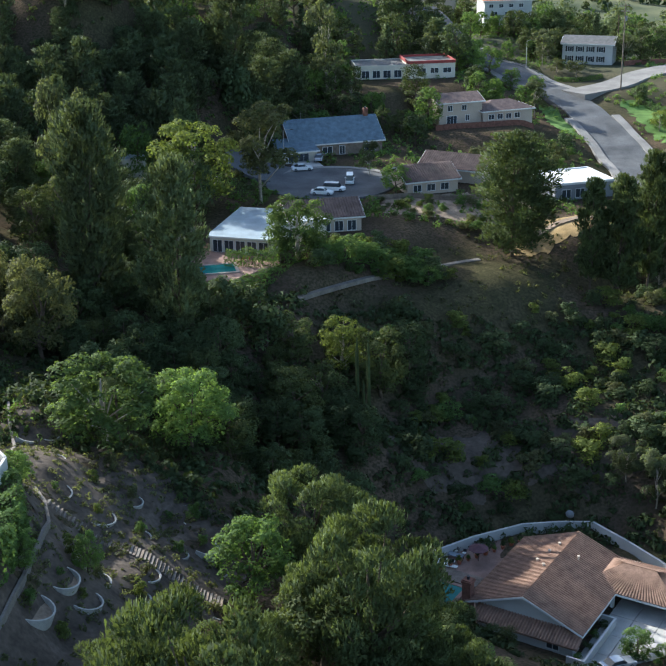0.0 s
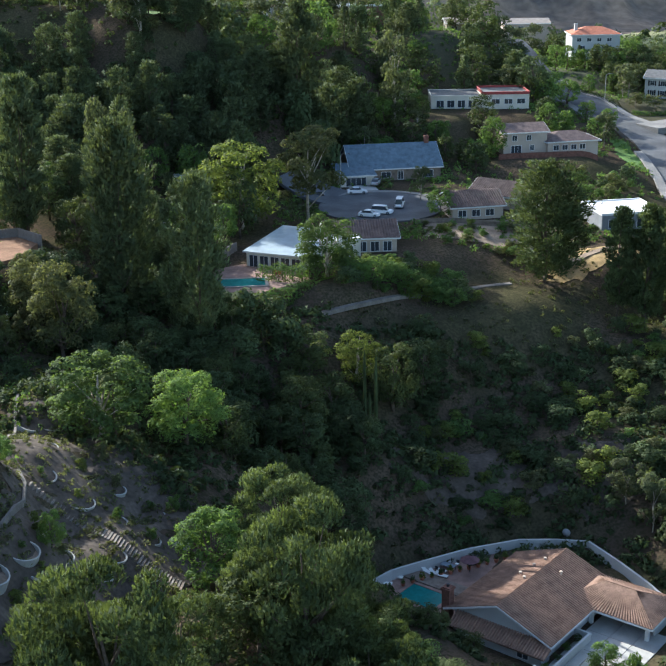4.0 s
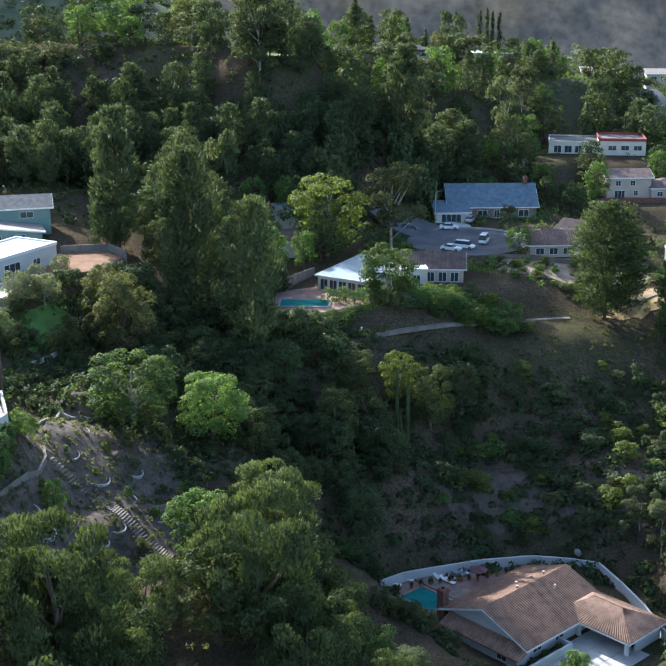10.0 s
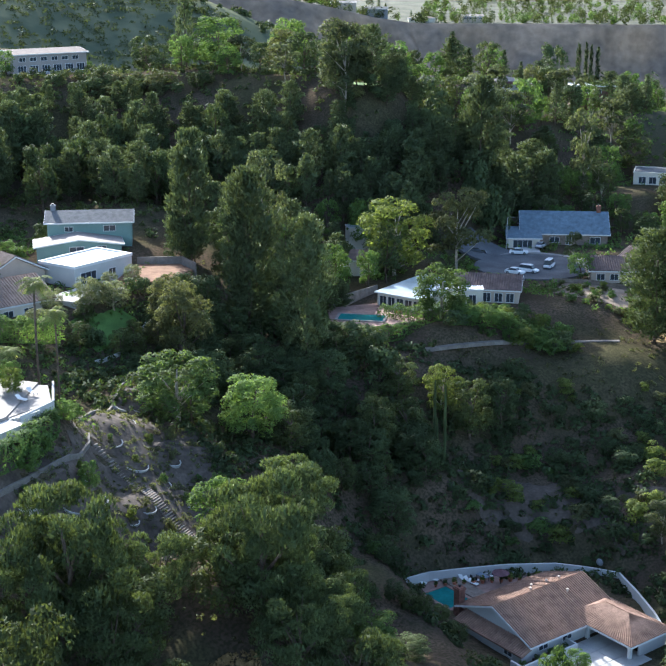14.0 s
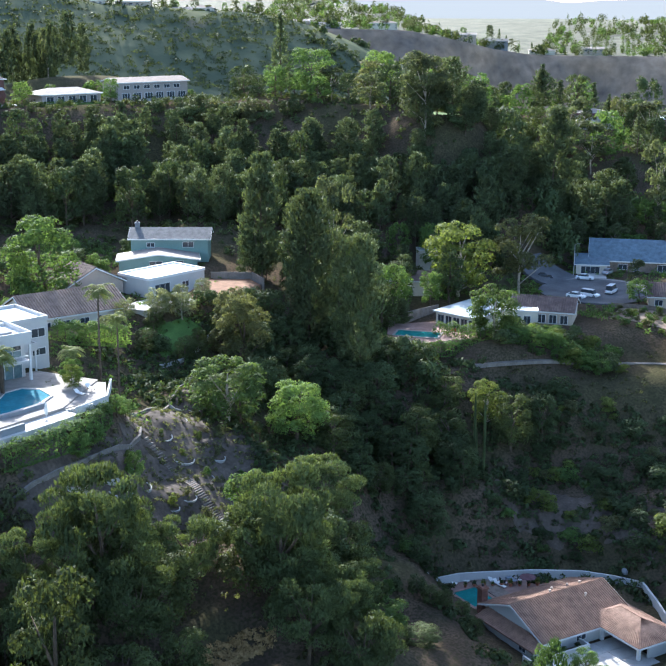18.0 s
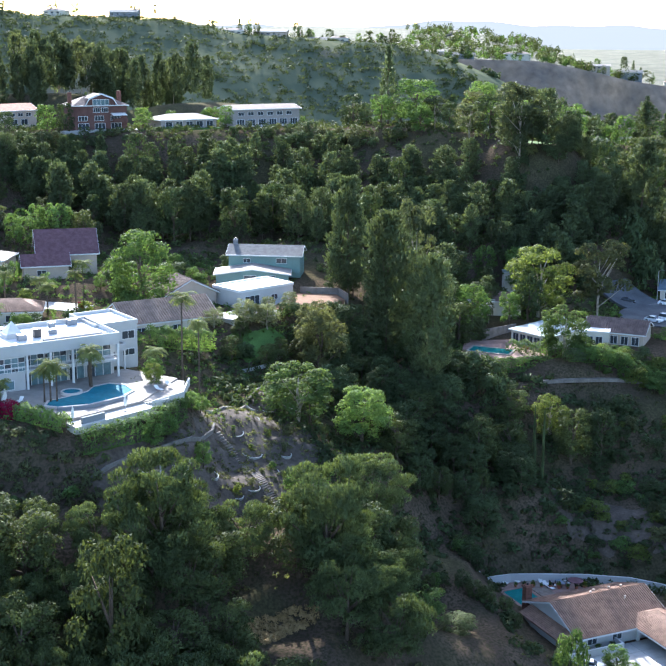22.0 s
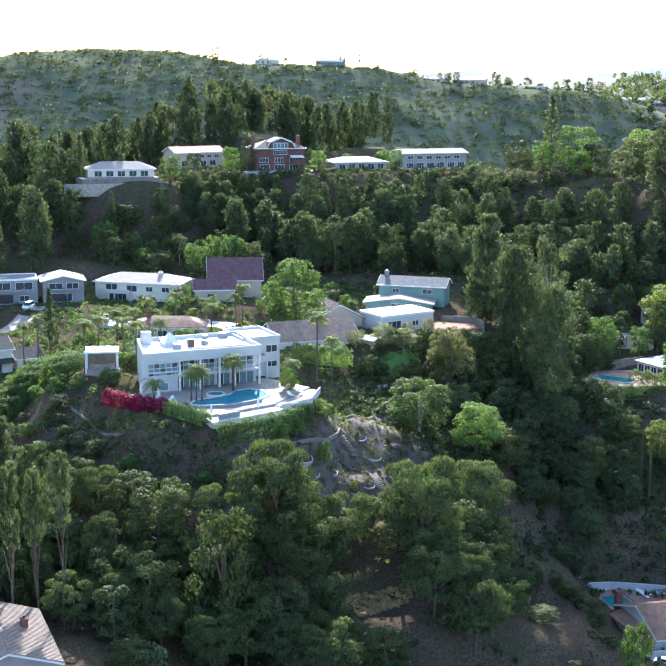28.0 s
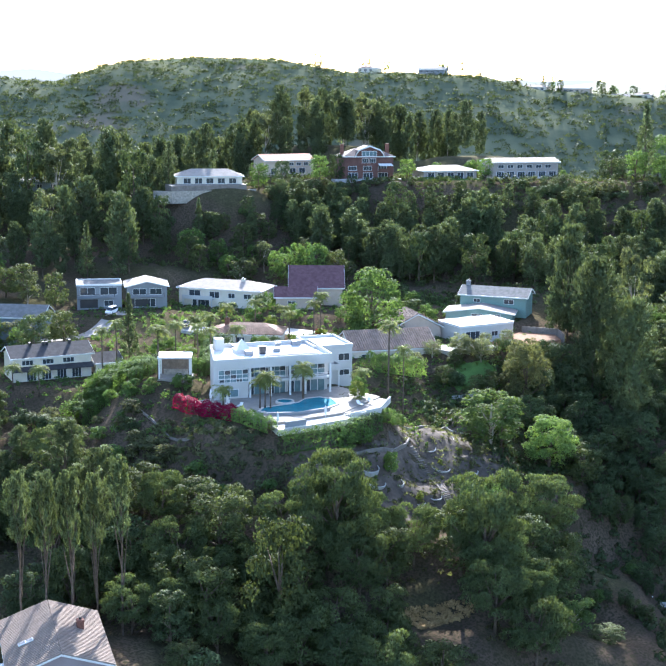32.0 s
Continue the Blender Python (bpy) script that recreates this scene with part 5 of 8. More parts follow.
# the trees that stand out, and five added for shade: kind, x, y, height of the crest, width
for kind, x, y, crest, wide in (
        ("lime", -18.2, 152, -3.6, 12.5), ("yellow", 1.4, 192, -11.2, 8), ("stone_pine", 3.1, 108.8, -1.6, 16), ("stone_pine", -11.3, 88, 2.2, 16),
        ("green", -8.8, 121, -8.0, 10), ("cedar", -36.5, 190, 23.6, 13.5), ("cedar", -23.1, 186, 16.3, 11), ("pine", -57.3, 207, 28.0, 13),
        # oaks and dark trees from (-2, 181) to (12, 194): added to shade the tiled house
        ("gum", -44.2, 215.6, 24.7, 9), ("bright_pine", 51, 221, 4, 11), ("bright_pine", 57, 226, 7, 11), ("bright_pine", 46, 223, 3, 8), ("oak", 9, 113, -15, 9), ("ficus", 14, 119.5, -23, 8), ("oak", 4.5, 117, -13, 9), ("oak", 17.5, 124, -29, 7), ("oak", -2, 181, -14.5, 9), ("oak", -5.5, 175, -13, 9), ("dark", 1.5, 175.5, -18, 8), ("oak", 7.5, 190, -12.5, 9), ("dark", 12, 194, -13, 8), ("yellow", -26.2, 245, 9.4, 18), ("olive", -13.8, 252, 11.2, 15), ("ficus", -5.9, 214.5, 2.8, 12.5)):
    top(kind, x, y, crest, wide)
for kind, x, y, crest, wide in (
        ("broad_pine", 33.4, 233, 9.2, 17), ("green", -83.8, 165.2, 18.0, 17), ("spire", -121.6, 329, 56.0, 12), ("green", -109.5, 327, 45.2, 18),
        ("lime", -92.4, 340, 44.4, 15), ("pine", -22, 300, 32.5, 14), ("thicket", -31, 396, 29.5, 8), ("dark", -41, 470, 31.5, 14), ("lime", -63, 424, 29, 7), ("gum", -0.8, 330, 24, 9.5), ("gum", -58.2, 297, 46.0, 15), ("ficus", -28.0, 145, 0.9, 14.5), ("thicket", -40.5, 171, 5.5, 11),
        ("thicket", -46, 177, 4.8, 10), ("oak", -5.6, 71, -3, 13), ("oak", -20.1, 69, -13, 12), ("green", 38.2, 120, -24, 7)):
    top(kind, x, y, crest, wide)


def inside(x, y, outline):
    hit = False
    for (ax, ay), (bx, by) in zip(outline, outline[1:] + outline[:1]):
        if (ay > y) != (by > y) and x < (bx - ax) * (y - ay) / (by - ay) + ax:
            hit = not hit
    return hit


OPEN = []       # clearings: x, y, radius
PAVED = []      # roads and drives: points and half width


def free(x, y, room):
    for inv, w, d in CLEAR:
        p = inv @ Vector((x, y, 0))
        if -room < p.x < w + room and -room < p.y < d + room:
            return False
    if any((x - a) ** 2 + (y - b) ** 2 < (r + room * 0.5) ** 2 for a, b, r in OPEN):
        return False
    for pts, half in PAVED:
        for (ax, ay), (bx, by) in zip(pts, pts[1:]):
            k = max(0, min(1, ((x - ax) * (bx - ax) + (y - ay) * (by - ay)) / ((bx - ax) ** 2 + (by - ay) ** 2 + 1e-9)))
            if (x - ax - k * (bx - ax)) ** 2 + (y - ay - k * (by - ay)) ** 2 < (half + room) ** 2:
                return False
    return True


STREET = [(-22, 280), (-12, 277), (0, 271), (6, 268)]
AVENUE = [(77, 276), (74.5, 296), (73.2, 316), (72, 332), (70, 348), (66.5, 362), (60.5, 376), (54, 388), (47, 402), (39, 420), (30, 440)]
UPPER_DRIVE = [(-124, 138), (-116, 146), (-104, 156), (-94, 158)]
SIDE_ROAD = [(68, 366), (80, 374.5), (92, 385), (106, 398), (128, 416)]
PAVED += [(STREET, 7), (AVENUE, 6), (UPPER_DRIVE, 4), (SIDE_ROAD, 5)]
OPEN += [(-40, 396, 8), (-34, 384, 8), (-28, 372, 7), (-20, 436, 8), (9, 146, 6), (12, 342, 9), (15, 330, 7), (26, 345, 7), (-54, 169, 2), (1, 268, 14), (32, 152, 17), (18, 158, 9), (-42, 106, 13), (-50, 108, 12), (-57, 190, 6), (-24, 132, 9), (-20, 122, 7), (-15, 130, 6), (-30, 136, 6),
         (-52, 288, 4), (24, 224, 6), (47, 246, 7), (-12, 214, 9), (4, 98, 7), (-18, 40, 14), (14, 129, 9), (19, 119, 8), (17, 99, 5), (-6, 24, 12), (4, 14, 12), (-28, 48, 7), (20, 186, 4), (-80, 100, 7), (-24, 112, 6), (-28, 124, 6), (-22, 116, 5), (-36, 138, 5), (74, 386, 11), (84, 396, 11), (68, 374, 7), (52, 322, 7), (62, 340, 6), (70, 340, 10), (74, 322, 10), (80, 350, 7), (76, 372, 9), (14, 355, 9), (27, 355, 8), (36, 313, 7), (64, 300, 5), (44, 321, 9), (51, 329, 8), (32, 318, 7), (40, 316, 7), (-188, 196, 9), (-184, 206, 8), (-192, 186, 6)]


def scatter(outline, count, kinds, low, high, broad=0.85, room=2.0, crest=None, gap=0.3):
    """Plants spread over an outline, each clear of its neighbours by gap of their widths."""
    xs, ys = [p[0] for p in outline], [p[1] for p in outline]
    done, tries = [], 0
    while len(done) < count and tries < count * 30:
        tries += 1
        x, y = float(plants.uniform(min(xs), max(xs))), float(plants.uniform(min(ys), max(ys)))
        h = float(plants.uniform(low, high))
        w = h * broad * float(plants.uniform(0.85, 1.2))
        if not inside(x, y, outline) or not free(x, y, min(room, w * 0.4)):
            continue
        if any((x - a) ** 2 + (y - b) ** 2 < (gap * (w + c)) ** 2 for a, b, c in done):
            continue
        if crest is not None and at(x, y) + h > crest:
            continue
        done.append((x, y, w))
        plant(kinds[int(plants.integers(len(kinds)))], x, y, h, w)


# wooded hillside under the ridge houses
scatter([(-186, 216), (-150, 288), (-104, 306), (-62, 296), (-52, 262), (-92, 236), (-128, 206), (-152, 206)], 150, ["pine", "pine", "cedar", "pine", "pine", "dark"], 9, 17, 0.56, gap=0.19, crest=31.5)
scatter([(-62, 300), (-50, 262), (-20, 268), (-8, 320), (-30, 345)], 110, ["dark", "pine", "cedar", "dark_bush", "pine", "pine"], 6, 17, 0.62, gap=0.2)
scatter([(-190, 222), (-156, 292), (-110, 316), (-100, 304), (-144, 282), (-182, 214)], 80, ["dark_bush", "oak", "dark", "bush"], 2.5, 6, 1.1, crest=32, gap=0.2, room=1.0)
scatter([(-196, 178), (-176, 188), (-158, 220), (-170, 236), (-188, 208)], 40, ["oak", "dark", "pine"], 5, 9, 0.8, crest=28.5, gap=0.22)
# tall pines behind the ridge houses
scatter([(-300, 225), (-225, 262), (-212, 300), (-208, 352), (-240, 360), (-262, 300), (-305, 260)], 85, ["pine", "pine", "gum"], 17, 24, 0.36, gap=0.26)
scatter([(-335, 150), (-262, 190), (-228, 222), (-242, 252), (-330, 240)], 55, ["pine", "pine", "spire", "gum"], 17, 25, 0.4, gap=0.26)
# west woods
scatter([(-280, 110), (-205, 130), (-172, 150), (-178, 190), (-225, 225), (-290, 220)], 105, ["pine", "pine", "gum", "dark", "spire", "pine"], 12, 25, 0.46, gap=0.22)
scatter([(-215, 60), (-165, 70), (-128, 75), (-130, 108), (-165, 128), (-215, 130)], 55, ["dark", "gum", "green", "oak"], 6, 12, 0.8, gap=0.25)
scatter([(-165, 165), (-150, 182), (-128, 196), (-132, 212), (-165, 205), (-180, 180)], 22, ["green", "oak", "gum"], 6, 11, 0.75, gap=0.3)
# below the villa
scatter([(-80, 72), (-60, 86), (-36, 90), (-12, 100), (4, 122), (-4, 134), (16, 128), (18, 100), (8, 76), (-14, 50), (-40, 44), (-46, 62), (-78, 58)], 75, ["oak", "stone_pine", "oak", "dark", "stone_pine", "stone_pine"], 9, 14.5, 0.9, crest=-3.5, gap=0.24)
scatter([(-130, 62), (-100, 78), (-78, 84), (-70, 70), (-80, 40), (-120, 30)], 40, ["gum", "dark", "pine", "oak"], 8, 15, 0.6, crest=-2, gap=0.28)
scatter([(-100, 84), (-70, 88), (-44, 84), (-30, 90), (-36, 76), (-100, 74)], 40, ["green_bush", "dark_bush", "bush"], 2, 4.5, 1.3, gap=0.25)
scatter([(-40, 20), (20, 20), (60, 60), (60, 110), (40, 118), (20, 90), (-20, 45)], 45, ["dark_bush", "oak", "dark_bush", "dark", "bush"], 2.5, 8, 1.0, gap=0.26)
scatter([(8, 84), (18, 78), (36, 92), (38, 118), (22, 124), (12, 108)], 46, ["dark_bush", "bush", "oak"], 1.2, 4.0, 1.2, gap=0.25)
# dark gully
scatter([(-16, 158), (2, 154), (6, 176), (-6, 192), (-30, 206), (-48, 190), (-38, 172), (-30, 158)], 75, ["dark", "dark_bush", "oak", "dark"], 4, 9, 0.95, gap=0.22)
scatter([(-2, 128), (16, 130), (14, 148), (2, 156), (-14, 148), (-10, 136)], 34, ["dark", "oak", "dark_bush", "green_bush"], 3, 5, 1.0, crest=-28, gap=0.24)
scatter([(10, 128), (22, 126), (24, 140), (14, 148)], 14, ["dark", "oak"], 2.4, 3.6, 1.2, crest=-32.5, gap=0.22)
# scrub on the dry slope behind the brick-roofed house
scatter([(6, 172), (50, 176), (80, 170), (92, 215), (60, 228), (30, 212), (8, 206)], 200, ["dark_bush", "bush", "dark_bush", "green_bush", "dark", "yellow_bush"], 1.6, 4.6, 1.3, gap=0.24)
scatter([(52, 150), (80, 150), (105, 200), (95, 235), (66, 222), (50, 180)], 40, ["dark", "oak", "gum", "pine"], 5, 11, 0.85, gap=0.28)
scatter([(48, 225), (95, 235), (90, 262), (64, 262), (50, 236)], 24, ["pine", "gum", "oak"], 8, 15, 0.6, gap=0.3)
# round the patio house
scatter([(-22, 206), (-8, 208), (22, 218), (28, 228), (8, 226), (-10, 214), (-20, 214)], 46, ["green_bush", "green", "dark_bush", "yellow_bush"], 2.2, 4.6, 1.2, room=1.2, gap=0.2)
scatter([(-58, 196), (-26, 204), (-24, 236), (-40, 262), (-62, 240), (-66, 215)], 34, ["dark", "pine", "green", "oak"], 6, 13, 0.75, gap=0.26)
scatter([(6, 240), (30, 240), (46, 250), (46, 262), (30, 256), (10, 250)], 34, ["green_bush", "bush", "yellow_bush"], 0.9, 2.6, 1.4, room=1.0, gap=0.25)
# along the streets
scatter([(-30, 300), (-14, 300), (30, 308), (60, 316), (56, 350), (20, 358), (-30, 345)], 60, ["dark", "green", "oak", "green_bush", "gum"], 4, 10, 0.85, gap=0.25)
scatter([(26, 292), (54, 292), (60, 318), (30, 318)], 22, ["green_bush", "bush", "yellow", "dark_bush"], 2, 5, 1.0, gap=0.3)
scatter([(-80, 345), (10, 350), (45, 380), (40, 470), (-60, 480), (-110, 400)], 125, ["dark", "green", "gum", "oak", "pine", "spire"], 8, 16, 0.75, gap=0.22)
scatter([(58, 370), (120, 400), (160, 440), (140, 520), (20, 520), (48, 470)], 95, ["green", "dark", "gum", "spire", "oak"], 5, 13, 0.75, gap=0.26)
scatter([(74, 290), (120, 300), (125, 370), (80, 370), (72, 330)], 40, ["green_bush", "green", "dark_bush", "yellow"], 1.5, 6, 1.0, gap=0.3)
# ridge top and behind
scatter([(-150, 322), (-100, 306), (-50, 304), (-30, 330), (-60, 365), (-130, 350)], 34, ["green", "dark", "gum", "olive"], 6, 13, 0.85, gap=0.3)
scatter([(-185, 270), (-160, 296), (-150, 325), (-165, 330), (-190, 300)], 12, ["green", "green_bush"], 3, 8, 0.8, gap=0.3)
# gardens on the spur
scatter([(-110, 120), (-84, 132), (-74, 168), (-66, 206), (-96, 214), (-112, 192), (-132, 150)], 55, ["green", "green_bush", "yellow_bush", "dark_bush"], 2, 6, 0.95, room=1.4, gap=0.28)
scatter([(-60, 160), (-46, 160), (-34, 176), (-44, 196), (-58, 184)], 26, ["thicket", "dark_bush", "oak"], 3.5, 7, 1.0, gap=0.24, crest=5)
scatter([(-108, 98), (-84, 88), (-66, 90), (-74, 112), (-96, 122)], 34, ["green_bush", "dark_bush", "green"], 2, 4.6, 1.2, room=1.0, gap=0.22)
for x, y, crest in ((-44.3, 132, 15.6), (-42.6, 134.5, 10.5), (-48.5, 112.6, 8.1), (-47.1, 101.9, 8.1), (-76.1, 97.5, 13.4), (-80.5, 110.6, 12.0), (-79, 113, 11.0),
                    (-102, 152.6, 8.1), (-91.3, 155, 12.9), (-92.5, 154, 10.5), (-99, 128, 9), (-106, 138, 9.5), (-47.6, 112.0, 7.4), (-49.2, 113.2, 7.0), (-46.3, 102.6, 7.0), (-47.9, 101.3, 6.6), (-44, 124, 6), (-53.5, 96.8, 4.5), (-26.5, 147, -1.5), (-97, 150, 7.5), (-110, 150, 9), (-87, 126, 8.5), (-104, 127, 8), (-122, 84, 2), (-112, 84, 1)):
    plant("palm", x, y, crest - at(x, y), 10.0 if crest > 12.9 else 7.8, variants=2)
for x, y, crest, wide in ((-27.4, 451, 33, 2.3), (-25.0, 452.5, 33.3, 2.3), (-22.8, 450, 32.5, 2.3), (-20, 448, 32, 2.3), (-60.3, 402, 38.7, 2.6)):
    top("cypress", x, y, crest, wide)

plant("yellow", -40.4, 119.6, 4.2, 3.4, 0.3)
plant("lime", -42.2, 121.8, 4.6, 4.0, 0.3)
for x, y, hh in ((-91.6, 154.4, 3.2), (-92.4, 155.4, 2.6)):
    plant("red_bush", x, y, hh, 1.6)
for x, y, hh, w in ((-60.5, 180, 3.6, 4), (-59, 186, 3.8, 4.5), (-63.5, 165, 4.5, 5), (-58.5, 169, 6.5, 6.5), (-55.5, 173, 5.5, 6), (-61, 156.5, 4.6, 5)):
    plant("sage", x, y, hh, w)
for x, y, hh, w in ((67.5, 391, 4.5, 6), (73, 389, 4.8, 6.5)):
    plant("olive", x, y, hh, w)
for x, y, hh, w in ((50, 438, 8, 8), (56, 440, 7, 8), (63, 441, 8, 9), (69, 440, 6, 7), (46, 432, 9, 8), (40, 380, 9, 11), (57.5, 366, 6, 6), (53.5, 358, 6, 7)):
    plant("green" if x > 45 else "lime", x, y, hh, w)

for kind, x, y, hh, w in (("green", -186.5, 238.5, 9, 8), ("dark", -183.5, 243, 10, 7), ("lime", -170.5, 263.5, 7, 7), ("green", -157.5, 288.5, 7, 6), ("dark", -191, 226, 8, 7), ("green", -188, 214, 9, 8)):
    plant(kind, x, y, hh, w)
scatter([(60, 412), (84, 424), (96, 440), (70, 446), (56, 432)], 18, ["dark", "green", "oak"], 6, 9, 0.9, gap=0.22)
scatter([(88, 405), (112, 412), (120, 440), (94, 440)], 14, ["dark", "green", "gum"], 5, 10, 0.8, gap=0.25)
for x, y, hh, w in ((47, 386, 8, 8), (43, 395, 9, 9), (38, 404, 9, 9), (33, 415, 10, 10), (52, 376, 6, 6), (27, 428, 11, 11)):
    plant("green" if y < 400 else "dark", x, y, hh, w)
plant("palm", 93, 428, 17, 10, variants=2)
plant("palm", 88, 420, 8, 8, variants=2)
for x, y, hh, w in ((44, 178, 8, 6), (47.5, 173, 9, 6), (51, 168, 7, 6)):
    plant("gum", x, y, hh, w)

top("spire", -112.3, 114.3, 13.5, 7)
plant("olive", -145, 104, 8, 11)
for x, y, crest in ((-106.6, 103.4, 8.0), (-108.7, 108.4, 9.0), (-105.5, 86.7, 1.5), (-99, 118, 8.5)):
    plant("palm", x, y, crest - at(x, y), 8.0, variants=2)
plant("green", 13.1, 258.9, 6.5, 6.5)
plant("gum", 8.3, 274, 8, 5)
scatter([(4, 243), (16, 246), (22, 252), (8, 256)], 22, ["bush", "yellow_bush", "bush"], 0.7, 1.5, 1.3, room=0.4, gap=0.3)
for x, y, hh in ((-52, 59, 19), (-49, 62, 21), (-46, 65, 20), (-57, 60, 18), (-60, 66, 20), (-30.4, 40.6, 27), (-28.8, 44, 29), (-26.8, 47.2, 30), (-25, 50.4, 28), (-21.8, 53, 29)):
    plant("mast", x, y, hh, 7.0 if y > 55 else 4.4)
for x, y, hh, w in ((-32.6, 120.5, 3.5, 4), (-31.5, 113, 4.2, 4), (-33.6, 124, 3.0, 4), (-29.5, 107, 4.0, 4), (-24.6, 113.6, 4.5, 3.4)):
    plant("lime", x, y, hh, w)

scatter([(-196, 186), (-182, 192), (-164, 222), (-174, 236), (-186, 214)], 34, ["dark_bush", "green_bush", "bush"], 1.5, 3.5, 1.2, gap=0.25)
scatter([(-60, 270), (-40, 268), (-34, 300), (-56, 304)], 18, ["dark_bush", "dark", "bush"], 2, 5, 1.1, gap=0.25)


# ---- roads and paved ground ----
def ribbon(name, pts, half, mat, label, lift=0.16, category="road", side=0.0, thick=0.7, step=2.5, kind="structure"):
    """A paved strip that follows the land along a line; side shifts it across."""
    run = []
    for (ax, ay), (bx, by) in zip(pts, pts[1:]):
        n = max(1, int(math.hypot(bx - ax, by - ay) / step))
        run += [(ax + (bx - ax) * i / n, ay + (by - ay) * i / n) for i in range(n)]
    run.append(pts[-1])
    run = np.array(run)
    for _ in range(6):
        run[1:-1] = (run[:-2] + 2 * run[1:-1] + run[2:]) / 4
    d = np.gradient(run, axis=0)
    d /= np.linalg.norm(d, axis=1)[:, None]
    nrm = np.stack([-d[:, 1], d[:, 0]], -1)
    mid = run + nrm * side
    a, b = mid + nrm * half, mid - nrm * half
    z = np.max([ground(run[:, 0] + nrm[:, 0] * o, run[:, 1] + nrm[:, 1] * o) for o in (side - half, side - half / 2, side, side + half / 2, side + half)], axis=0) + lift
    for _ in range(4):
        z[1:-1] = (z[:-2] + 2 * z[1:-1] + z[2:]) / 4
    s = Shape()
    for i in range(len(run)):
        s.v += [(*a[i], z[i]), (*b[i], z[i]), (*b[i], z[i] - thick), (*a[i], z[i] - thick)]
    for i in range(len(run) - 1):
        n = 4 * i
        s.f += [(n, n + 1, n + 5, n + 4)[::-1], (n + 1, n + 2, n + 6, n + 5)[::-1], (n + 3, n, n + 4, n + 7)[::-1]]
    s.f += [(0, 1, 2, 3), tuple(len(s.v) - 4 + i for i in (3, 2, 1, 0))]
    return tagged(new(name, s.mesh(name, M[mat])), label, category, kind=kind)


def disc(cx, cy, r, n=40, ry=None):
    return [(cx + r * math.cos(2 * math.pi * i / n), cy + (ry or r) * math.sin(2 * math.pi * i / n)) for i in range(n)]


ribbon("road", STREET, 6.5, "asphalt", "grey asphalt street leading into the cul-de-sac")
tagged(new("road_turning_circle", Shape().slab(disc(0, 268, 13.5), -9.4, -8.42).mesh("road_turning_circle", M["asphalt"])), "round grey asphalt turning circle of the cul-de-sac", "road", kind="structure")
ribbon("road_avenue", AVENUE, 5.4, "asphalt", "wide curving grey asphalt avenue", 0.55, thick=2.0)
ribbon("road_side", SIDE_ROAD, 4.6, "road_pale", "side street joining the avenue, its asphalt lightened as by sun", 0.5, thick=2.0)
for side_way, sd in ((AVENUE[:5], -6.5), (AVENUE[:5], 6.5), (AVENUE[5:], -6.5), (AVENUE[6:], 6.5)):
    ribbon("pavement", side_way, 1.1, "road_pale", "pale concrete pavement beside the avenue", 0.68, "pavement", sd, thick=2.0)
s = Shape()
outer, inner = disc(0, 268, 15.2), disc(0, 268, 13.5)
for i in range(40):
    if 1 <= i <= 17:
        j = (i + 1) % 40
        s.slab([inner[i], outer[i], outer[j], inner[j]], -9.4, -8.28)
tagged(new("pavement_circle", s.mesh("pavement_circle", M["road_pale"])), "pale concrete kerb and pavement round the turning circle", "pavement", kind="structure")
ribbon("road_upper", UPPER_DRIVE, 3.6, "concrete", "sunlit pale concrete street behind the villa")
ribbon("driveway", [(-150, 108), (-140, 114), (-136, 120), (-141, 127), (-146, 134)], 2.4, "paving_warm", "grey paved driveway climbing to the grey house", 0.3, "driveway")
ribbon("driveway_garage", [(-4, 281), (-6, 288)], 3.0, "concrete", "concrete drive to the garage", 0.35, "driveway")
ribbon("swale", [(-5.8, 203.8), (-1.6, 207.5), (4.2, 211.7), (8.6, 215.3), (15.4, 222.5), (21.4, 227.2), (27, 230)], 0.55, "concrete_old", "weathered concrete drainage channel across the slope", 0.18, "channel", kind="")
patch("dry_bank", [(32, 232), (38, 233), (46, 240), (56, 246), (64, 250), (62, 258), (50, 254), (40, 246)], "dry_grass", "sunlit dry golden grass bank along the path", "bank")
ribbon("footpath", [(36, 237), (42, 243), (48, 249), (56, 254)], 0.8, "soil", "worn tan dirt footpath", 0.5, "path")
patch("dry_slope", [(8, 174), (30, 178), (48, 178), (46, 190), (24, 190), (10, 184)], "soil_dark", "bare brown dirt slope above the garden wall", "bank")


def terrace(name, outline, z, mat, label, deep=2.5, category="terrace", kind="structure"):
    return tagged(new(name, Shape().slab(outline, z - deep, z).mesh(name, M[mat])), label, category, kind=kind)


terrace("terrace_clay", [(-61, 180), (-53.5, 190), (-53, 199), (-58, 203), (-66, 199)], 0.75, "clay", "flat bare reddish clay terrace beside the white house")
terrace("terrace_paving", [(-67.5, 167.5), (-60.5, 168), (-57.5, 181), (-61, 181.5), (-61.5, 194), (-64, 194)], 0.7, "concrete", "pale concrete strip beside the white house")
patch("lawn", [(-60, 166), (-57, 162), (-52.5, 162), (-50.5, 168), (-51.5, 175), (-55, 174)], "lawn", "steep green lawn below the white house", "lawn")
patch("lawn_ridge", [(-67, 307), (-54, 306), (-53, 313), (-66, 315)], "lawn", "small sunlit lawn on the ridge", "lawn")
terrace("lawn_low", [(-163, 266), (-155, 284), (-157, 285), (-165.5, 267.5)], 29.8, "lawn", "strip of green lawn before the white house", 3, "lawn")
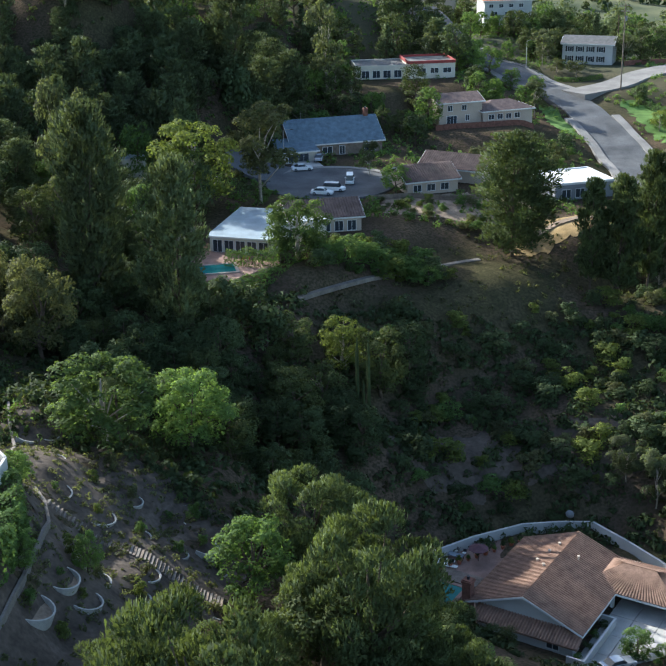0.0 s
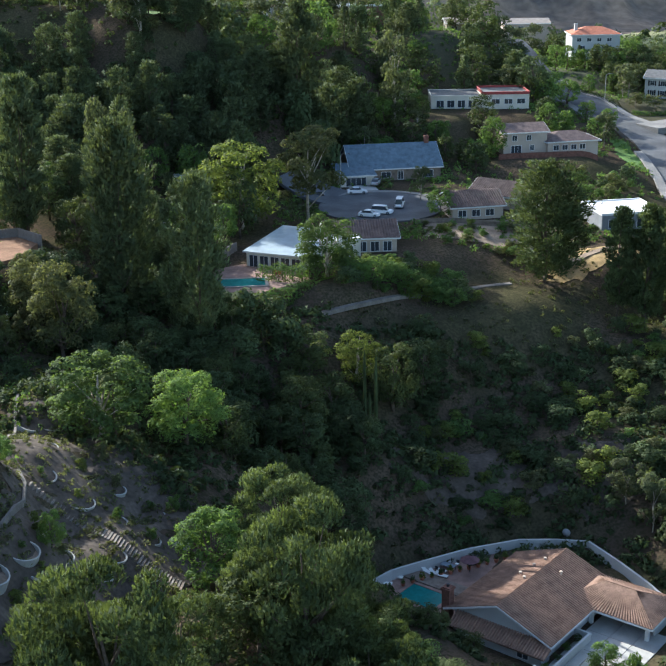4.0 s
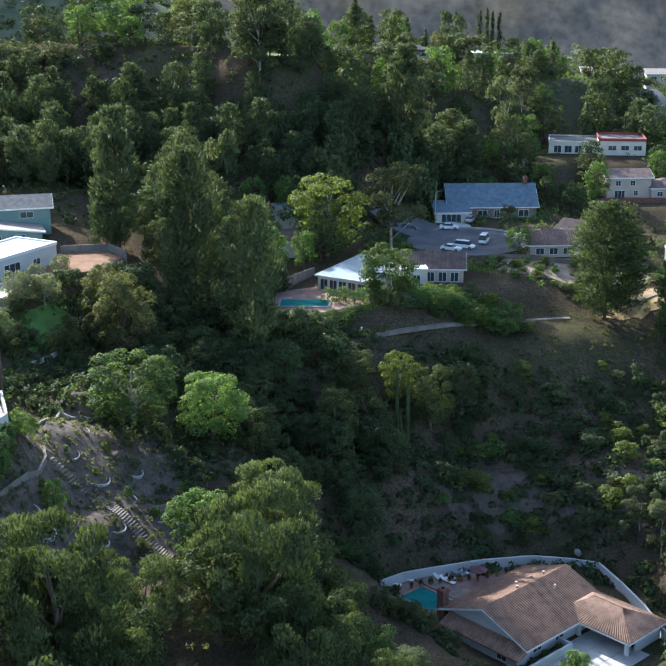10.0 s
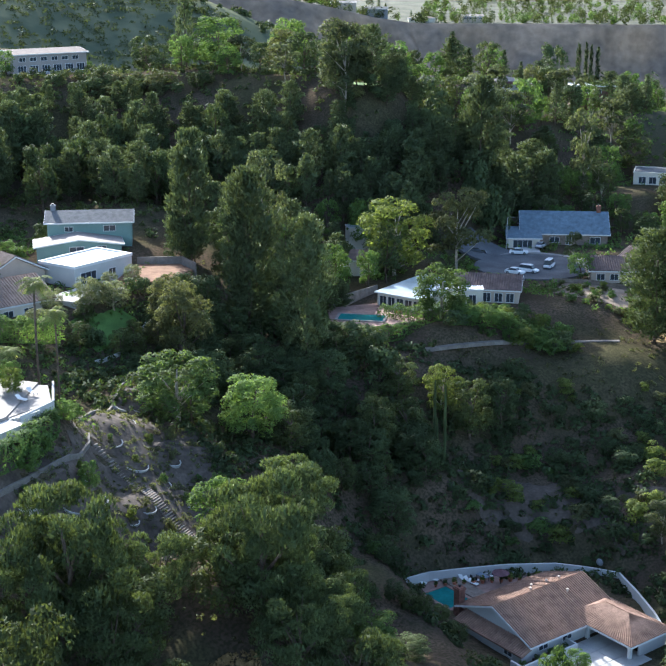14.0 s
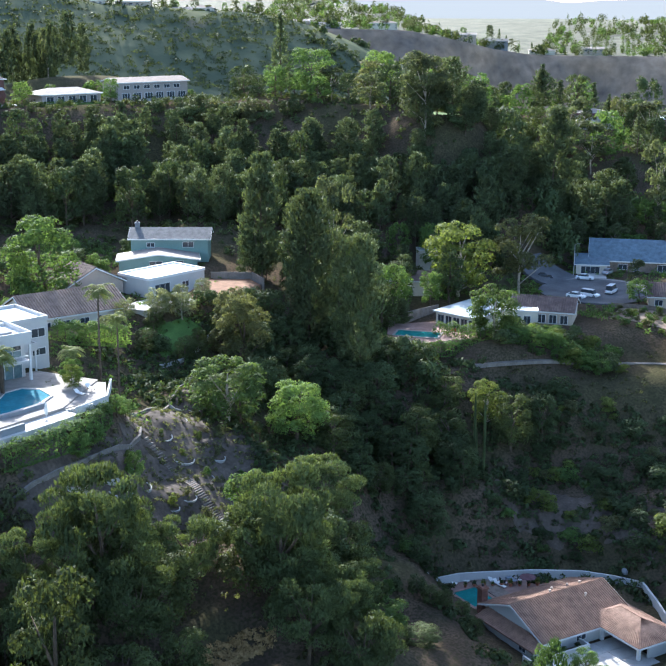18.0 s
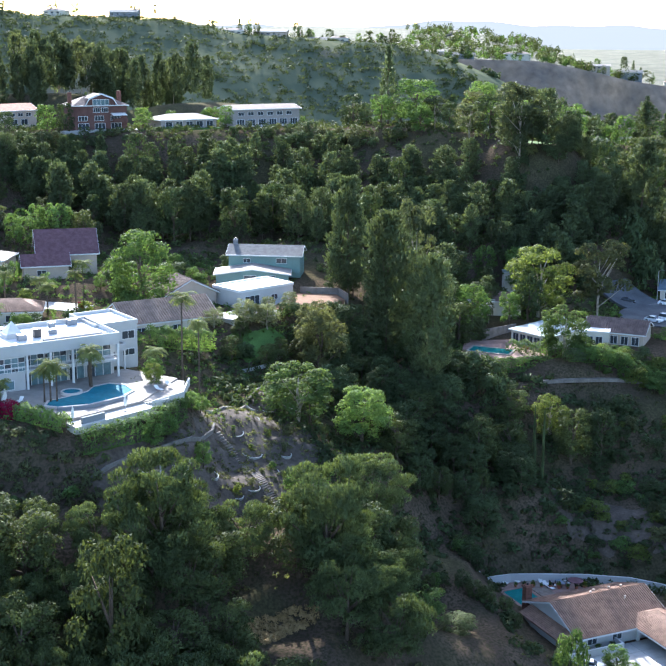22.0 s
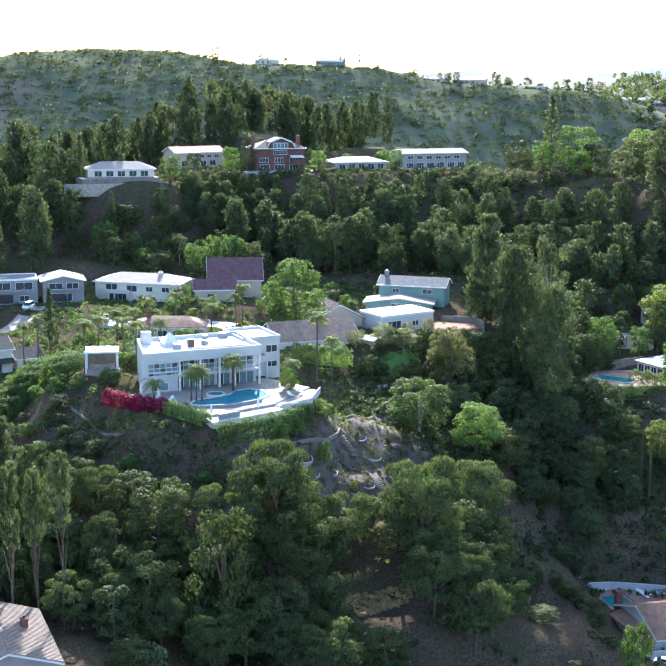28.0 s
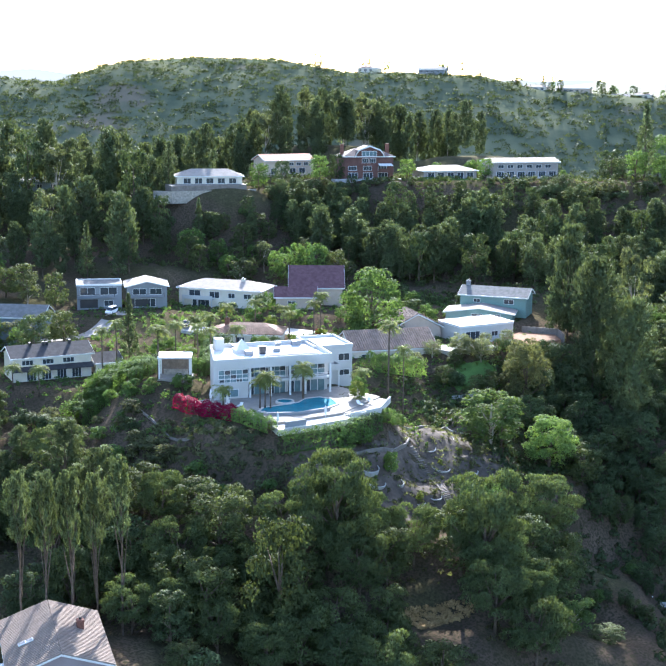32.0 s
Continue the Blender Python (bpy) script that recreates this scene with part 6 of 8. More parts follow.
patch("lawn_avenue", [(79.5, 364), (81, 350), (83, 336), (86, 318), (96, 318), (96, 340), (88, 358)], "lawn", "green lawn beside the avenue", "lawn")
patch("lawn_bank", [(57, 357), (60.5, 357), (63.5, 344), (64, 330), (60, 332), (58, 344)], "lawn", "green lawn strip inside the bend of the avenue", "lawn")
patch("lawn_garden", [(8, 246), (30, 244), (44, 256), (34, 262), (12, 256)], "soil", "pale dry gravel garden beside the turning circle", "lawn")
terrace("terrace_brown", [(-184.5, 242), (-181, 240.5), (-170.5, 261.5), (-173.5, 264)], 29.75, "concrete", "pale concrete terrace before the brown timber house", 4)
terrace("terrace_cream", [(-203, 188), (-194.5, 184.5), (-185.5, 207), (-191, 210)], 29.3, "concrete_old", "grey terrace before the low cream house", 3.6)
terrace("terrace_long", [(-157.5, 291), (-153, 289), (-143.5, 313), (-147, 315)], 29.75, "concrete", "pale terrace before the long white house", 2)
terrace("patio_pool", [(-30, 214), (-25, 203), (-16.5, 203), (-8.5, 212), (-10.6, 217), (-22, 221)], -8.42, "paving", "paved pool patio beside the cream pool house", 2.5)

# ---- house with clay tile roof in the canyon ----
def build_brick_house():
    m, w = frame_on((17.8, 149.9), (30.5, 142.0), -38.6)
    h = thing("house", m, "pale blue-grey house with a brown clay barrel tile roof", "house", "houses of the canyon")
    house_wall[0] = M["stucco_white"]
    d = 18.0
    CLEAR.append((m.inverted(), w + 10, d + 4))
    part("wall", Shape().box(0.4, 0.4, -1.5, w - 0.4, d, 2.6), M["stucco_white"], h)
    roof_on(h, w, d, 2.6, "gable_y", 3.2, "roof_tile", 0.8, 0.42)
    skirt = part("skirt_roof", Shape().plate([(1.0, -2.6, 1.6), (w + 0.8, -2.6, 1.6), (w + 0.8, 0.3, 2.75), (1.0, 0.3, 2.75)], 0.16), M["roof_tile"], h)
    ribs(skirt, M["roof_tile"], (1.0, -2.6, 1.6), (w + 0.8, -2.6, 1.6), (w + 0.8, 0.3, 2.75), (1.0, 0.3, 2.75), 0.42, 0.15)
    part("skirt_wall", Shape().box(1.6, -1.9, -1.5, w, 0.4, 1.7), M["stucco_white"], h)
    for x in (w - 3.6,):
        window(h, "f", x, -0.2, 1.8, 1.2, w, d).matrix_basis = pose(x, -1.9, 0.2)
    for u in (2.0, 7.0, 12.0):
        window(h, "r", u, 0.6, 2.0, 1.3, w, d).matrix_basis = pose(w - 0.4, u, 0.6, 0, 0, 90)
    c = part("chimney", Shape().box(-1.2, -0.6, 0, 0.0, 0.6, 5.6).box(-1.35, -0.75, 5.2, 0.15, 0.75, 5.45), M["brick"], h, "tall red brick chimney")
    part("flue", Shape().tube([(-0.6, 0, 5.6), (-0.6, 0, 6.0)], [0.22, 0.22], 8), M["metal_dark"], c)
    for x, y in ((5.6, 12.5), (6.2, 14.6), (6.6, 8.0), (9.6, 13.0), (5.0, 9.8)):
        zz = 2.6 + 3.2 * (1 - abs(x - w / 2) / (w / 2 + 0.8))
        part("roof_vent", Shape().tube([(x, y, zz - 0.2), (x, y, zz + 0.45)], [0.16, 0.16], 8).tube([(x, y, zz + 0.45), (x, y, zz + 0.55)], [0.26, 0.2], 8), M["stucco_beige"], h)
    # open carport wing
    g = thing("carport", m, "open carport wing with a hipped clay tile roof on white posts", "carport")
    x0, y0, cw, cd = 14.6, 11.6, 9.0, 8.0
    part("back_wall", Shape().box(x0, y0 + cd - 0.3, -0.6, x0 + cw, y0 + cd, 2.6), M["stucco_white"], g)
    part("side_wall", Shape().box(x0 + cw - 0.3, y0 + 2, -0.6, x0 + cw, y0 + cd, 2.6), M["stucco_white"], g)
    for x in (x0 + 0.2, x0 + cw - 0.6):
        part("post", Shape().box(x, y0 + 0.1, -0.6, x + 0.5, y0 + 0.6, 2.6), M["trim_white"], g)
    part("beam", Shape().box(x0, y0 + 0.05, 2.3, x0 + cw, y0 + 0.4, 2.6), M["trim_white"], g)
    roof_on(g, cw + 3.4, cd, 2.6, "hip", 2.0, "roof_tile", 0.7, 0.42, x0=x0 - 3.4, y0=y0)
    dv = thing("driveway", m, "concrete slab driveway with dark joints before the carport", "driveway", kind="structure")
    for i in range(3):
        for j in range(5):
            x, y = 15.6 + i * 3.3, -9.0 + j * 4.7
            part("slab", Shape().box(x, y, -0.7, x + 3.22, y + 4.62, 0.12), M["concrete"], dv)
    part("court_wall", Shape().box(17.0, -4, -1, 17.3, 7.5, 1.3).box(14.9, -4, -1, 17.0, -3.7, 1.3).box(14.9, 7.2, -1, 17.0, 7.5, 1.3), M["stucco_white"], h)
    for k, (x, y) in enumerate(((15.9, -2.4), (16.0, 0.5), (15.8, 3.4), (16.1, 6.0))):
        plant(("green_bush", "dark_bush")[k % 2], *(m @ Vector((x, y, 0))).xy, 1.5, 1.5, -38.6)
    pt = thing("patio", m, "brick-paved pool patio behind a white wall", "patio", kind="structure")
    part("paving", Shape().box(-15, -2.5, -0.8, 0.4, 24, 0.10), M["paving"], pt)
    pool = thing("swimming_pool", m, "turquoise swimming pool with a brick coping", "pool")
    part("coping", Shape().box(-10.6, 0.4, 0.1, -3.2, 1.0, 0.3).box(-10.6, 5.6, 0.1, -3.2, 6.2, 0.3).box(-10.6, 1.0, 0.1, -10.0, 5.6, 0.3).box(-3.8, 1.0, 0.1, -3.2, 5.6, 0.3), M["paving"], pool)
    part("water", Shape().box(-10.0, 1.0, -0.5, -3.8, 5.6, 0.22), M["pool_teal"], pool)
    part("deck", Shape().box(-13.5, 6.4, -0.7, -2.6, 9.2, 0.34), M["timber"], pt)
    for i in range(13):
        q = Vector((9.5, 160.2)).lerp(Vector((27.0, 170.8)), (i + 0.4) / 13)
        pot(q.x + 0.7, q.y - 1.1, -38.55, 0.28 + 0.05 * (i % 3), i)
    tb = thing("patio_table", m @ pose(-9.6, 11.8, 0.1), "low pale blue patio table beside the pool", "table")
    part("tabletop", Shape().box(0, 0, 0.66, 2.2, 1.1, 0.74), M["siding_blue"], tb)
    for x in (0.08, 2.04):
        for y in (0.08, 0.94):
            part("leg", Shape().box(x, y, 0, x + 0.08, y + 0.08, 0.66), M["metal_dark"], tb)
    for x, y, a in ((-9.4, 10.9, 0), (-8.2, 10.9, 0), (-9.2, 13.8, 180), (-7.9, 13.8, 180)):
        ch = thing("patio_chair", m @ pose(x, y, 0.1, 0, 0, a), "dark metal patio chair with a pale cushion", "chair", "patio chairs")
        part("seat", Shape().box(-0.25, -0.25, 0.4, 0.25, 0.25, 0.47), M["canvas"], ch)
        part("backrest", Shape().box(-0.25, -0.3, 0.45, 0.25, -0.24, 0.95), M["metal_dark"], ch)
        for k in (-0.22, 0.18):
            for e in (-0.22, 0.18):
                part("leg", Shape().box(k, e, 0, k + 0.04, e + 0.04, 0.4), M["metal_dark"], ch)
    dish = thing("satellite_dish", pose(34.6, 172.5, -36.9, 0, 0, 160), "grey satellite dish on the garden wall", "dish")
    part("mast", Shape().tube([(0, 0, -0.1), (0, 0, 0.8)], [0.05, 0.05], 6).tube([(-0.7, 0, -0.1), (-0.7, 0, 1.5)], [0.03, 0.03], 5), M["metal_dark"], dish)
    bowl = Shape()
    for j in range(5):
        rr = 0.16 * j + 0.02
        bowl.v += [(rr * math.cos(t * math.pi / 7), -0.1 - 0.35 * (rr / 0.66) ** 2, 1.0 + rr * math.sin(t * math.pi / 7)) for t in range(14)]
    for j in range(4):
        bowl.f += [(14 * j + t, 14 * j + (t + 1) % 14, 14 * j + 14 + (t + 1) % 14, 14 * j + 14 + t) for t in range(14)]
    part("bowl", bowl, M["stucco_grey"], dish)
    part("feed_arm", Shape().tube([(0, -0.1, 0.5), (0, -0.9, 0.95)], [0.03, 0.03], 5), M["metal_dark"], dish)
    um = thing("patio_umbrella", m @ pose(-5.5, 13.5, 0.1), "folded-out maroon patio umbrella over a table", "umbrella")
    part("pole", Shape().tube([(0, 0, 0), (0, 0, 2.3)], [0.04, 0.04], 6), M["metal_dark"], um)
    cn = Shape()
    for i in range(8):
        a, b = (2 * math.pi * (i + k) / 8 for k in (0, 1))
        cn.plate([(0, 0, 2.5), (1.5 * math.cos(a), 1.5 * math.sin(a), 2.0), (1.5 * math.cos(b), 1.5 * math.sin(b), 2.0)], 0.03)
    part("canopy", cn, M["roof_maroon"], um)
    for i, (x, y) in enumerate(((-9.5, 9.0), (-8.2, 9.4), (-7.0, 9.6), (-12, 5.5), (-12.2, 3.2))):
        lounger(m @ pose(x, y, 0.1, 0, 0, 80 + 9 * i))
    return m


def lounger(m):
    """A low pool lounger with a raised back."""
    t = thing("sun_lounger", m, "pale pool lounger with a raised back", "lounger", "pool loungers")
    part("seat", Shape().box(0, 0, 0.28, 0.7, 1.3, 0.36), M["canvas"], t)
    part("backrest", Shape().plate([(0, 1.3, 0.36), (0.7, 1.3, 0.36), (0.7, 1.85, 0.8), (0, 1.85, 0.8)], 0.06), M["canvas"], t)
    for x in (0.05, 0.6):
        for y in (0.1, 1.2):
            part("leg", Shape().box(x, y, 0, x + 0.05, y + 0.05, 0.28), M["metal_dark"], t)
    return t


def pot(x, y, z, r, i):
    """A clay pot with a small plant."""
    t = thing("flower_pot", pose(x, y, z), "terracotta flower pot with a small green plant", "plant pot", "pots along the garden wall")
    part("pot", Shape().tube([(0, 0, 0), (0, 0, r * 1.5), (0, 0, r * 1.5), (0, 0, r * 1.8)], [r * 0.7, r, r * 1.12, r * 1.12], 10), M["roof_red"], t)
    rng = np.random.default_rng(60 + i)
    d = rng.normal(0, 1, (60, 3))
    d /= np.linalg.norm(d, axis=1)[:, None]
    d[:, 2] = np.abs(d[:, 2])
    v, f = cards(np.array([0, 0, r * 1.8]) + d * np.array([r * 1.3, r * 1.3, r * 2.4]) * rng.uniform(0.4, 1, (60, 1)), d, np.full(60, r * 0.5), r * 0.4, rng)
    o = new("foliage", mesh_of("foliage", v, f, M[("leaf_green", "leaf_dark", "leaf_yellow")[i % 3]]))
    o.parent = t


def low_wall(name, pts, high, thick, mat, label, base=None, drop=1.2, category="wall", cap=None):
    """A wall along a line, stepping with the land; one panel a stretch."""
    t = thing(name, Matrix(), label, category)
    if base is None:
        fine = []
        for (ax, ay), (bx, by) in zip(pts, pts[1:]):
            n = max(1, int(math.hypot(bx - ax, by - ay) / 2.2))
            fine += [(ax + (bx - ax) * k / n, ay + (by - ay) * k / n) for k in range(n)]
        pts = fine + [pts[-1]]
    for (ax, ay), (bx, by) in zip(pts, pts[1:]):
        za, zb = (at(ax, ay), at(bx, by)) if base is None else (base, base)
        d = Vector((bx - ax, by - ay, 0)).normalized()
        n = Vector((-d.y, d.x, 0)) * thick / 2
        s = Shape()
        p, q = Vector((ax, ay, 0)) - d * thick * 0.3, Vector((bx, by, 0)) + d * thick * 0.3
        s.v = [tuple(v) for v in (p - n + Vector((0, 0, za - drop)), q - n + Vector((0, 0, zb - drop)), q + n + Vector((0, 0, zb - drop)), p + n + Vector((0, 0, za - drop)),
                                  p - n + Vector((0, 0, za + high)), q - n + Vector((0, 0, zb + high)), q + n + Vector((0, 0, zb + high)), p + n + Vector((0, 0, za + high)))]
        s.f = [(3, 2, 1, 0), (4, 5, 6, 7), (0, 1, 5, 4), (1, 2, 6, 5), (2, 3, 7, 6), (3, 0, 4, 7)]
        part("panel", s, M[mat], t)
    return t


brick_m = build_brick_house()
for x, y, hh in ((0.5, -5.6, 3.6), (-3.0, -5.2, 2.8), (4.0, -7.0, 4.0), (-7.5, -5.0, 2.6)):
    p = brick_m @ Vector((x, y, 0))
    plant("dark", p.x, p.y, hh, hh * 1.3, -39.2)
plant("green", 37.6, 140.6, 4.2, 5.0, -39.0)
plant("lime", 40.8, 138.6, 3.0, 4.0, -39.0)
low_wall("boundary_wall", [(5, 156), (9, 161), (13.2, 164), (20, 168.5), (27.6, 172), (33, 172.6), (38.1, 172.4), (42, 166.5), (45.5, 160.5), (48.5, 154), (52, 148)], 1.9, 0.35, "stucco_white",
         "long white stucco garden wall below the dry slope", base=-38.8)
low_wall("boundary_wall", [(5, 156), (7, 151.5)], 3.2, 0.35, "stucco_white", "tall white end of the garden wall", base=-38.8)
low_wall("gate_wall", [(12, 141), (17, 136), (22, 133)], 1.3, 0.3, "stucco_white", "low white wall beside the lower drive", base=-39.5)
low_wall("garden_wall", [(-29.4, 214), (-27.5, 221), (-24.8, 229.4)], 2.0, 0.25, "concrete_old", "tan garden wall behind the pool", base=-8.6)
low_wall("retaining_wall", [(-41, 152), (-39.5, 146), (-37.6, 140), (-36.6, 134), (-36.8, 128), (-38.5, 126)], 0.45, 0.35, "concrete_old", "curved weathered concrete retaining wall above the planters")
low_wall("retaining_wall", [(-32.2, 126), (-30.6, 123.4), (-29.3, 119.0), (-28.9, 113.0), (-28.9, 106), (-29.2, 99.4), (-30.3, 93.4)], 0.6, 0.35, "concrete_old", "weathered concrete retaining wall on the planted slope")
low_wall("retaining_wall", [(-72, 89.5), (-66, 89), (-58, 87.5), (-50, 87)], 0.35, 0.3, "concrete_old", "long weathered retaining wall below the villa garden")
low_wall("slope_wall", [(-51, 178), (-49.4, 171), (-49.6, 164), (-51, 158.5)], 0.7, 0.3, "concrete", "pale slanting wall down the edge of the steep lawn")
low_wall("terrace_wall", [(-66, 200), (-58, 204), (-52.5, 199.5)], 1.5, 0.25, "concrete_old", "grey block wall round the clay terrace", base=0.6)
low_wall("ridge_wall", [(-199, 181), (-193.5, 184), (-186, 204), (-186, 211)], 0.8, 0.4, "stone", "long pale retaining wall under the cream ridge house", base=27.0, drop=3)
low_wall("ridge_wall", [(-182, 240), (-170.5, 261.5)], 0.5, 0.4, "stucco_white", "white terrace wall of the brown timber house", base=28.6, drop=3)
low_wall("roadside_wall", [(90, 402), (104, 408), (116, 406)], 1.5, 0.3, "brick", "low brick wall beside the colonial house")
low_wall("slope_fence", [(26, 319), (38, 321.5), (51, 325)], 1.4, 0.12, "brick", "dark red timber fence along the bank")
low_wall("slope_fence", [(8, 254), (16, 256), (24, 255), (31, 257)], 1.1, 0.12, "timber", "weathered timber fence above the garden")

# ---- villa terrace ----
def coping_ring(s, outline, z0, z1, wide):
    c = Vector((sum(p[0] for p in outline) / len(outline), sum(p[1] for p in outline) / len(outline)))
    for a, b in zip(outline, outline[1:] + outline[:1]):
        oa, ob = (Vector(p) + (Vector(p) - c).normalized() * wide for p in (a, b))
        s.slab([a, tuple(oa), tuple(ob), b], z0, z1)
    return s


terrace("villa_terrace", [(-37.6, 97.2), (-35.4, 111), (-40, 125.5), (-52, 125), (-60, 99), (-60.5, 94.4), (-47, 97.2)], 0.5, "paving_warm", "warm grey stone pool terrace of the villa", 2.2)
terrace("villa_deck", [(-34.6, 95.0), (-32.2, 111), (-35.4, 111), (-37.7, 96)], 0.05, "paving_pale", "sunlit white lower deck along the pool terrace", 1.2, "deck")
terrace("villa_side_terrace", [(-35.4, 111), (-33.5, 119), (-38.3, 125.4), (-40, 125)], 0.3, "paving_warm", "sunlit side terrace with white parapet", 1.5)
POOL = [(-45.8, 99.6), (-43.2, 100.2), (-40.6, 104.5), (-39.6, 110.5), (-40.6, 114.6), (-44.2, 116.4), (-47.0, 115.4), (-47.6, 112.4), (-46.2, 109.6), (-46.6, 105.5), (-47.4, 102.0)]
pool = thing("swimming_pool", Matrix(), "free-form bright blue swimming pool on the villa terrace", "pool")
part("coping", coping_ring(Shape(), POOL, 0.45, 0.72, 0.45), M["paving_pale"], pool)
part("water", Shape().slab(POOL, 0.2, 0.62), M["pool"], pool)
spa = thing("hot_tub", Matrix(), "round raised spa with blue water beside the pool", "spa")
part("rim", coping_ring(Shape(), disc(-48.0, 107.6, 1.5, 20), 0.5, 0.95, 0.35), M["paving_pale"], spa)
part("water", Shape().slab(disc(-48.0, 107.6, 1.5, 20), 0.5, 0.85), M["pool"], spa)
low_wall("pool_wall", [(-42.6, 99.2), (-39.4, 103.6), (-38.4, 110.5)], 0.55, 0.5, "stucco_grey", "grey raised wall along the pool edge", base=0.5, drop=0.5)
low_wall("terrace_parapet", [(-33.3, 111.4), (-32.9, 118.5), (-37.8, 126)], 0.5, 0.3, "stucco_white", "white parapet round the side terrace", base=0.3, drop=0.8)
low_wall("deck_box", [(-35.3, 97.2), (-34.6, 101.2)], 1.0, 0.5, "stucco_grey", "grey rendered equipment box on the deck edge", base=0.05, drop=0.2)
for i in range(4):
    low_wall("deck_step", [(-35.0 + i * 0.55, 111.3 + i * 0.1), (-34.4 + i * 0.55, 114.6)], 0.16 * i + 0.1, 0.5, "paving_pale", "white stone step up to the side terrace", base=0.05, drop=0.3, category="step")
gaz, gw = frame_on((-75.6, 97.2), (-71.5, 102.2), 1.9)
g = thing("gazebo", gaz, "flat-topped white pavilion on posts beside the villa", "pavilion")
part("roof", Shape().box(-0.2, -0.2, 4.2, gw + 0.2, 5.2, 4.6), M["roof_white"], g)
for x in (0, gw - 0.3):
    for y in (0, 4.7):
        part("post", Shape().box(x, y, -1.5, x + 0.3, y + 0.3, 4.2), M["trim_white"], g)
part("floor", Shape().box(-0.3, -0.3, -1.5, gw + 0.3, 5.3, 0.05), M["paving_warm"], g)
part("back_wall", Shape().box(0.3, 4.8, 0.05, gw - 0.3, 5.0, 3.2), M["timber"], g)
part("counter", Shape().box(0.8, 4.0, 0.05, gw - 0.8, 4.75, 1.0).box(0.7, 3.9, 1.0, gw - 0.7, 4.75, 1.08), M["stone"], g)
for x, y, z in ((-57.0, 96.5, 0.5), (-52.4, 97.0, 0.5), (-36.4, 96.2, 0.05), (-34.4, 106, 0.05)):
    u = thing("umbrella", pose(x, y, z), "closed white patio umbrella on a stand", "umbrella", "patio umbrellas")
    part("pole", Shape().tube([(0, 0, 0), (0, 0, 2.8)], [0.04, 0.04], 6), M["trim_white"], u)
    part("canopy", Shape().tube([(0, 0, 1.0), (0, 0, 1.6), (0, 0, 2.5), (0, 0, 2.9)], [0.22, 0.26, 0.16, 0.03], 8), M["canvas"], u)
    part("base", Shape().tube([(0, 0, 0), (0, 0, 0.12)], [0.32, 0.3], 10), M["concrete"], u)
for x, y, a in ((-51, 97.8, 20), (-53.6, 97.2, 40), (-37, 120, 70), (-36.5, 117, 80), (-42, 121, 10)):
    lounger(pose(x, y, 0.5, 0, 0, a))

# ---- planted slope: ring planters and steps ----
RINGS = [(-32.1, 137.3, 0.8), (-30.1, 143.5, 0.7), (-26.4, 139.3, 1.1), (-27.8, 135.8, 1.2), (-23.3, 134.6, 1.1), (-21.7, 128.6, 1.1), (-17.5, 128.0, 1.0), (-19.4, 135.3, 0.9), (-23.9, 122.0, 1.1),
         (-19.8, 120.5, 1.2), (-15.5, 121.0, 1.0), (-13.4, 130.8, 0.9), (-12.5, 118.7, 1.1), (-15.8, 119.6, 1.0), (-37.1, 144.5, 1.9), (-34.6, 144.8, 1.1), (-30.8, 129.5, 1.7), (-26.2, 128.5, 1.9),
         (-26.4, 109.8, 1.7), (-24.3, 109.5, 1.7), (-28.1, 103.9, 2.2), (-25.4, 104.1, 1.8), (-23.8, 114.6, 1.1), (-26.6, 114.6, 1.0), (-16.6, 135.6, 1.3), (-15.2, 131.9, 1.8), (-18.3, 138.3, 0.8), (-20.2, 116.8, 1.0)]
patch("planted_slope", [(-41, 150), (-33, 150), (-24, 144), (-12, 138), (-10, 126), (-14, 114), (-20, 100), (-27, 93), (-33, 96), (-31.5, 112), (-32, 122), (-36, 128), (-40, 140)], "soil_dark",
      "dusty grey-brown terraced planting slope", "bank")
mix = np.random.default_rng(11)
for i, (x, y, r) in enumerate(RINGS):
    z = at(x, y)
    t = thing("ring_planter", pose(x, y, z - 0.30, 0, 21, float(mix.uniform(-25, 15))), "round concrete ring planter on the bare slope", "planter", "ring planters")
    w = Shape()
    arc = [math.radians(-125 + 250 * k / 16) for k in range(17)]
    for a in arc:
        c_, s_, lip = math.cos(a), math.sin(a), 0.14 + 0.16 * max(0, math.cos(a))
        w.v += [(r * c_, r * s_, -0.6), ((r + 0.16) * c_, (r + 0.16) * s_, -1.1), ((r + 0.16) * c_, (r + 0.16) * s_, lip), (r * c_, r * s_, lip)]
    for k in range(len(arc) - 1):
        for q in range(4):
            w.f.append((4 * k + q, 4 * k + (q + 1) % 4, 4 * k + 4 + (q + 1) % 4, 4 * k + 4 + q))
    w.f += [(3, 2, 1, 0), tuple(4 * (len(arc) - 1) + q for q in range(4))]
    part("wall", w, M["concrete"], t)
    part("soil", Shape().slab(disc(0, 0, r, 16), -1.6, -0.25), M["soil"], t)
    if mix.random() < 0.75:
        kind = ("yellow_bush", "green_bush", "bush", "green_bush")[int(mix.integers(4))]
        hh = float(mix.uniform(1.2, 2.6))
        plant(kind, x, y, hh, hh * 0.8, z - 0.05)
st = thing("garden_steps", Matrix(), "long flight of grey timber-edged steps down the slope", "steps")
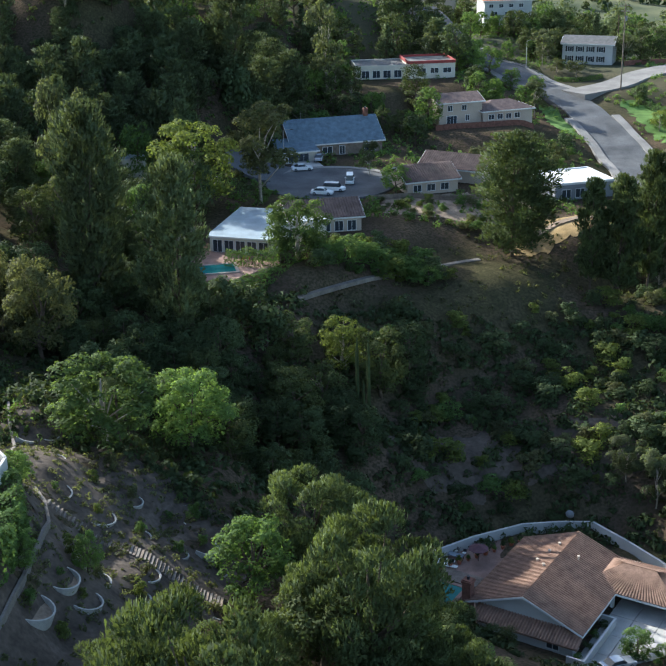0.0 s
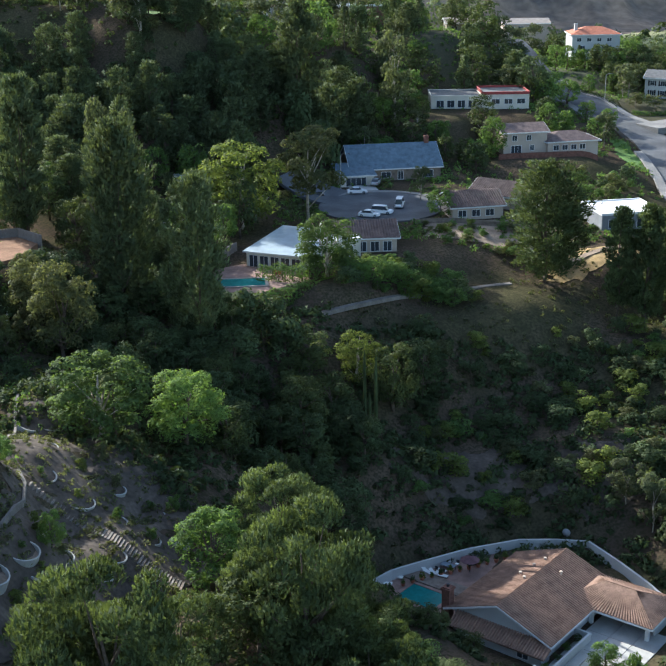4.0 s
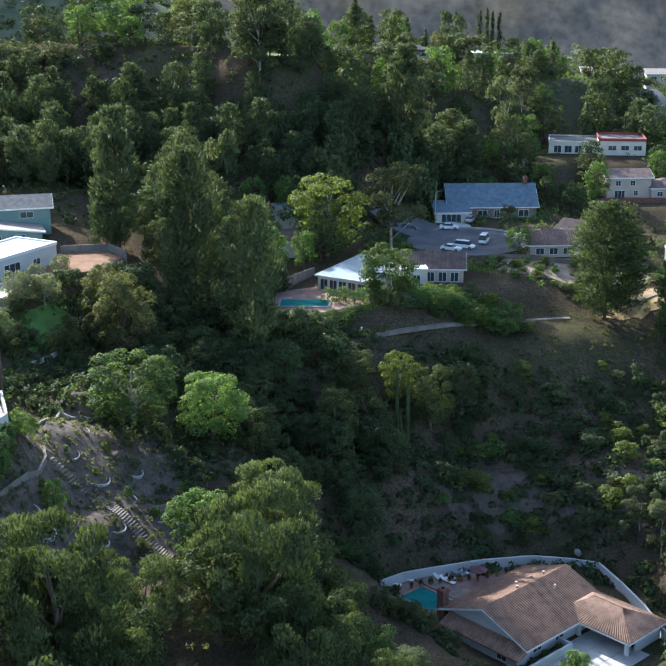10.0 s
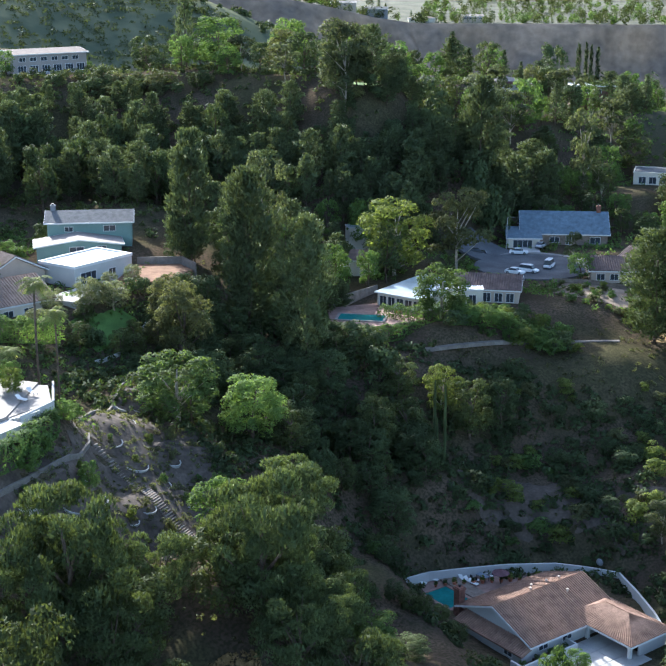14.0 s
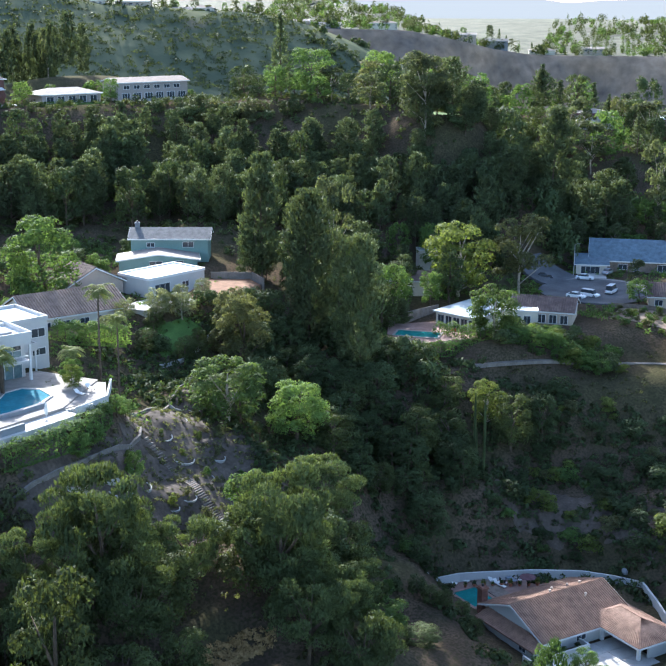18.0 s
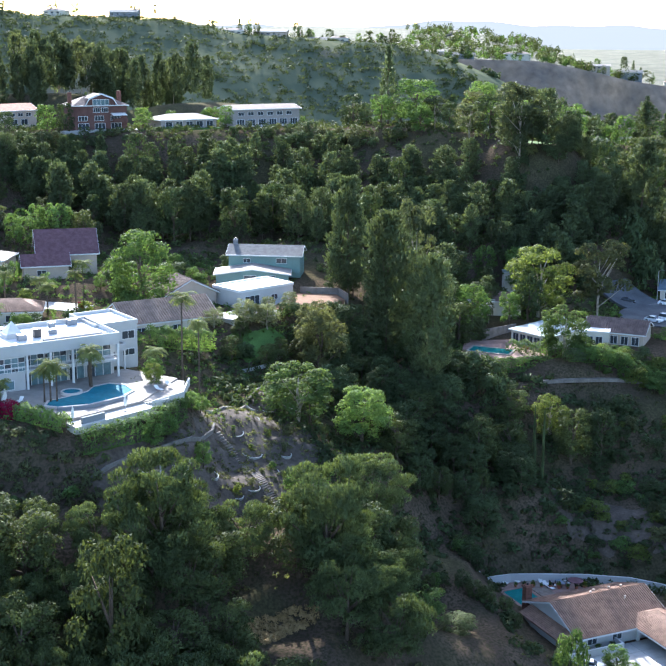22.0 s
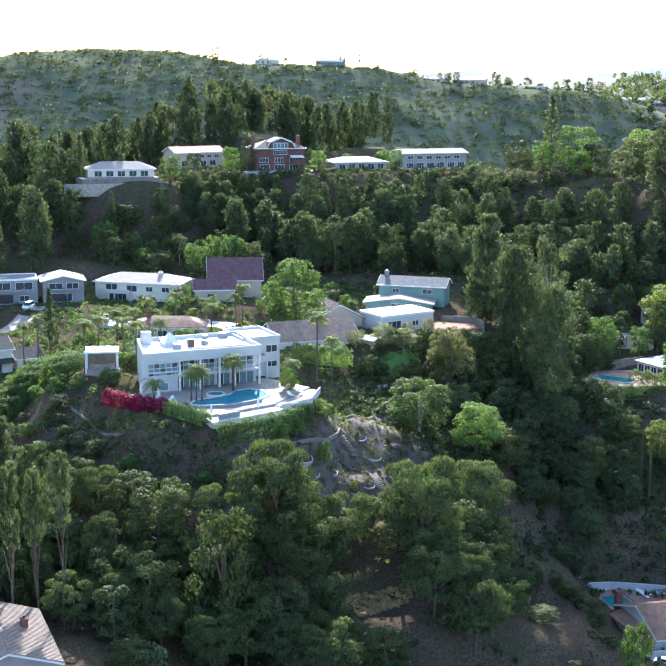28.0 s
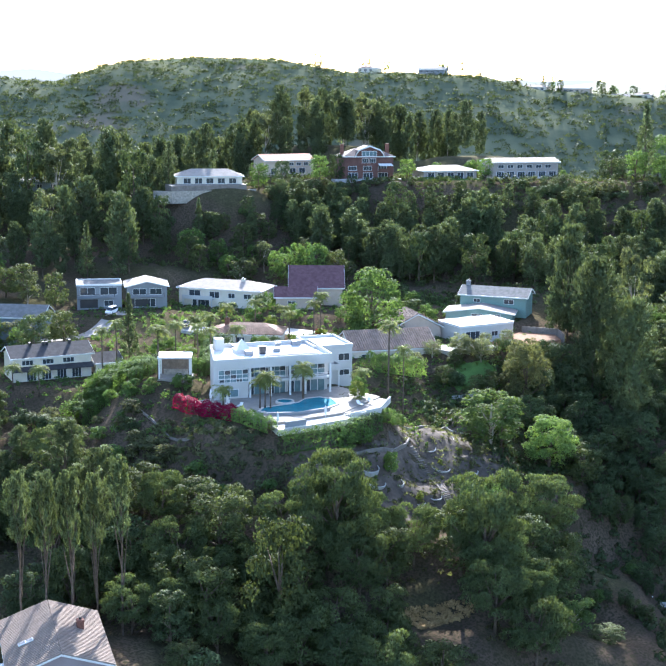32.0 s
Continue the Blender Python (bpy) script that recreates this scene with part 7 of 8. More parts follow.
for i in range(48):
    k = i / 47
    x, y = -30.6 + 18.4 * k, 124.6 + 2.6 * math.sin(min(1, k * 1.6) * 2.2) - 6.6 * k
    z = at(x, y)
    part("step", Shape().slab([(x - 0.2, y - 0.9), (x + 0.12, y - 0.85), (x + 0.2, y + 0.9), (x - 0.12, y + 0.85)], z - 0.4, z + 0.16), M["timber" if i % 2 else "concrete_old"], st)


# ---- hedges ----
def hedge(pts, wide, high, mat, label, base=None, lumps=0.5, dense=26):
    """A clipped or shaggy hedge along a line: stems inside, leaf sprays over a rounded box."""
    rng = np.random.default_rng(int(abs(pts[0][0] * 31 + pts[0][1])))
    cs, ns = [], []
    for (ax, ay), (bx, by) in zip(pts, pts[1:]):
        length = math.hypot(bx - ax, by - ay)
        n = int(length * dense * (wide + 2 * high) / 0.9)
        u = rng.uniform(0, 1, n)
        d = np.array([bx - ax, by - ay]) / length
        side = np.array([-d[1], d[0]])
        ang = rng.uniform(-0.35, math.pi + 0.35, n)
        rr = 1 + lumps * 0.25 * np.sin(u * length * 1.7 + 2 * np.sin(ang * 2)) + rng.normal(0, 0.06, n)
        o = np.clip(np.cos(ang) * 1.25, -1, 1) * wide / 2 * rr
        hh = np.clip(np.sin(ang) * 1.25, -0.3, 1) * high * rr
        x, y = ax + d[0] * u * length + side[0] * o, ay + d[1] * u * length + side[1] * o
        mid = ground(ax + d[0] * u * length, ay + d[1] * u * length) if base is None else np.full(n, base)
        cs.append(np.stack([x, y, mid + np.maximum(hh, 0.05)], -1))
        ns.append(np.stack([side[0] * np.cos(ang), side[1] * np.cos(ang), np.sin(ang) + 0.2], -1))
    cs, ns = np.concatenate(cs), np.concatenate(ns)
    v, f, soft = soft_cards(cs, ns, np.full(len(cs), 0.17), 0.14, rng)
    t = thing("hedge", Matrix(), label, "hedge", "hedges")
    o = new("foliage", mesh_of("foliage", v, f, M[mat], soft))
    o.parent = t
    s = Shape()
    for (ax, ay), (bx, by) in zip(pts, pts[1:]):
        for k in range(5):
            x, y = ax + (bx - ax) * (k + 0.5) / 5, ay + (by - ay) * (k + 0.5) / 5
            z = at(x, y) if base is None else base
            s.tube([(x, y, z - 0.3), (x + 0.1, y, z + high * 0.8)], [0.12, 0.05], 5)
    tagged(part("stem", s, M["bark"], t), kind="stuff")
    return t


hedge([(-66, 146.6), (-58.5, 148.6), (-52, 150.5)], 2.6, 3.4, "leaf_lime", "bright green clipped hedge before the tile-roofed house", base=-1.2, dense=40)
hedge([(-35.6, 94.4), (-41, 94.8), (-47.5, 95.2)], 2.2, 2.2, "leaf_lime", "bright yellow-green hedge at the terrace edge", base=-0.5, dense=40)
hedge([(-31, 212), (-26, 202.2), (-16, 201.6), (-7.6, 211)], 2.4, 2.6, "leaf_green", "leafy green hedge below the pool patio", base=-11.0)
hedge([(-47.8, 95.6), (-53, 94.0), (-58, 92.6), (-63, 93.0)], 2.4, 2.3, "flower_red", "crimson bougainvillea hedge along the terrace", base=-0.8, dense=40)
hedge([(-37, 92.6), (-46, 92.2), (-56, 90.6)], 3.0, 2.6, "leaf_dark", "dark green shrub hedge below the terrace", base=-3.6)
hedge([(-33.0, 94), (-30.6, 103), (-30.8, 111), (-33, 118)], 2.6, 3.2, "leaf_green", "green shrub hedge below the deck", base=-3.4, dense=30)
hedge([(-95, 104), (-91, 94), (-88, 84)], 6.0, 4.5, "leaf_green", "big rounded green hedge on the slope", dense=55)
hedge([(-92, 106), (-84, 100), (-80, 92)], 5.0, 3.5, "leaf_green", "broad leafy green hedge below the pavilion", dense=55)
hedge([(-78, 112), (-88, 118), (-98, 126)], 2.0, 3.0, "leaf_green", "clipped green hedge behind the villa")
hedge([(-4, 213), (6, 217), (16, 221)], 4.0, 3.0, "leaf_green", "leafy green hedge below the patio house", dense=26)
hedge([(-18, 212), (-9, 211), (-6, 216)], 3.0, 2.6, "leaf_green", "mixed green hedge beside the pool patio")
hedge([(-166, 262), (-161, 276)], 3.0, 2.2, "leaf_green", "green hedge before the white ridge house", base=28)

hedge([(62.5, 388), (56, 400), (50, 412)], 1.6, 1.2, "leaf_dark", "long clipped dark hedge beside the avenue")
hedge([(66, 386), (73, 384.5), (80, 386)], 2.0, 0.9, "leaf_green", "low rounded hedge round the corner garden")
hedge([(85, 366), (91, 350), (93, 330)], 2.4, 1.6, "leaf_green", "green garden hedge along the avenue lawn")

pole = thing("utility_pole", pose(82.0, 369.5, at(82.0, 369.5)), "tall dark timber utility pole with crossarms beside the street", "utility pole")
part("mast", Shape().tube([(0, 0, -0.5), (0, 0, 24)], [0.22, 0.14], 8), M["timber"], pole)
for z in (23.2, 21.6):
    part("crossarm", Shape().box(-1.3, -0.08, z, 1.3, 0.08, z + 0.16), M["timber"], pole)
    for x in (-1.1, -0.5, 0.5, 1.1):
        part("insulator", Shape().tube([(x, 0, z + 0.16), (x, 0, z + 0.42)], [0.06, 0.05], 6), M["stucco_grey"], pole)
part("transformer", Shape().tube([(0.4, 0, 19.2), (0.4, 0, 20.4)], [0.3, 0.3], 10), M["stucco_grey"], pole)

# ---- second pool, at the patio house ----
p2 = thing("swimming_pool", pose(-25.0, 205.0, -8.4, 0, 0, 12), "teal swimming pool in a paved patio", "pool")
part("coping", Shape().box(0, 0, 0.02, 10, 0.5, 0.16).box(0, 5.0, 0.02, 10, 5.5, 0.16).box(0, 0.5, 0.02, 0.5, 5.0, 0.16).box(9.5, 0.5, 0.02, 10, 5.0, 0.16), M["paving_warm"], p2)
part("water", Shape().box(0.5, 0.5, -0.5, 9.5, 5.0, 0.1), M["pool_teal"], p2)
for x, y in ((-15.2, 213.4), (-14.3, 213.1)):
    ch = thing("garden_chair", pose(x, y, -8.42, 0, 0, 20), "pink plastic garden chair on the patio", "chair", "garden chairs")
    part("seat", Shape().box(0, 0, 0.4, 0.5, 0.5, 0.45), M["flower_red"], ch)
    part("backrest", Shape().box(0, 0.45, 0.45, 0.5, 0.5, 0.95), M["flower_red"], ch)
    for a in (0.02, 0.43):
        for b in (0.02, 0.43):
            part("leg", Shape().box(a, b, 0, a + 0.05, b + 0.05, 0.4), M["flower_red"], ch)

# ---- sheds and pergolas among the pines ----
house((-41.5, 256.5), (-37.0, 259.5), 4, -3.0, 2.7, "flat", 0.15, "stucco_cream", "roof_metal", label="small pale metal-roofed shed among the trees", name="shed")
pg = thing("pergola", pose(-38.5, 229, -6.5, 0, 0, 20), "weathered timber pergola with open rafters", "pergola")
for x in (0, 6):
    for y in (0, 8):
        part("post", Shape().box(x, y, -2.5, x + 0.2, y + 0.2, 2.6), M["timber"], pg)
for i in range(11):
    part("rafter", Shape().box(-0.4, i * 0.8, 2.6, 6.6, i * 0.8 + 0.14, 2.8), M["canvas" if i % 3 else "timber"], pg)
house((-40, 238), (-30, 243), 9, -7.5, 3.2, "gable_x", 1.6, "stucco_cream", "roof_tile_dark", label="small house with a grey-brown roof hidden by pines")

# ---- cars ----
def build_car(paint, label, high=1.45, long=4.6, name="car", boxy=0.0):
    t = thing(name, Matrix(), label, "car", "parked cars")
    w = 0.9
    def loft(rows, mat, nm):
        s = Shape()
        for y, z0, z1, hw in rows:
            s.v += [(-hw, y, z0), (hw, y, z0), (hw * 1.02, y, z0 + (z1 - z0) * 0.55), (hw * 0.93, y, z1), (-hw * 0.93, y, z1), (-hw * 1.02, y, z0 + (z1 - z0) * 0.55)]
        for i in range(len(rows) - 1):
            for k in range(6):
                a, b = 6 * i + k, 6 * i + (k + 1) % 6
                s.f.append((a, b, b + 6, a + 6))
        s.f += [(5, 4, 3, 2, 1, 0), tuple(6 * (len(rows) - 1) + k for k in range(6))]
        return part(nm, s, M[mat], t)
    L = long / 2
    loft([(-L, 0.35, 0.62, w * 0.85), (-L + 0.25, 0.25, 0.78, w * 0.97), (-0.9, 0.22, 0.92, w), (1.2, 0.22, 0.95, w), (L - 0.2, 0.28, 0.93, w * 0.97), (L, 0.4, 0.75, w * 0.85)], paint, "body")
    loft([(-0.95 - 0.5 * boxy, 0.9, 0.93, w * 0.9), (-0.35 - 0.6 * boxy, 0.9, high - 0.05, w * 0.78), (0.9 + 0.9 * boxy, 0.9, high - 0.03, w * 0.78), (1.65 + 0.45 * boxy, 0.9, 0.98, w * 0.88)], "glass", "cabin_glass")
    loft([(-0.4 - 0.6 * boxy, high - 0.06, high, w * 0.72), (0.3, high - 0.04, high + 0.03, w * 0.76), (0.95 + 0.9 * boxy, high - 0.06, high, w * 0.72)], paint, "roof")
    for y in (-L + 0.85, L - 0.85):
        for sx in (-1, 1):
            wh = part("wheel", Shape().tube([(sx * (w - 0.16), y, 0.33), (sx * (w + 0.02), y, 0.33)], [0.33, 0.33], 14), M["rubber"], t)
            part("rim", Shape().tube([(sx * (w + 0.0), y, 0.33), (sx * (w + 0.03), y, 0.33)], [0.2, 0.18], 10), M["car_silver"], wh)
    for sx in (-1, 1):
        part("headlight", Shape().box(sx * 0.62 - 0.18, -L + 0.02, 0.58, sx * 0.62 + 0.18, -L + 0.2, 0.72), M["lamp_glass"], t)
        part("tail_light", Shape().box(sx * 0.66 - 0.14, L - 0.14, 0.66, sx * 0.66 + 0.14, L - 0.01, 0.82), M["tail_glass"], t)
        part("mirror", Shape().box(sx * 0.98 - 0.1, -0.75, 0.92, sx * 0.98 + 0.1, -0.6, 1.06), M[paint], t)
    return t


CARS = [
    (("car_white", "white saloon car parked at the kerb"), (-6.2, 280.0, -8.4, 100)),
    (("car_silver", "silver car parked on the garage drive"), (-2.6, 288.0, -8.05, 175)),
    (("car_white", "white sport utility vehicle in the turning circle", 1.75, 4.8, "suv", 1.0), (0.6, 261.5, -8.4, 78)),
    (("car_white", "white van parked in the turning circle", 2.1, 5.0, "van", 1.2), (4.0, 268.0, -8.4, 178)),
    (("car_dark", "black car parked beside the street"), (-15.5, 275.5, -8.3, 110)),
    (("car_white", "white car parked behind the turning circle"), (-1.8, 258.5, -8.4, 80)),
    (("car_silver", "silver car standing on the concrete drive"), (34.6, 137.6, -38.45, 112)),
    (("car_white", "white car on the upper driveway", 1.7, 4.7, "suv", 1.0), (-143.5, 129.5, 2.6, 35)),
    (("car_dark", "black car on the sunlit street behind the villa"), (-124, 139, 0.9, 50)),
]
for args, (x, y, z, a) in CARS:
    c = build_car(*args)
    zz = max(z, at(x, y) + 0.1)
    c.matrix_basis = pose(x, y, zz, 0, 0, a)

# ---- poles, cactus columns ----
def street_lamp(x, y, high, z=None):
    t = thing("street_lamp", pose(x, y, at(x, y) if z is None else z), "tall grey street lamp with a curved arm", "street lamp", "street lamps")
    part("pole", Shape().tube([(0, 0, -0.3), (0, 0, high)], [0.11, 0.07], 8), M["concrete"], t)
    part("arm", Shape().tube([(0, 0, high), (0.6, 0, high + 0.35), (1.6, 0, high + 0.4)], [0.05, 0.04, 0.04], 6), M["concrete"], t)
    part("lamp_head", Shape().box(1.5, -0.14, high + 0.3, 2.2, 0.14, high + 0.42), M["metal_dark"], t)


street_lamp(-10.2, 283.6, 8.0)
street_lamp(58.5, 392, 8.0)
for x, y, hh in ((3.5, 180.5, 15.5), (5.2, 181.2, 14.8), (4.4, 179.2, 9.0)):
    t = thing("cactus", pose(x, y, at(x, y)), "tall thin columnar cactus on the dry slope", "cactus", "columnar cacti")
    s = Shape()
    n = len(s.v)
    s.tube([(0, 0, -0.3), (0.05, 0.02, hh * 0.4), (-0.03, 0.04, hh * 0.8), (0, 0, hh)], [0.26, 0.30, 0.26, 0.08], 9)
    part("stem", s, M["leaf_dark"], t)
    for k in range(3):
        a = k * 2.1
        part("rib", Shape().tube([(0.27 * math.cos(a), 0.27 * math.sin(a), 0.2), (0.3 * math.cos(a), 0.3 * math.sin(a), hh * 0.5), (0.2 * math.cos(a), 0.2 * math.sin(a), hh * 0.9)], [0.05, 0.06, 0.03], 4), M["leaf_olive"], t)

# ---- house at the foot of the spur, with tree shadows on its roof ----
BL = house((-10.4, 27.8), (-4.8, 40.1), 18.4, -21.0, 3.3, "gable_y", 2.6, "stucco_mauve", "roof_taupe", over=0.6, tiles=0.5, trim="trim_white",
           label="mauve stucco house with a pale gabled roof under tall trees", windows=[("f", 6.0, 0.8, 2.6, 1.9, 2), ("f", 9.2, 1.3, 2.3, 1.1, 3), ("f", 1.6, 0.0, 1.0, 2.1)], chimney=(10.6, 10.5, 6.0), foot=4)
sk = part("skylight", Shape().box(0, 0, 0, 2.2, 0.9, 0.18), M["trim_white"], BL)
sk.matrix_local = pose(1.6, 7.0, 4.35, 0, -18, 0)
part("pane", Shape().box(0.1, 0.1, 0.18, 1.05, 0.8, 0.2), M["glass"], sk)
part("pane", Shape().box(1.15, 0.1, 0.18, 2.1, 0.8, 0.2), M["glass"], sk)
AN = house((-13.2, 22.0), (-10.7, 27.6), 6.0, -21.0, 2.2, None, 0, "stucco_mauve", label="low flat-roofed annex with a white roof", name="annex", foot=4)
part("roof", Shape().box(-0.5, -0.5, 2.2, 6.6, 6.4, 2.42), M["trim_white"], AN)
part("coping", Shape().box(-0.55, -0.55, 2.42, 6.65, -0.3, 2.56), M["trim_white"], AN)
house((29, 124), (36, 119), 8, -44, 3.0, "hip", 1.4, "stucco_grey", "roof_pale", label="small pale-roofed house beside the lower drive", name="house")

# ---- far houses along the distant ridge ----
FAR = [(-527, 762, 20, 56.5), (-504, 781, 26, 53.5), (-476, 803, 18, 50), (-463, 813, 16, 49), (-448, 825, 20, 47.5), (-594, 716, 22, 67), (-640, 690, 18, 70),
       (-482, 992, 22, 36), (-458, 1004, 22, 35.5), (-418, 1034, 24, 34.5), (-358, 1074, 22, 27), (-336, 1098, 20, 19), (-306, 1136, 24, 12.5), (-262, 1150, 20, 12)]
for i, (x, y, w, z) in enumerate(FAR):
    house((x - w * 0.45, y - w * 0.2), (x + w * 0.45, y + w * 0.2), 10, z + (0.2 if y > 900 else -1.0), 3.0 + 2.4 * (i % 2), ("hip", "gable_x", "gable_x")[i % 3], (1.8, 1.6, 2.0)[i % 3], ("stucco_cream", "stucco_beige", "stucco_grey")[i % 3],
          ("roof_taupe", "roof_pale", "roof_grey")[i % 3], label="distant pale house on the far ridge", foot=8, windows=row_of("f", 1.5, 4.6, 4 if w > 19 else 3, 3.0 if i % 2 else 0.8, 2.4, 1.4), group="houses on the far ridge")
mansard = house((-45.5, 396.5), (-34.5, 401.5), 11, 17.6, 5.2, "hip", 1.4, "stucco_white", "roof_pale", label="white two-storey house with a dark red mansard edge on the ridge", foot=4,
                windows=row_of("f", 1.6, 3.4, 3, 3.2, 1.5, 1.2) + row_of("f", 1.2, 4.6, 2, 0.2, 3.2, 2.1, 2))
part("mansard", Shape().box(-0.9, -0.9, 4.7, 13.0, -0.35, 5.5).box(12.4, -0.35, 4.7, 13.0, 11.6, 5.5).box(-0.9, -0.35, 4.7, -0.3, 11.6, 5.5), M["roof_maroon"], mansard, "dark red tiled mansard band")
house((-27, 438), (-10, 444), 10, 15.5, 3.2, "flat", 0.5, "wood_brown", "roof_white", label="low brown house with a pale flat roof on the ridge", foot=4, windows=row_of("f", 1.5, 3.5, 3, 0.8, 2.2, 1.5))
for x, y, w, z in ((-64, 486, 16, 12), (10, 440, 14, 10), (30, 480, 16, 6)):
    house((x, y), (x + w, y + 2), 10, z, 3.2, "gable_x", 1.5, "stucco_beige", "roof_pale", label="beige single-storey house among the ridge trees", foot=5, windows=row_of("f", 1.5, 3.5, 3, 0.8, 2.2, 1.5))

# ---- the rest of the shrubs, joined ----
def join_shrubs():
    for kind in sorted({k for k, *_ in SHRUBS}):
        vs, fs, ns, n = [], [], [], 0
        for i, (k, x, y, high, wide, z) in enumerate(SHRUBS):
            if k != kind:
                continue
            me = stock(kind, i % 3, y > 600 or x < -205)[1]
            soft = NORMALS[me.name]
            co = np.empty(len(me.vertices) * 3, np.float32)
            me.vertices.foreach_get("co", co)
            co = co.reshape(-1, 3)
            a = i * 1.7
            c, s_ = math.cos(a), math.sin(a)
            vs.append(np.stack([(co[:, 0] * c - co[:, 1] * s_) * wide + x, (co[:, 0] * s_ + co[:, 1] * c) * wide + y, co[:, 2] * high + z], -1))
            ns.append(np.stack([soft[:, 0] * c - soft[:, 1] * s_, soft[:, 0] * s_ + soft[:, 1] * c, soft[:, 2]], -1))
            fs.append(np.arange(len(co)).reshape(-1, 3) + n)
            n += len(co)
        tagged(new("shrubbery", mesh_of("shrubbery", np.concatenate(vs), np.concatenate(fs), M[KINDS[kind][1]], np.concatenate(ns))), KINDS[kind][7] + " in thickets", "scrub", kind="stuff")


# trees round the far houses and on the bluffs, too far to be told apart singly
groves = np.random.default_rng(77)
for x, y, w, z in FAR:
    for k in range(4):
        SHRUBS.append((("dark", "green", "gum", "spire")[k], x + float(groves.normal(0, w * 0.8)), y + 9 + float(groves.uniform(-4, 10)), float(groves.uniform(6, 13)), float(groves.uniform(5, 9)), z - 1.0))
join_shrubs()

# ---- scrub, grass tufts and far woods ----
def strew(name, label, outline, count, size, mat, seed, sprays=10, far=False, keep=1.0, ratio=0.8):
    """Low growth too small to count: many little clumps joined in one mesh."""
    rng = np.random.default_rng(seed)
    xs, ys = [p[0] for p in outline], [p[1] for p in outline]
    cs, ns, sz = [], [], []
    done = 0
    for _ in range(count * 6):
        if done >= count:
            break
        x, y = rng.uniform(min(xs), max(xs)), rng.uniform(min(ys), max(ys))
        if not inside(x, y, outline) or (not far and not free(x, y, 0.6)):
            continue
        h = rng.uniform(*size)
        z = sheet_height(x, y)
        d = rng.normal(0, 1, (sprays, 3))
        d /= np.linalg.norm(d, axis=1)[:, None]
        d[:, 2] = np.abs(d[:, 2])
        cs.append(np.array([x, y, z + h * 0.1]) + d * np.array([h * ratio, h * ratio, h * 0.8]) * rng.uniform(0.5, 1.0, (sprays, 1)))
        ns.append(d)
        sz.append(np.full(sprays, h * 0.26))
        done += 1
    cs, ns, sz = np.concatenate(cs), np.concatenate(ns), np.concatenate(sz)
    v, f, soft = soft_cards(cs, ns, sz, 0.8 * sz.mean(), rng)
    return tagged(new(name, mesh_of(name, v, f, M[mat], soft)), label, "scrub", kind="stuff")


strew("dry_scrub", "patchy dusty scrub over the canyon slopes", [(-120, 20), (90, 20), (110, 260), (40, 262), (10, 215), (-60, 215), (-60, 90), (-120, 60)], 6500, (0.3, 1.2), "leaf_scrub", 21, 16)
strew("dark_scrub", "low dark green undergrowth in the gullies", [(-60, 150), (-10, 130), (20, 125), (90, 160), (100, 230), (30, 210), (-10, 205), (-50, 200)], 2600, (0.7, 2.0), "leaf_dark", 22, 30)
strew("hill_scrub", "low scrub over the wooded hillside", [(-260, 120), (-130, 190), (-60, 225), (-10, 260), (20, 340), (-60, 345), (-160, 330), (-280, 230)], 3600, (0.6, 2.2), "leaf_oak", 23, 22)
strew("garden_scrub", "low garden planting on the spur", [(-160, 85), (-90, 78), (-30, 95), (-34, 150), (-50, 200), (-110, 215), (-160, 170)], 2600, (0.4, 1.4), "leaf_green", 24, 18)
strew("street_scrub", "garden planting along the streets", [(-40, 240), (40, 240), (110, 270), (130, 420), (40, 480), (-80, 430), (-40, 330)], 3600, (0.4, 1.7), "leaf_green", 25, 18)
strew("far_scrub", "chaparral over the far hills", [(-1150, 400), (-420, 400), (-300, 560), (-330, 830), (-480, 870), (-720, 760), (-1000, 600)], 8000, (1.6, 4.2), "leaf_oak", 26, 18, True, ratio=1.3)
def grove(name, label, spots, mat, seed, sprays=80, leaf=0.115):
    """Far trees, each a tall uneven crown of leaf sprays, joined."""
    rng = np.random.default_rng(seed)
    cs, ns, sz = [], [], []
    for x, y, z, high, wide in spots:
        d = rng.normal(0, 1, (sprays, 3))
        d /= np.linalg.norm(d, axis=1)[:, None]
        k = rng.uniform(0.6, 1.0, (sprays, 1)) * (1 + 0.25 * np.sin(4 * d[:, :1] + x) * np.cos(5 * d[:, 2:] + y))
        cs.append(np.array([x, y, z + high * 0.52]) + d * k * np.array([wide / 2, wide / 2, high * 0.5]))
        ns.append(d)
        sz.append(np.full(sprays, wide * leaf))
    cs, ns, sz = np.concatenate(cs), np.concatenate(ns), np.concatenate(sz)
    v, f, soft = soft_cards(cs, ns, sz, sz * 0.9, rng)
    return tagged(new(name, mesh_of(name, v, f, M[mat], soft)), label, "wood", kind="stuff")


def bluff_spots(count, seed, high, slim):
    rng = np.random.default_rng(seed)
    line, spots = bluff_line(5.0), []
    while len(spots) < count:
        x, y, z, nx, ny = line[int(rng.integers(len(line)))]
        back = -4 - 430 * float(rng.uniform(0, 1)) ** 1.4
        if x < -520 or x > 120:
            continue
        h = float(rng.uniform(*high))
        spots.append((x + nx * back, y + ny * back, z + max(0, -back - 20) * 0.058 - 0.5, h, h * slim * float(rng.uniform(0.7, 1.2))))
    return spots


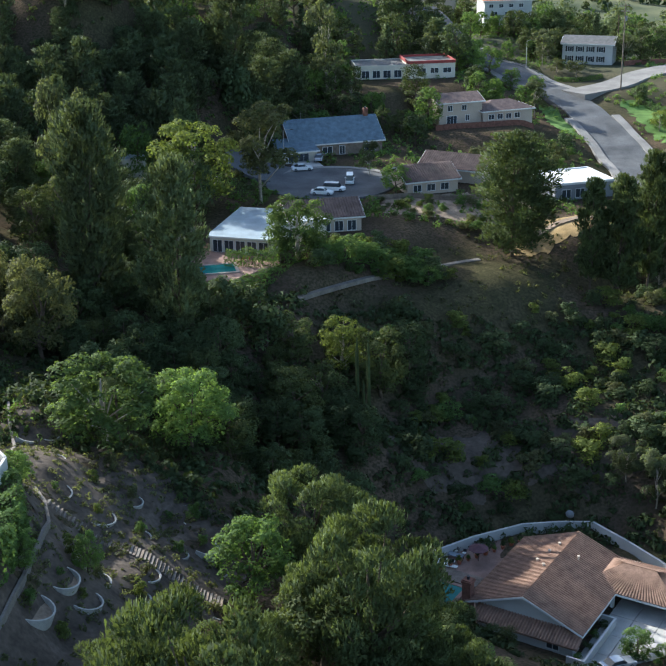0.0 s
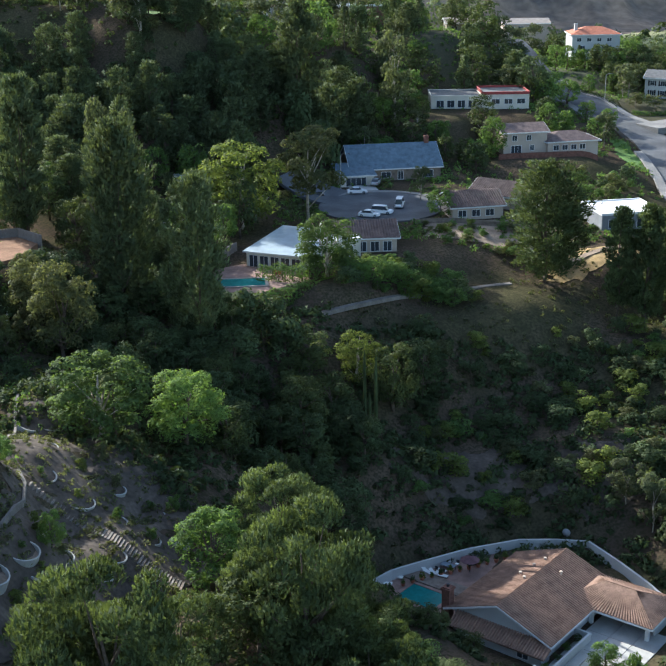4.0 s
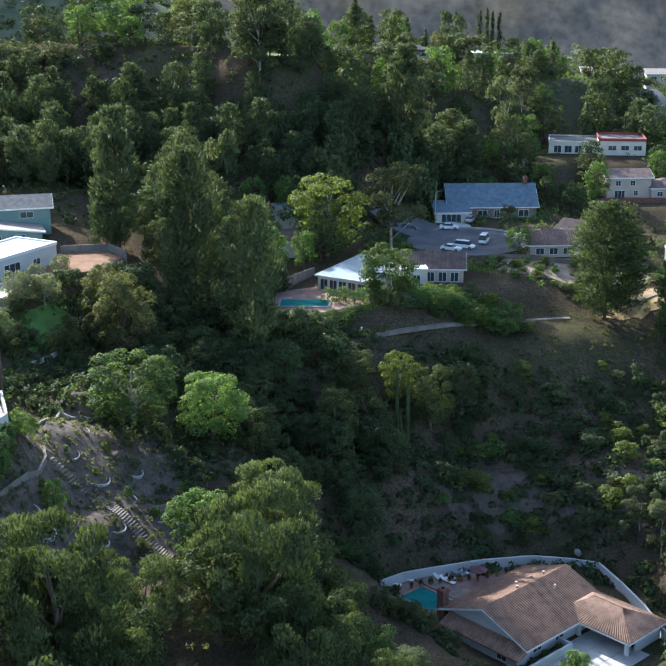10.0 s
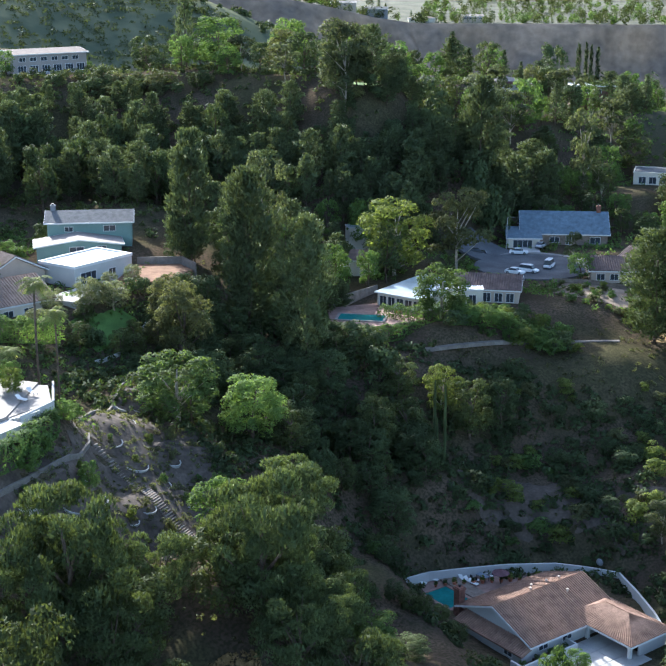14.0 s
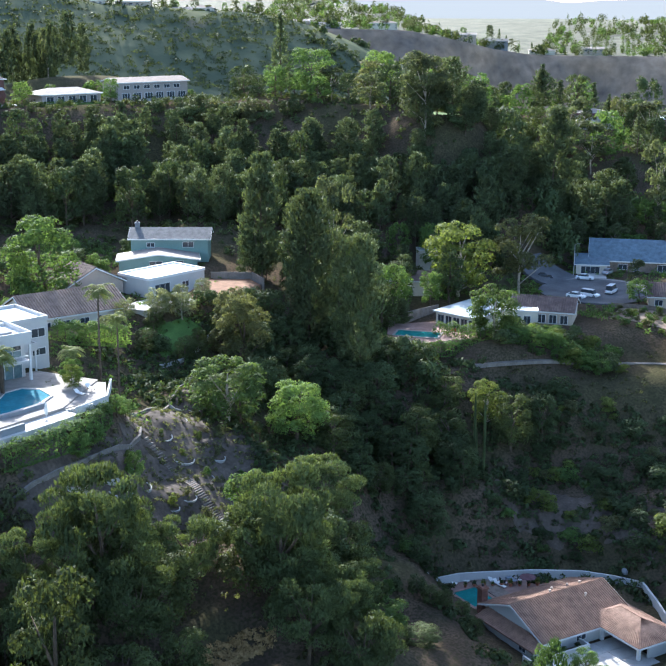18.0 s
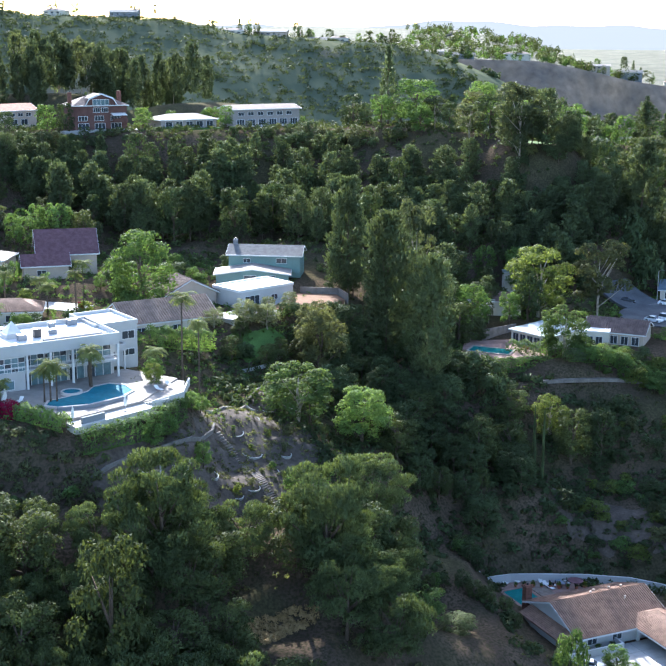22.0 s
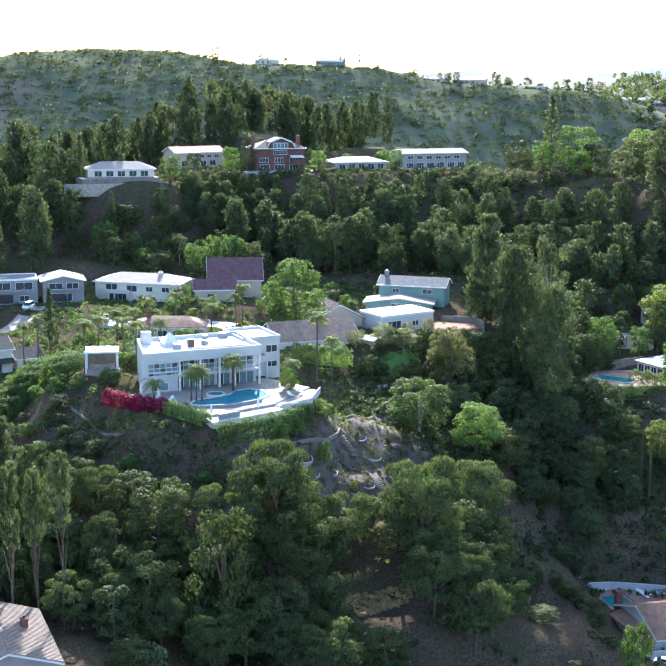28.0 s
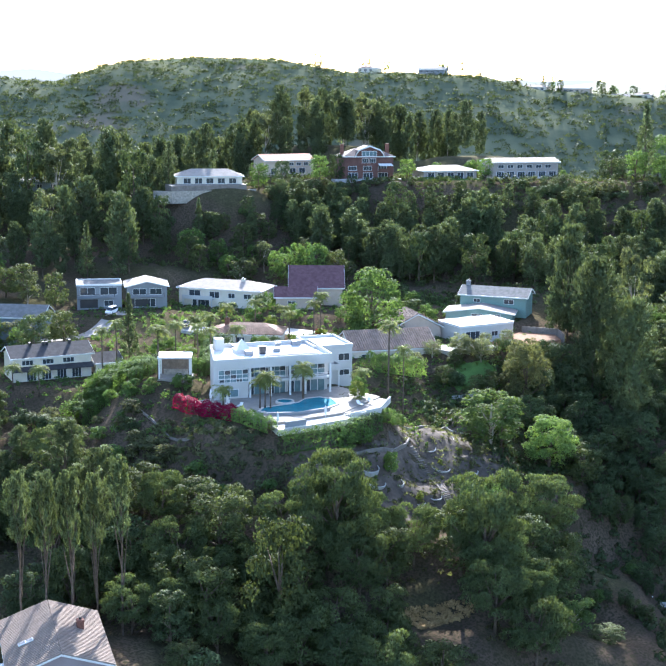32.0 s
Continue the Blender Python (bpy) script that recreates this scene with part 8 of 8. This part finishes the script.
def ridge_spots(count, seed, high, slim, outline):
    rng = np.random.default_rng(seed)
    xs, ys, spots = [q[0] for q in outline], [q[1] for q in outline], []
    while len(spots) < count:
        x, y, h = float(rng.uniform(min(xs), max(xs))), float(rng.uniform(min(ys), max(ys))), float(rng.uniform(*high))
        if inside(x, y, outline):
            spots.append((x, y, sheet_height(x, y) - 0.5, h, h * slim * float(rng.uniform(0.8, 1.2))))
    return spots


RIDGE_END = [(-110, 440), (-60, 455), (60, 470), (150, 480), (140, 560), (-30, 560), (-120, 520)]
grove("ridge_wood", "tall mixed dark trees behind the end of the ridge", ridge_spots(75, 51, (11, 20), 0.6, RIDGE_END), "leaf_pine", 52, 420, 0.055)
grove("ridge_wood_green", "fresh green garden trees behind the end of the ridge", ridge_spots(55, 53, (7, 14), 0.85, RIDGE_END), "leaf_green", 54, 420, 0.055)
grove("bluff_wood", "dark garden trees on top of the bluffs", bluff_spots(760, 41, (4.5, 11), 0.85), "leaf_oak", 42)
grove("bluff_wood_green", "fresh green garden trees on top of the bluffs", bluff_spots(480, 43, (4, 9), 1.0), "leaf_green", 44)
grove("bluff_wood_slim", "slim dark conifers on top of the bluffs", bluff_spots(330, 45, (7, 15), 0.34), "leaf_pine", 46)
strew("far_wood", "far woods along the valley", [(-330, 560), (150, 480), (300, 560), (300, 1050), (-250, 1060), (-420, 900)], 900, (3.5, 8.0), "leaf_dark", 28, 26, True, ratio=0.6)
for x, y, hh, w in ((-668, 662, 14, 9), (-540, 755, 9, 6), (-512, 776, 12, 6), (-430, 840, 13, 7), (-486, 796, 11, 6), (-560, 735, 8, 6)):
    plant("oak", x, y, hh, w, sheet_height(x, y) - 1.5)

# golden colour of these tufts stands in for a streak of sunlight on the grass
strew("dry_tufts", "sunlit dry golden grass tufts under the pines", [(-3.5, 93), (-1.5, 99.6), (0.8, 104), (4.0, 105.4), (5.0, 103.4), (2.4, 100), (1.6, 95)], 260, (0.35, 0.9), "dry_grass", 31, 26, True)
strew("slope_tufts", "dry tufts and low plants among the ring planters", [(-41, 150), (-30, 148), (-12, 138), (-10, 126), (-14, 114), (-22, 104), (-29, 104), (-32, 122), (-40, 140)], 700, (0.25, 0.9), "leaf_scrub", 29, 22, True)
strew("bank_scrub", "dark low shrubs on the bank below the villa", [(-64, 90), (-50, 91), (-36, 92), (-29, 100), (-27, 90), (-40, 80), (-66, 80)], 260, (0.5, 1.4), "leaf_scrub", 30, 40, True)
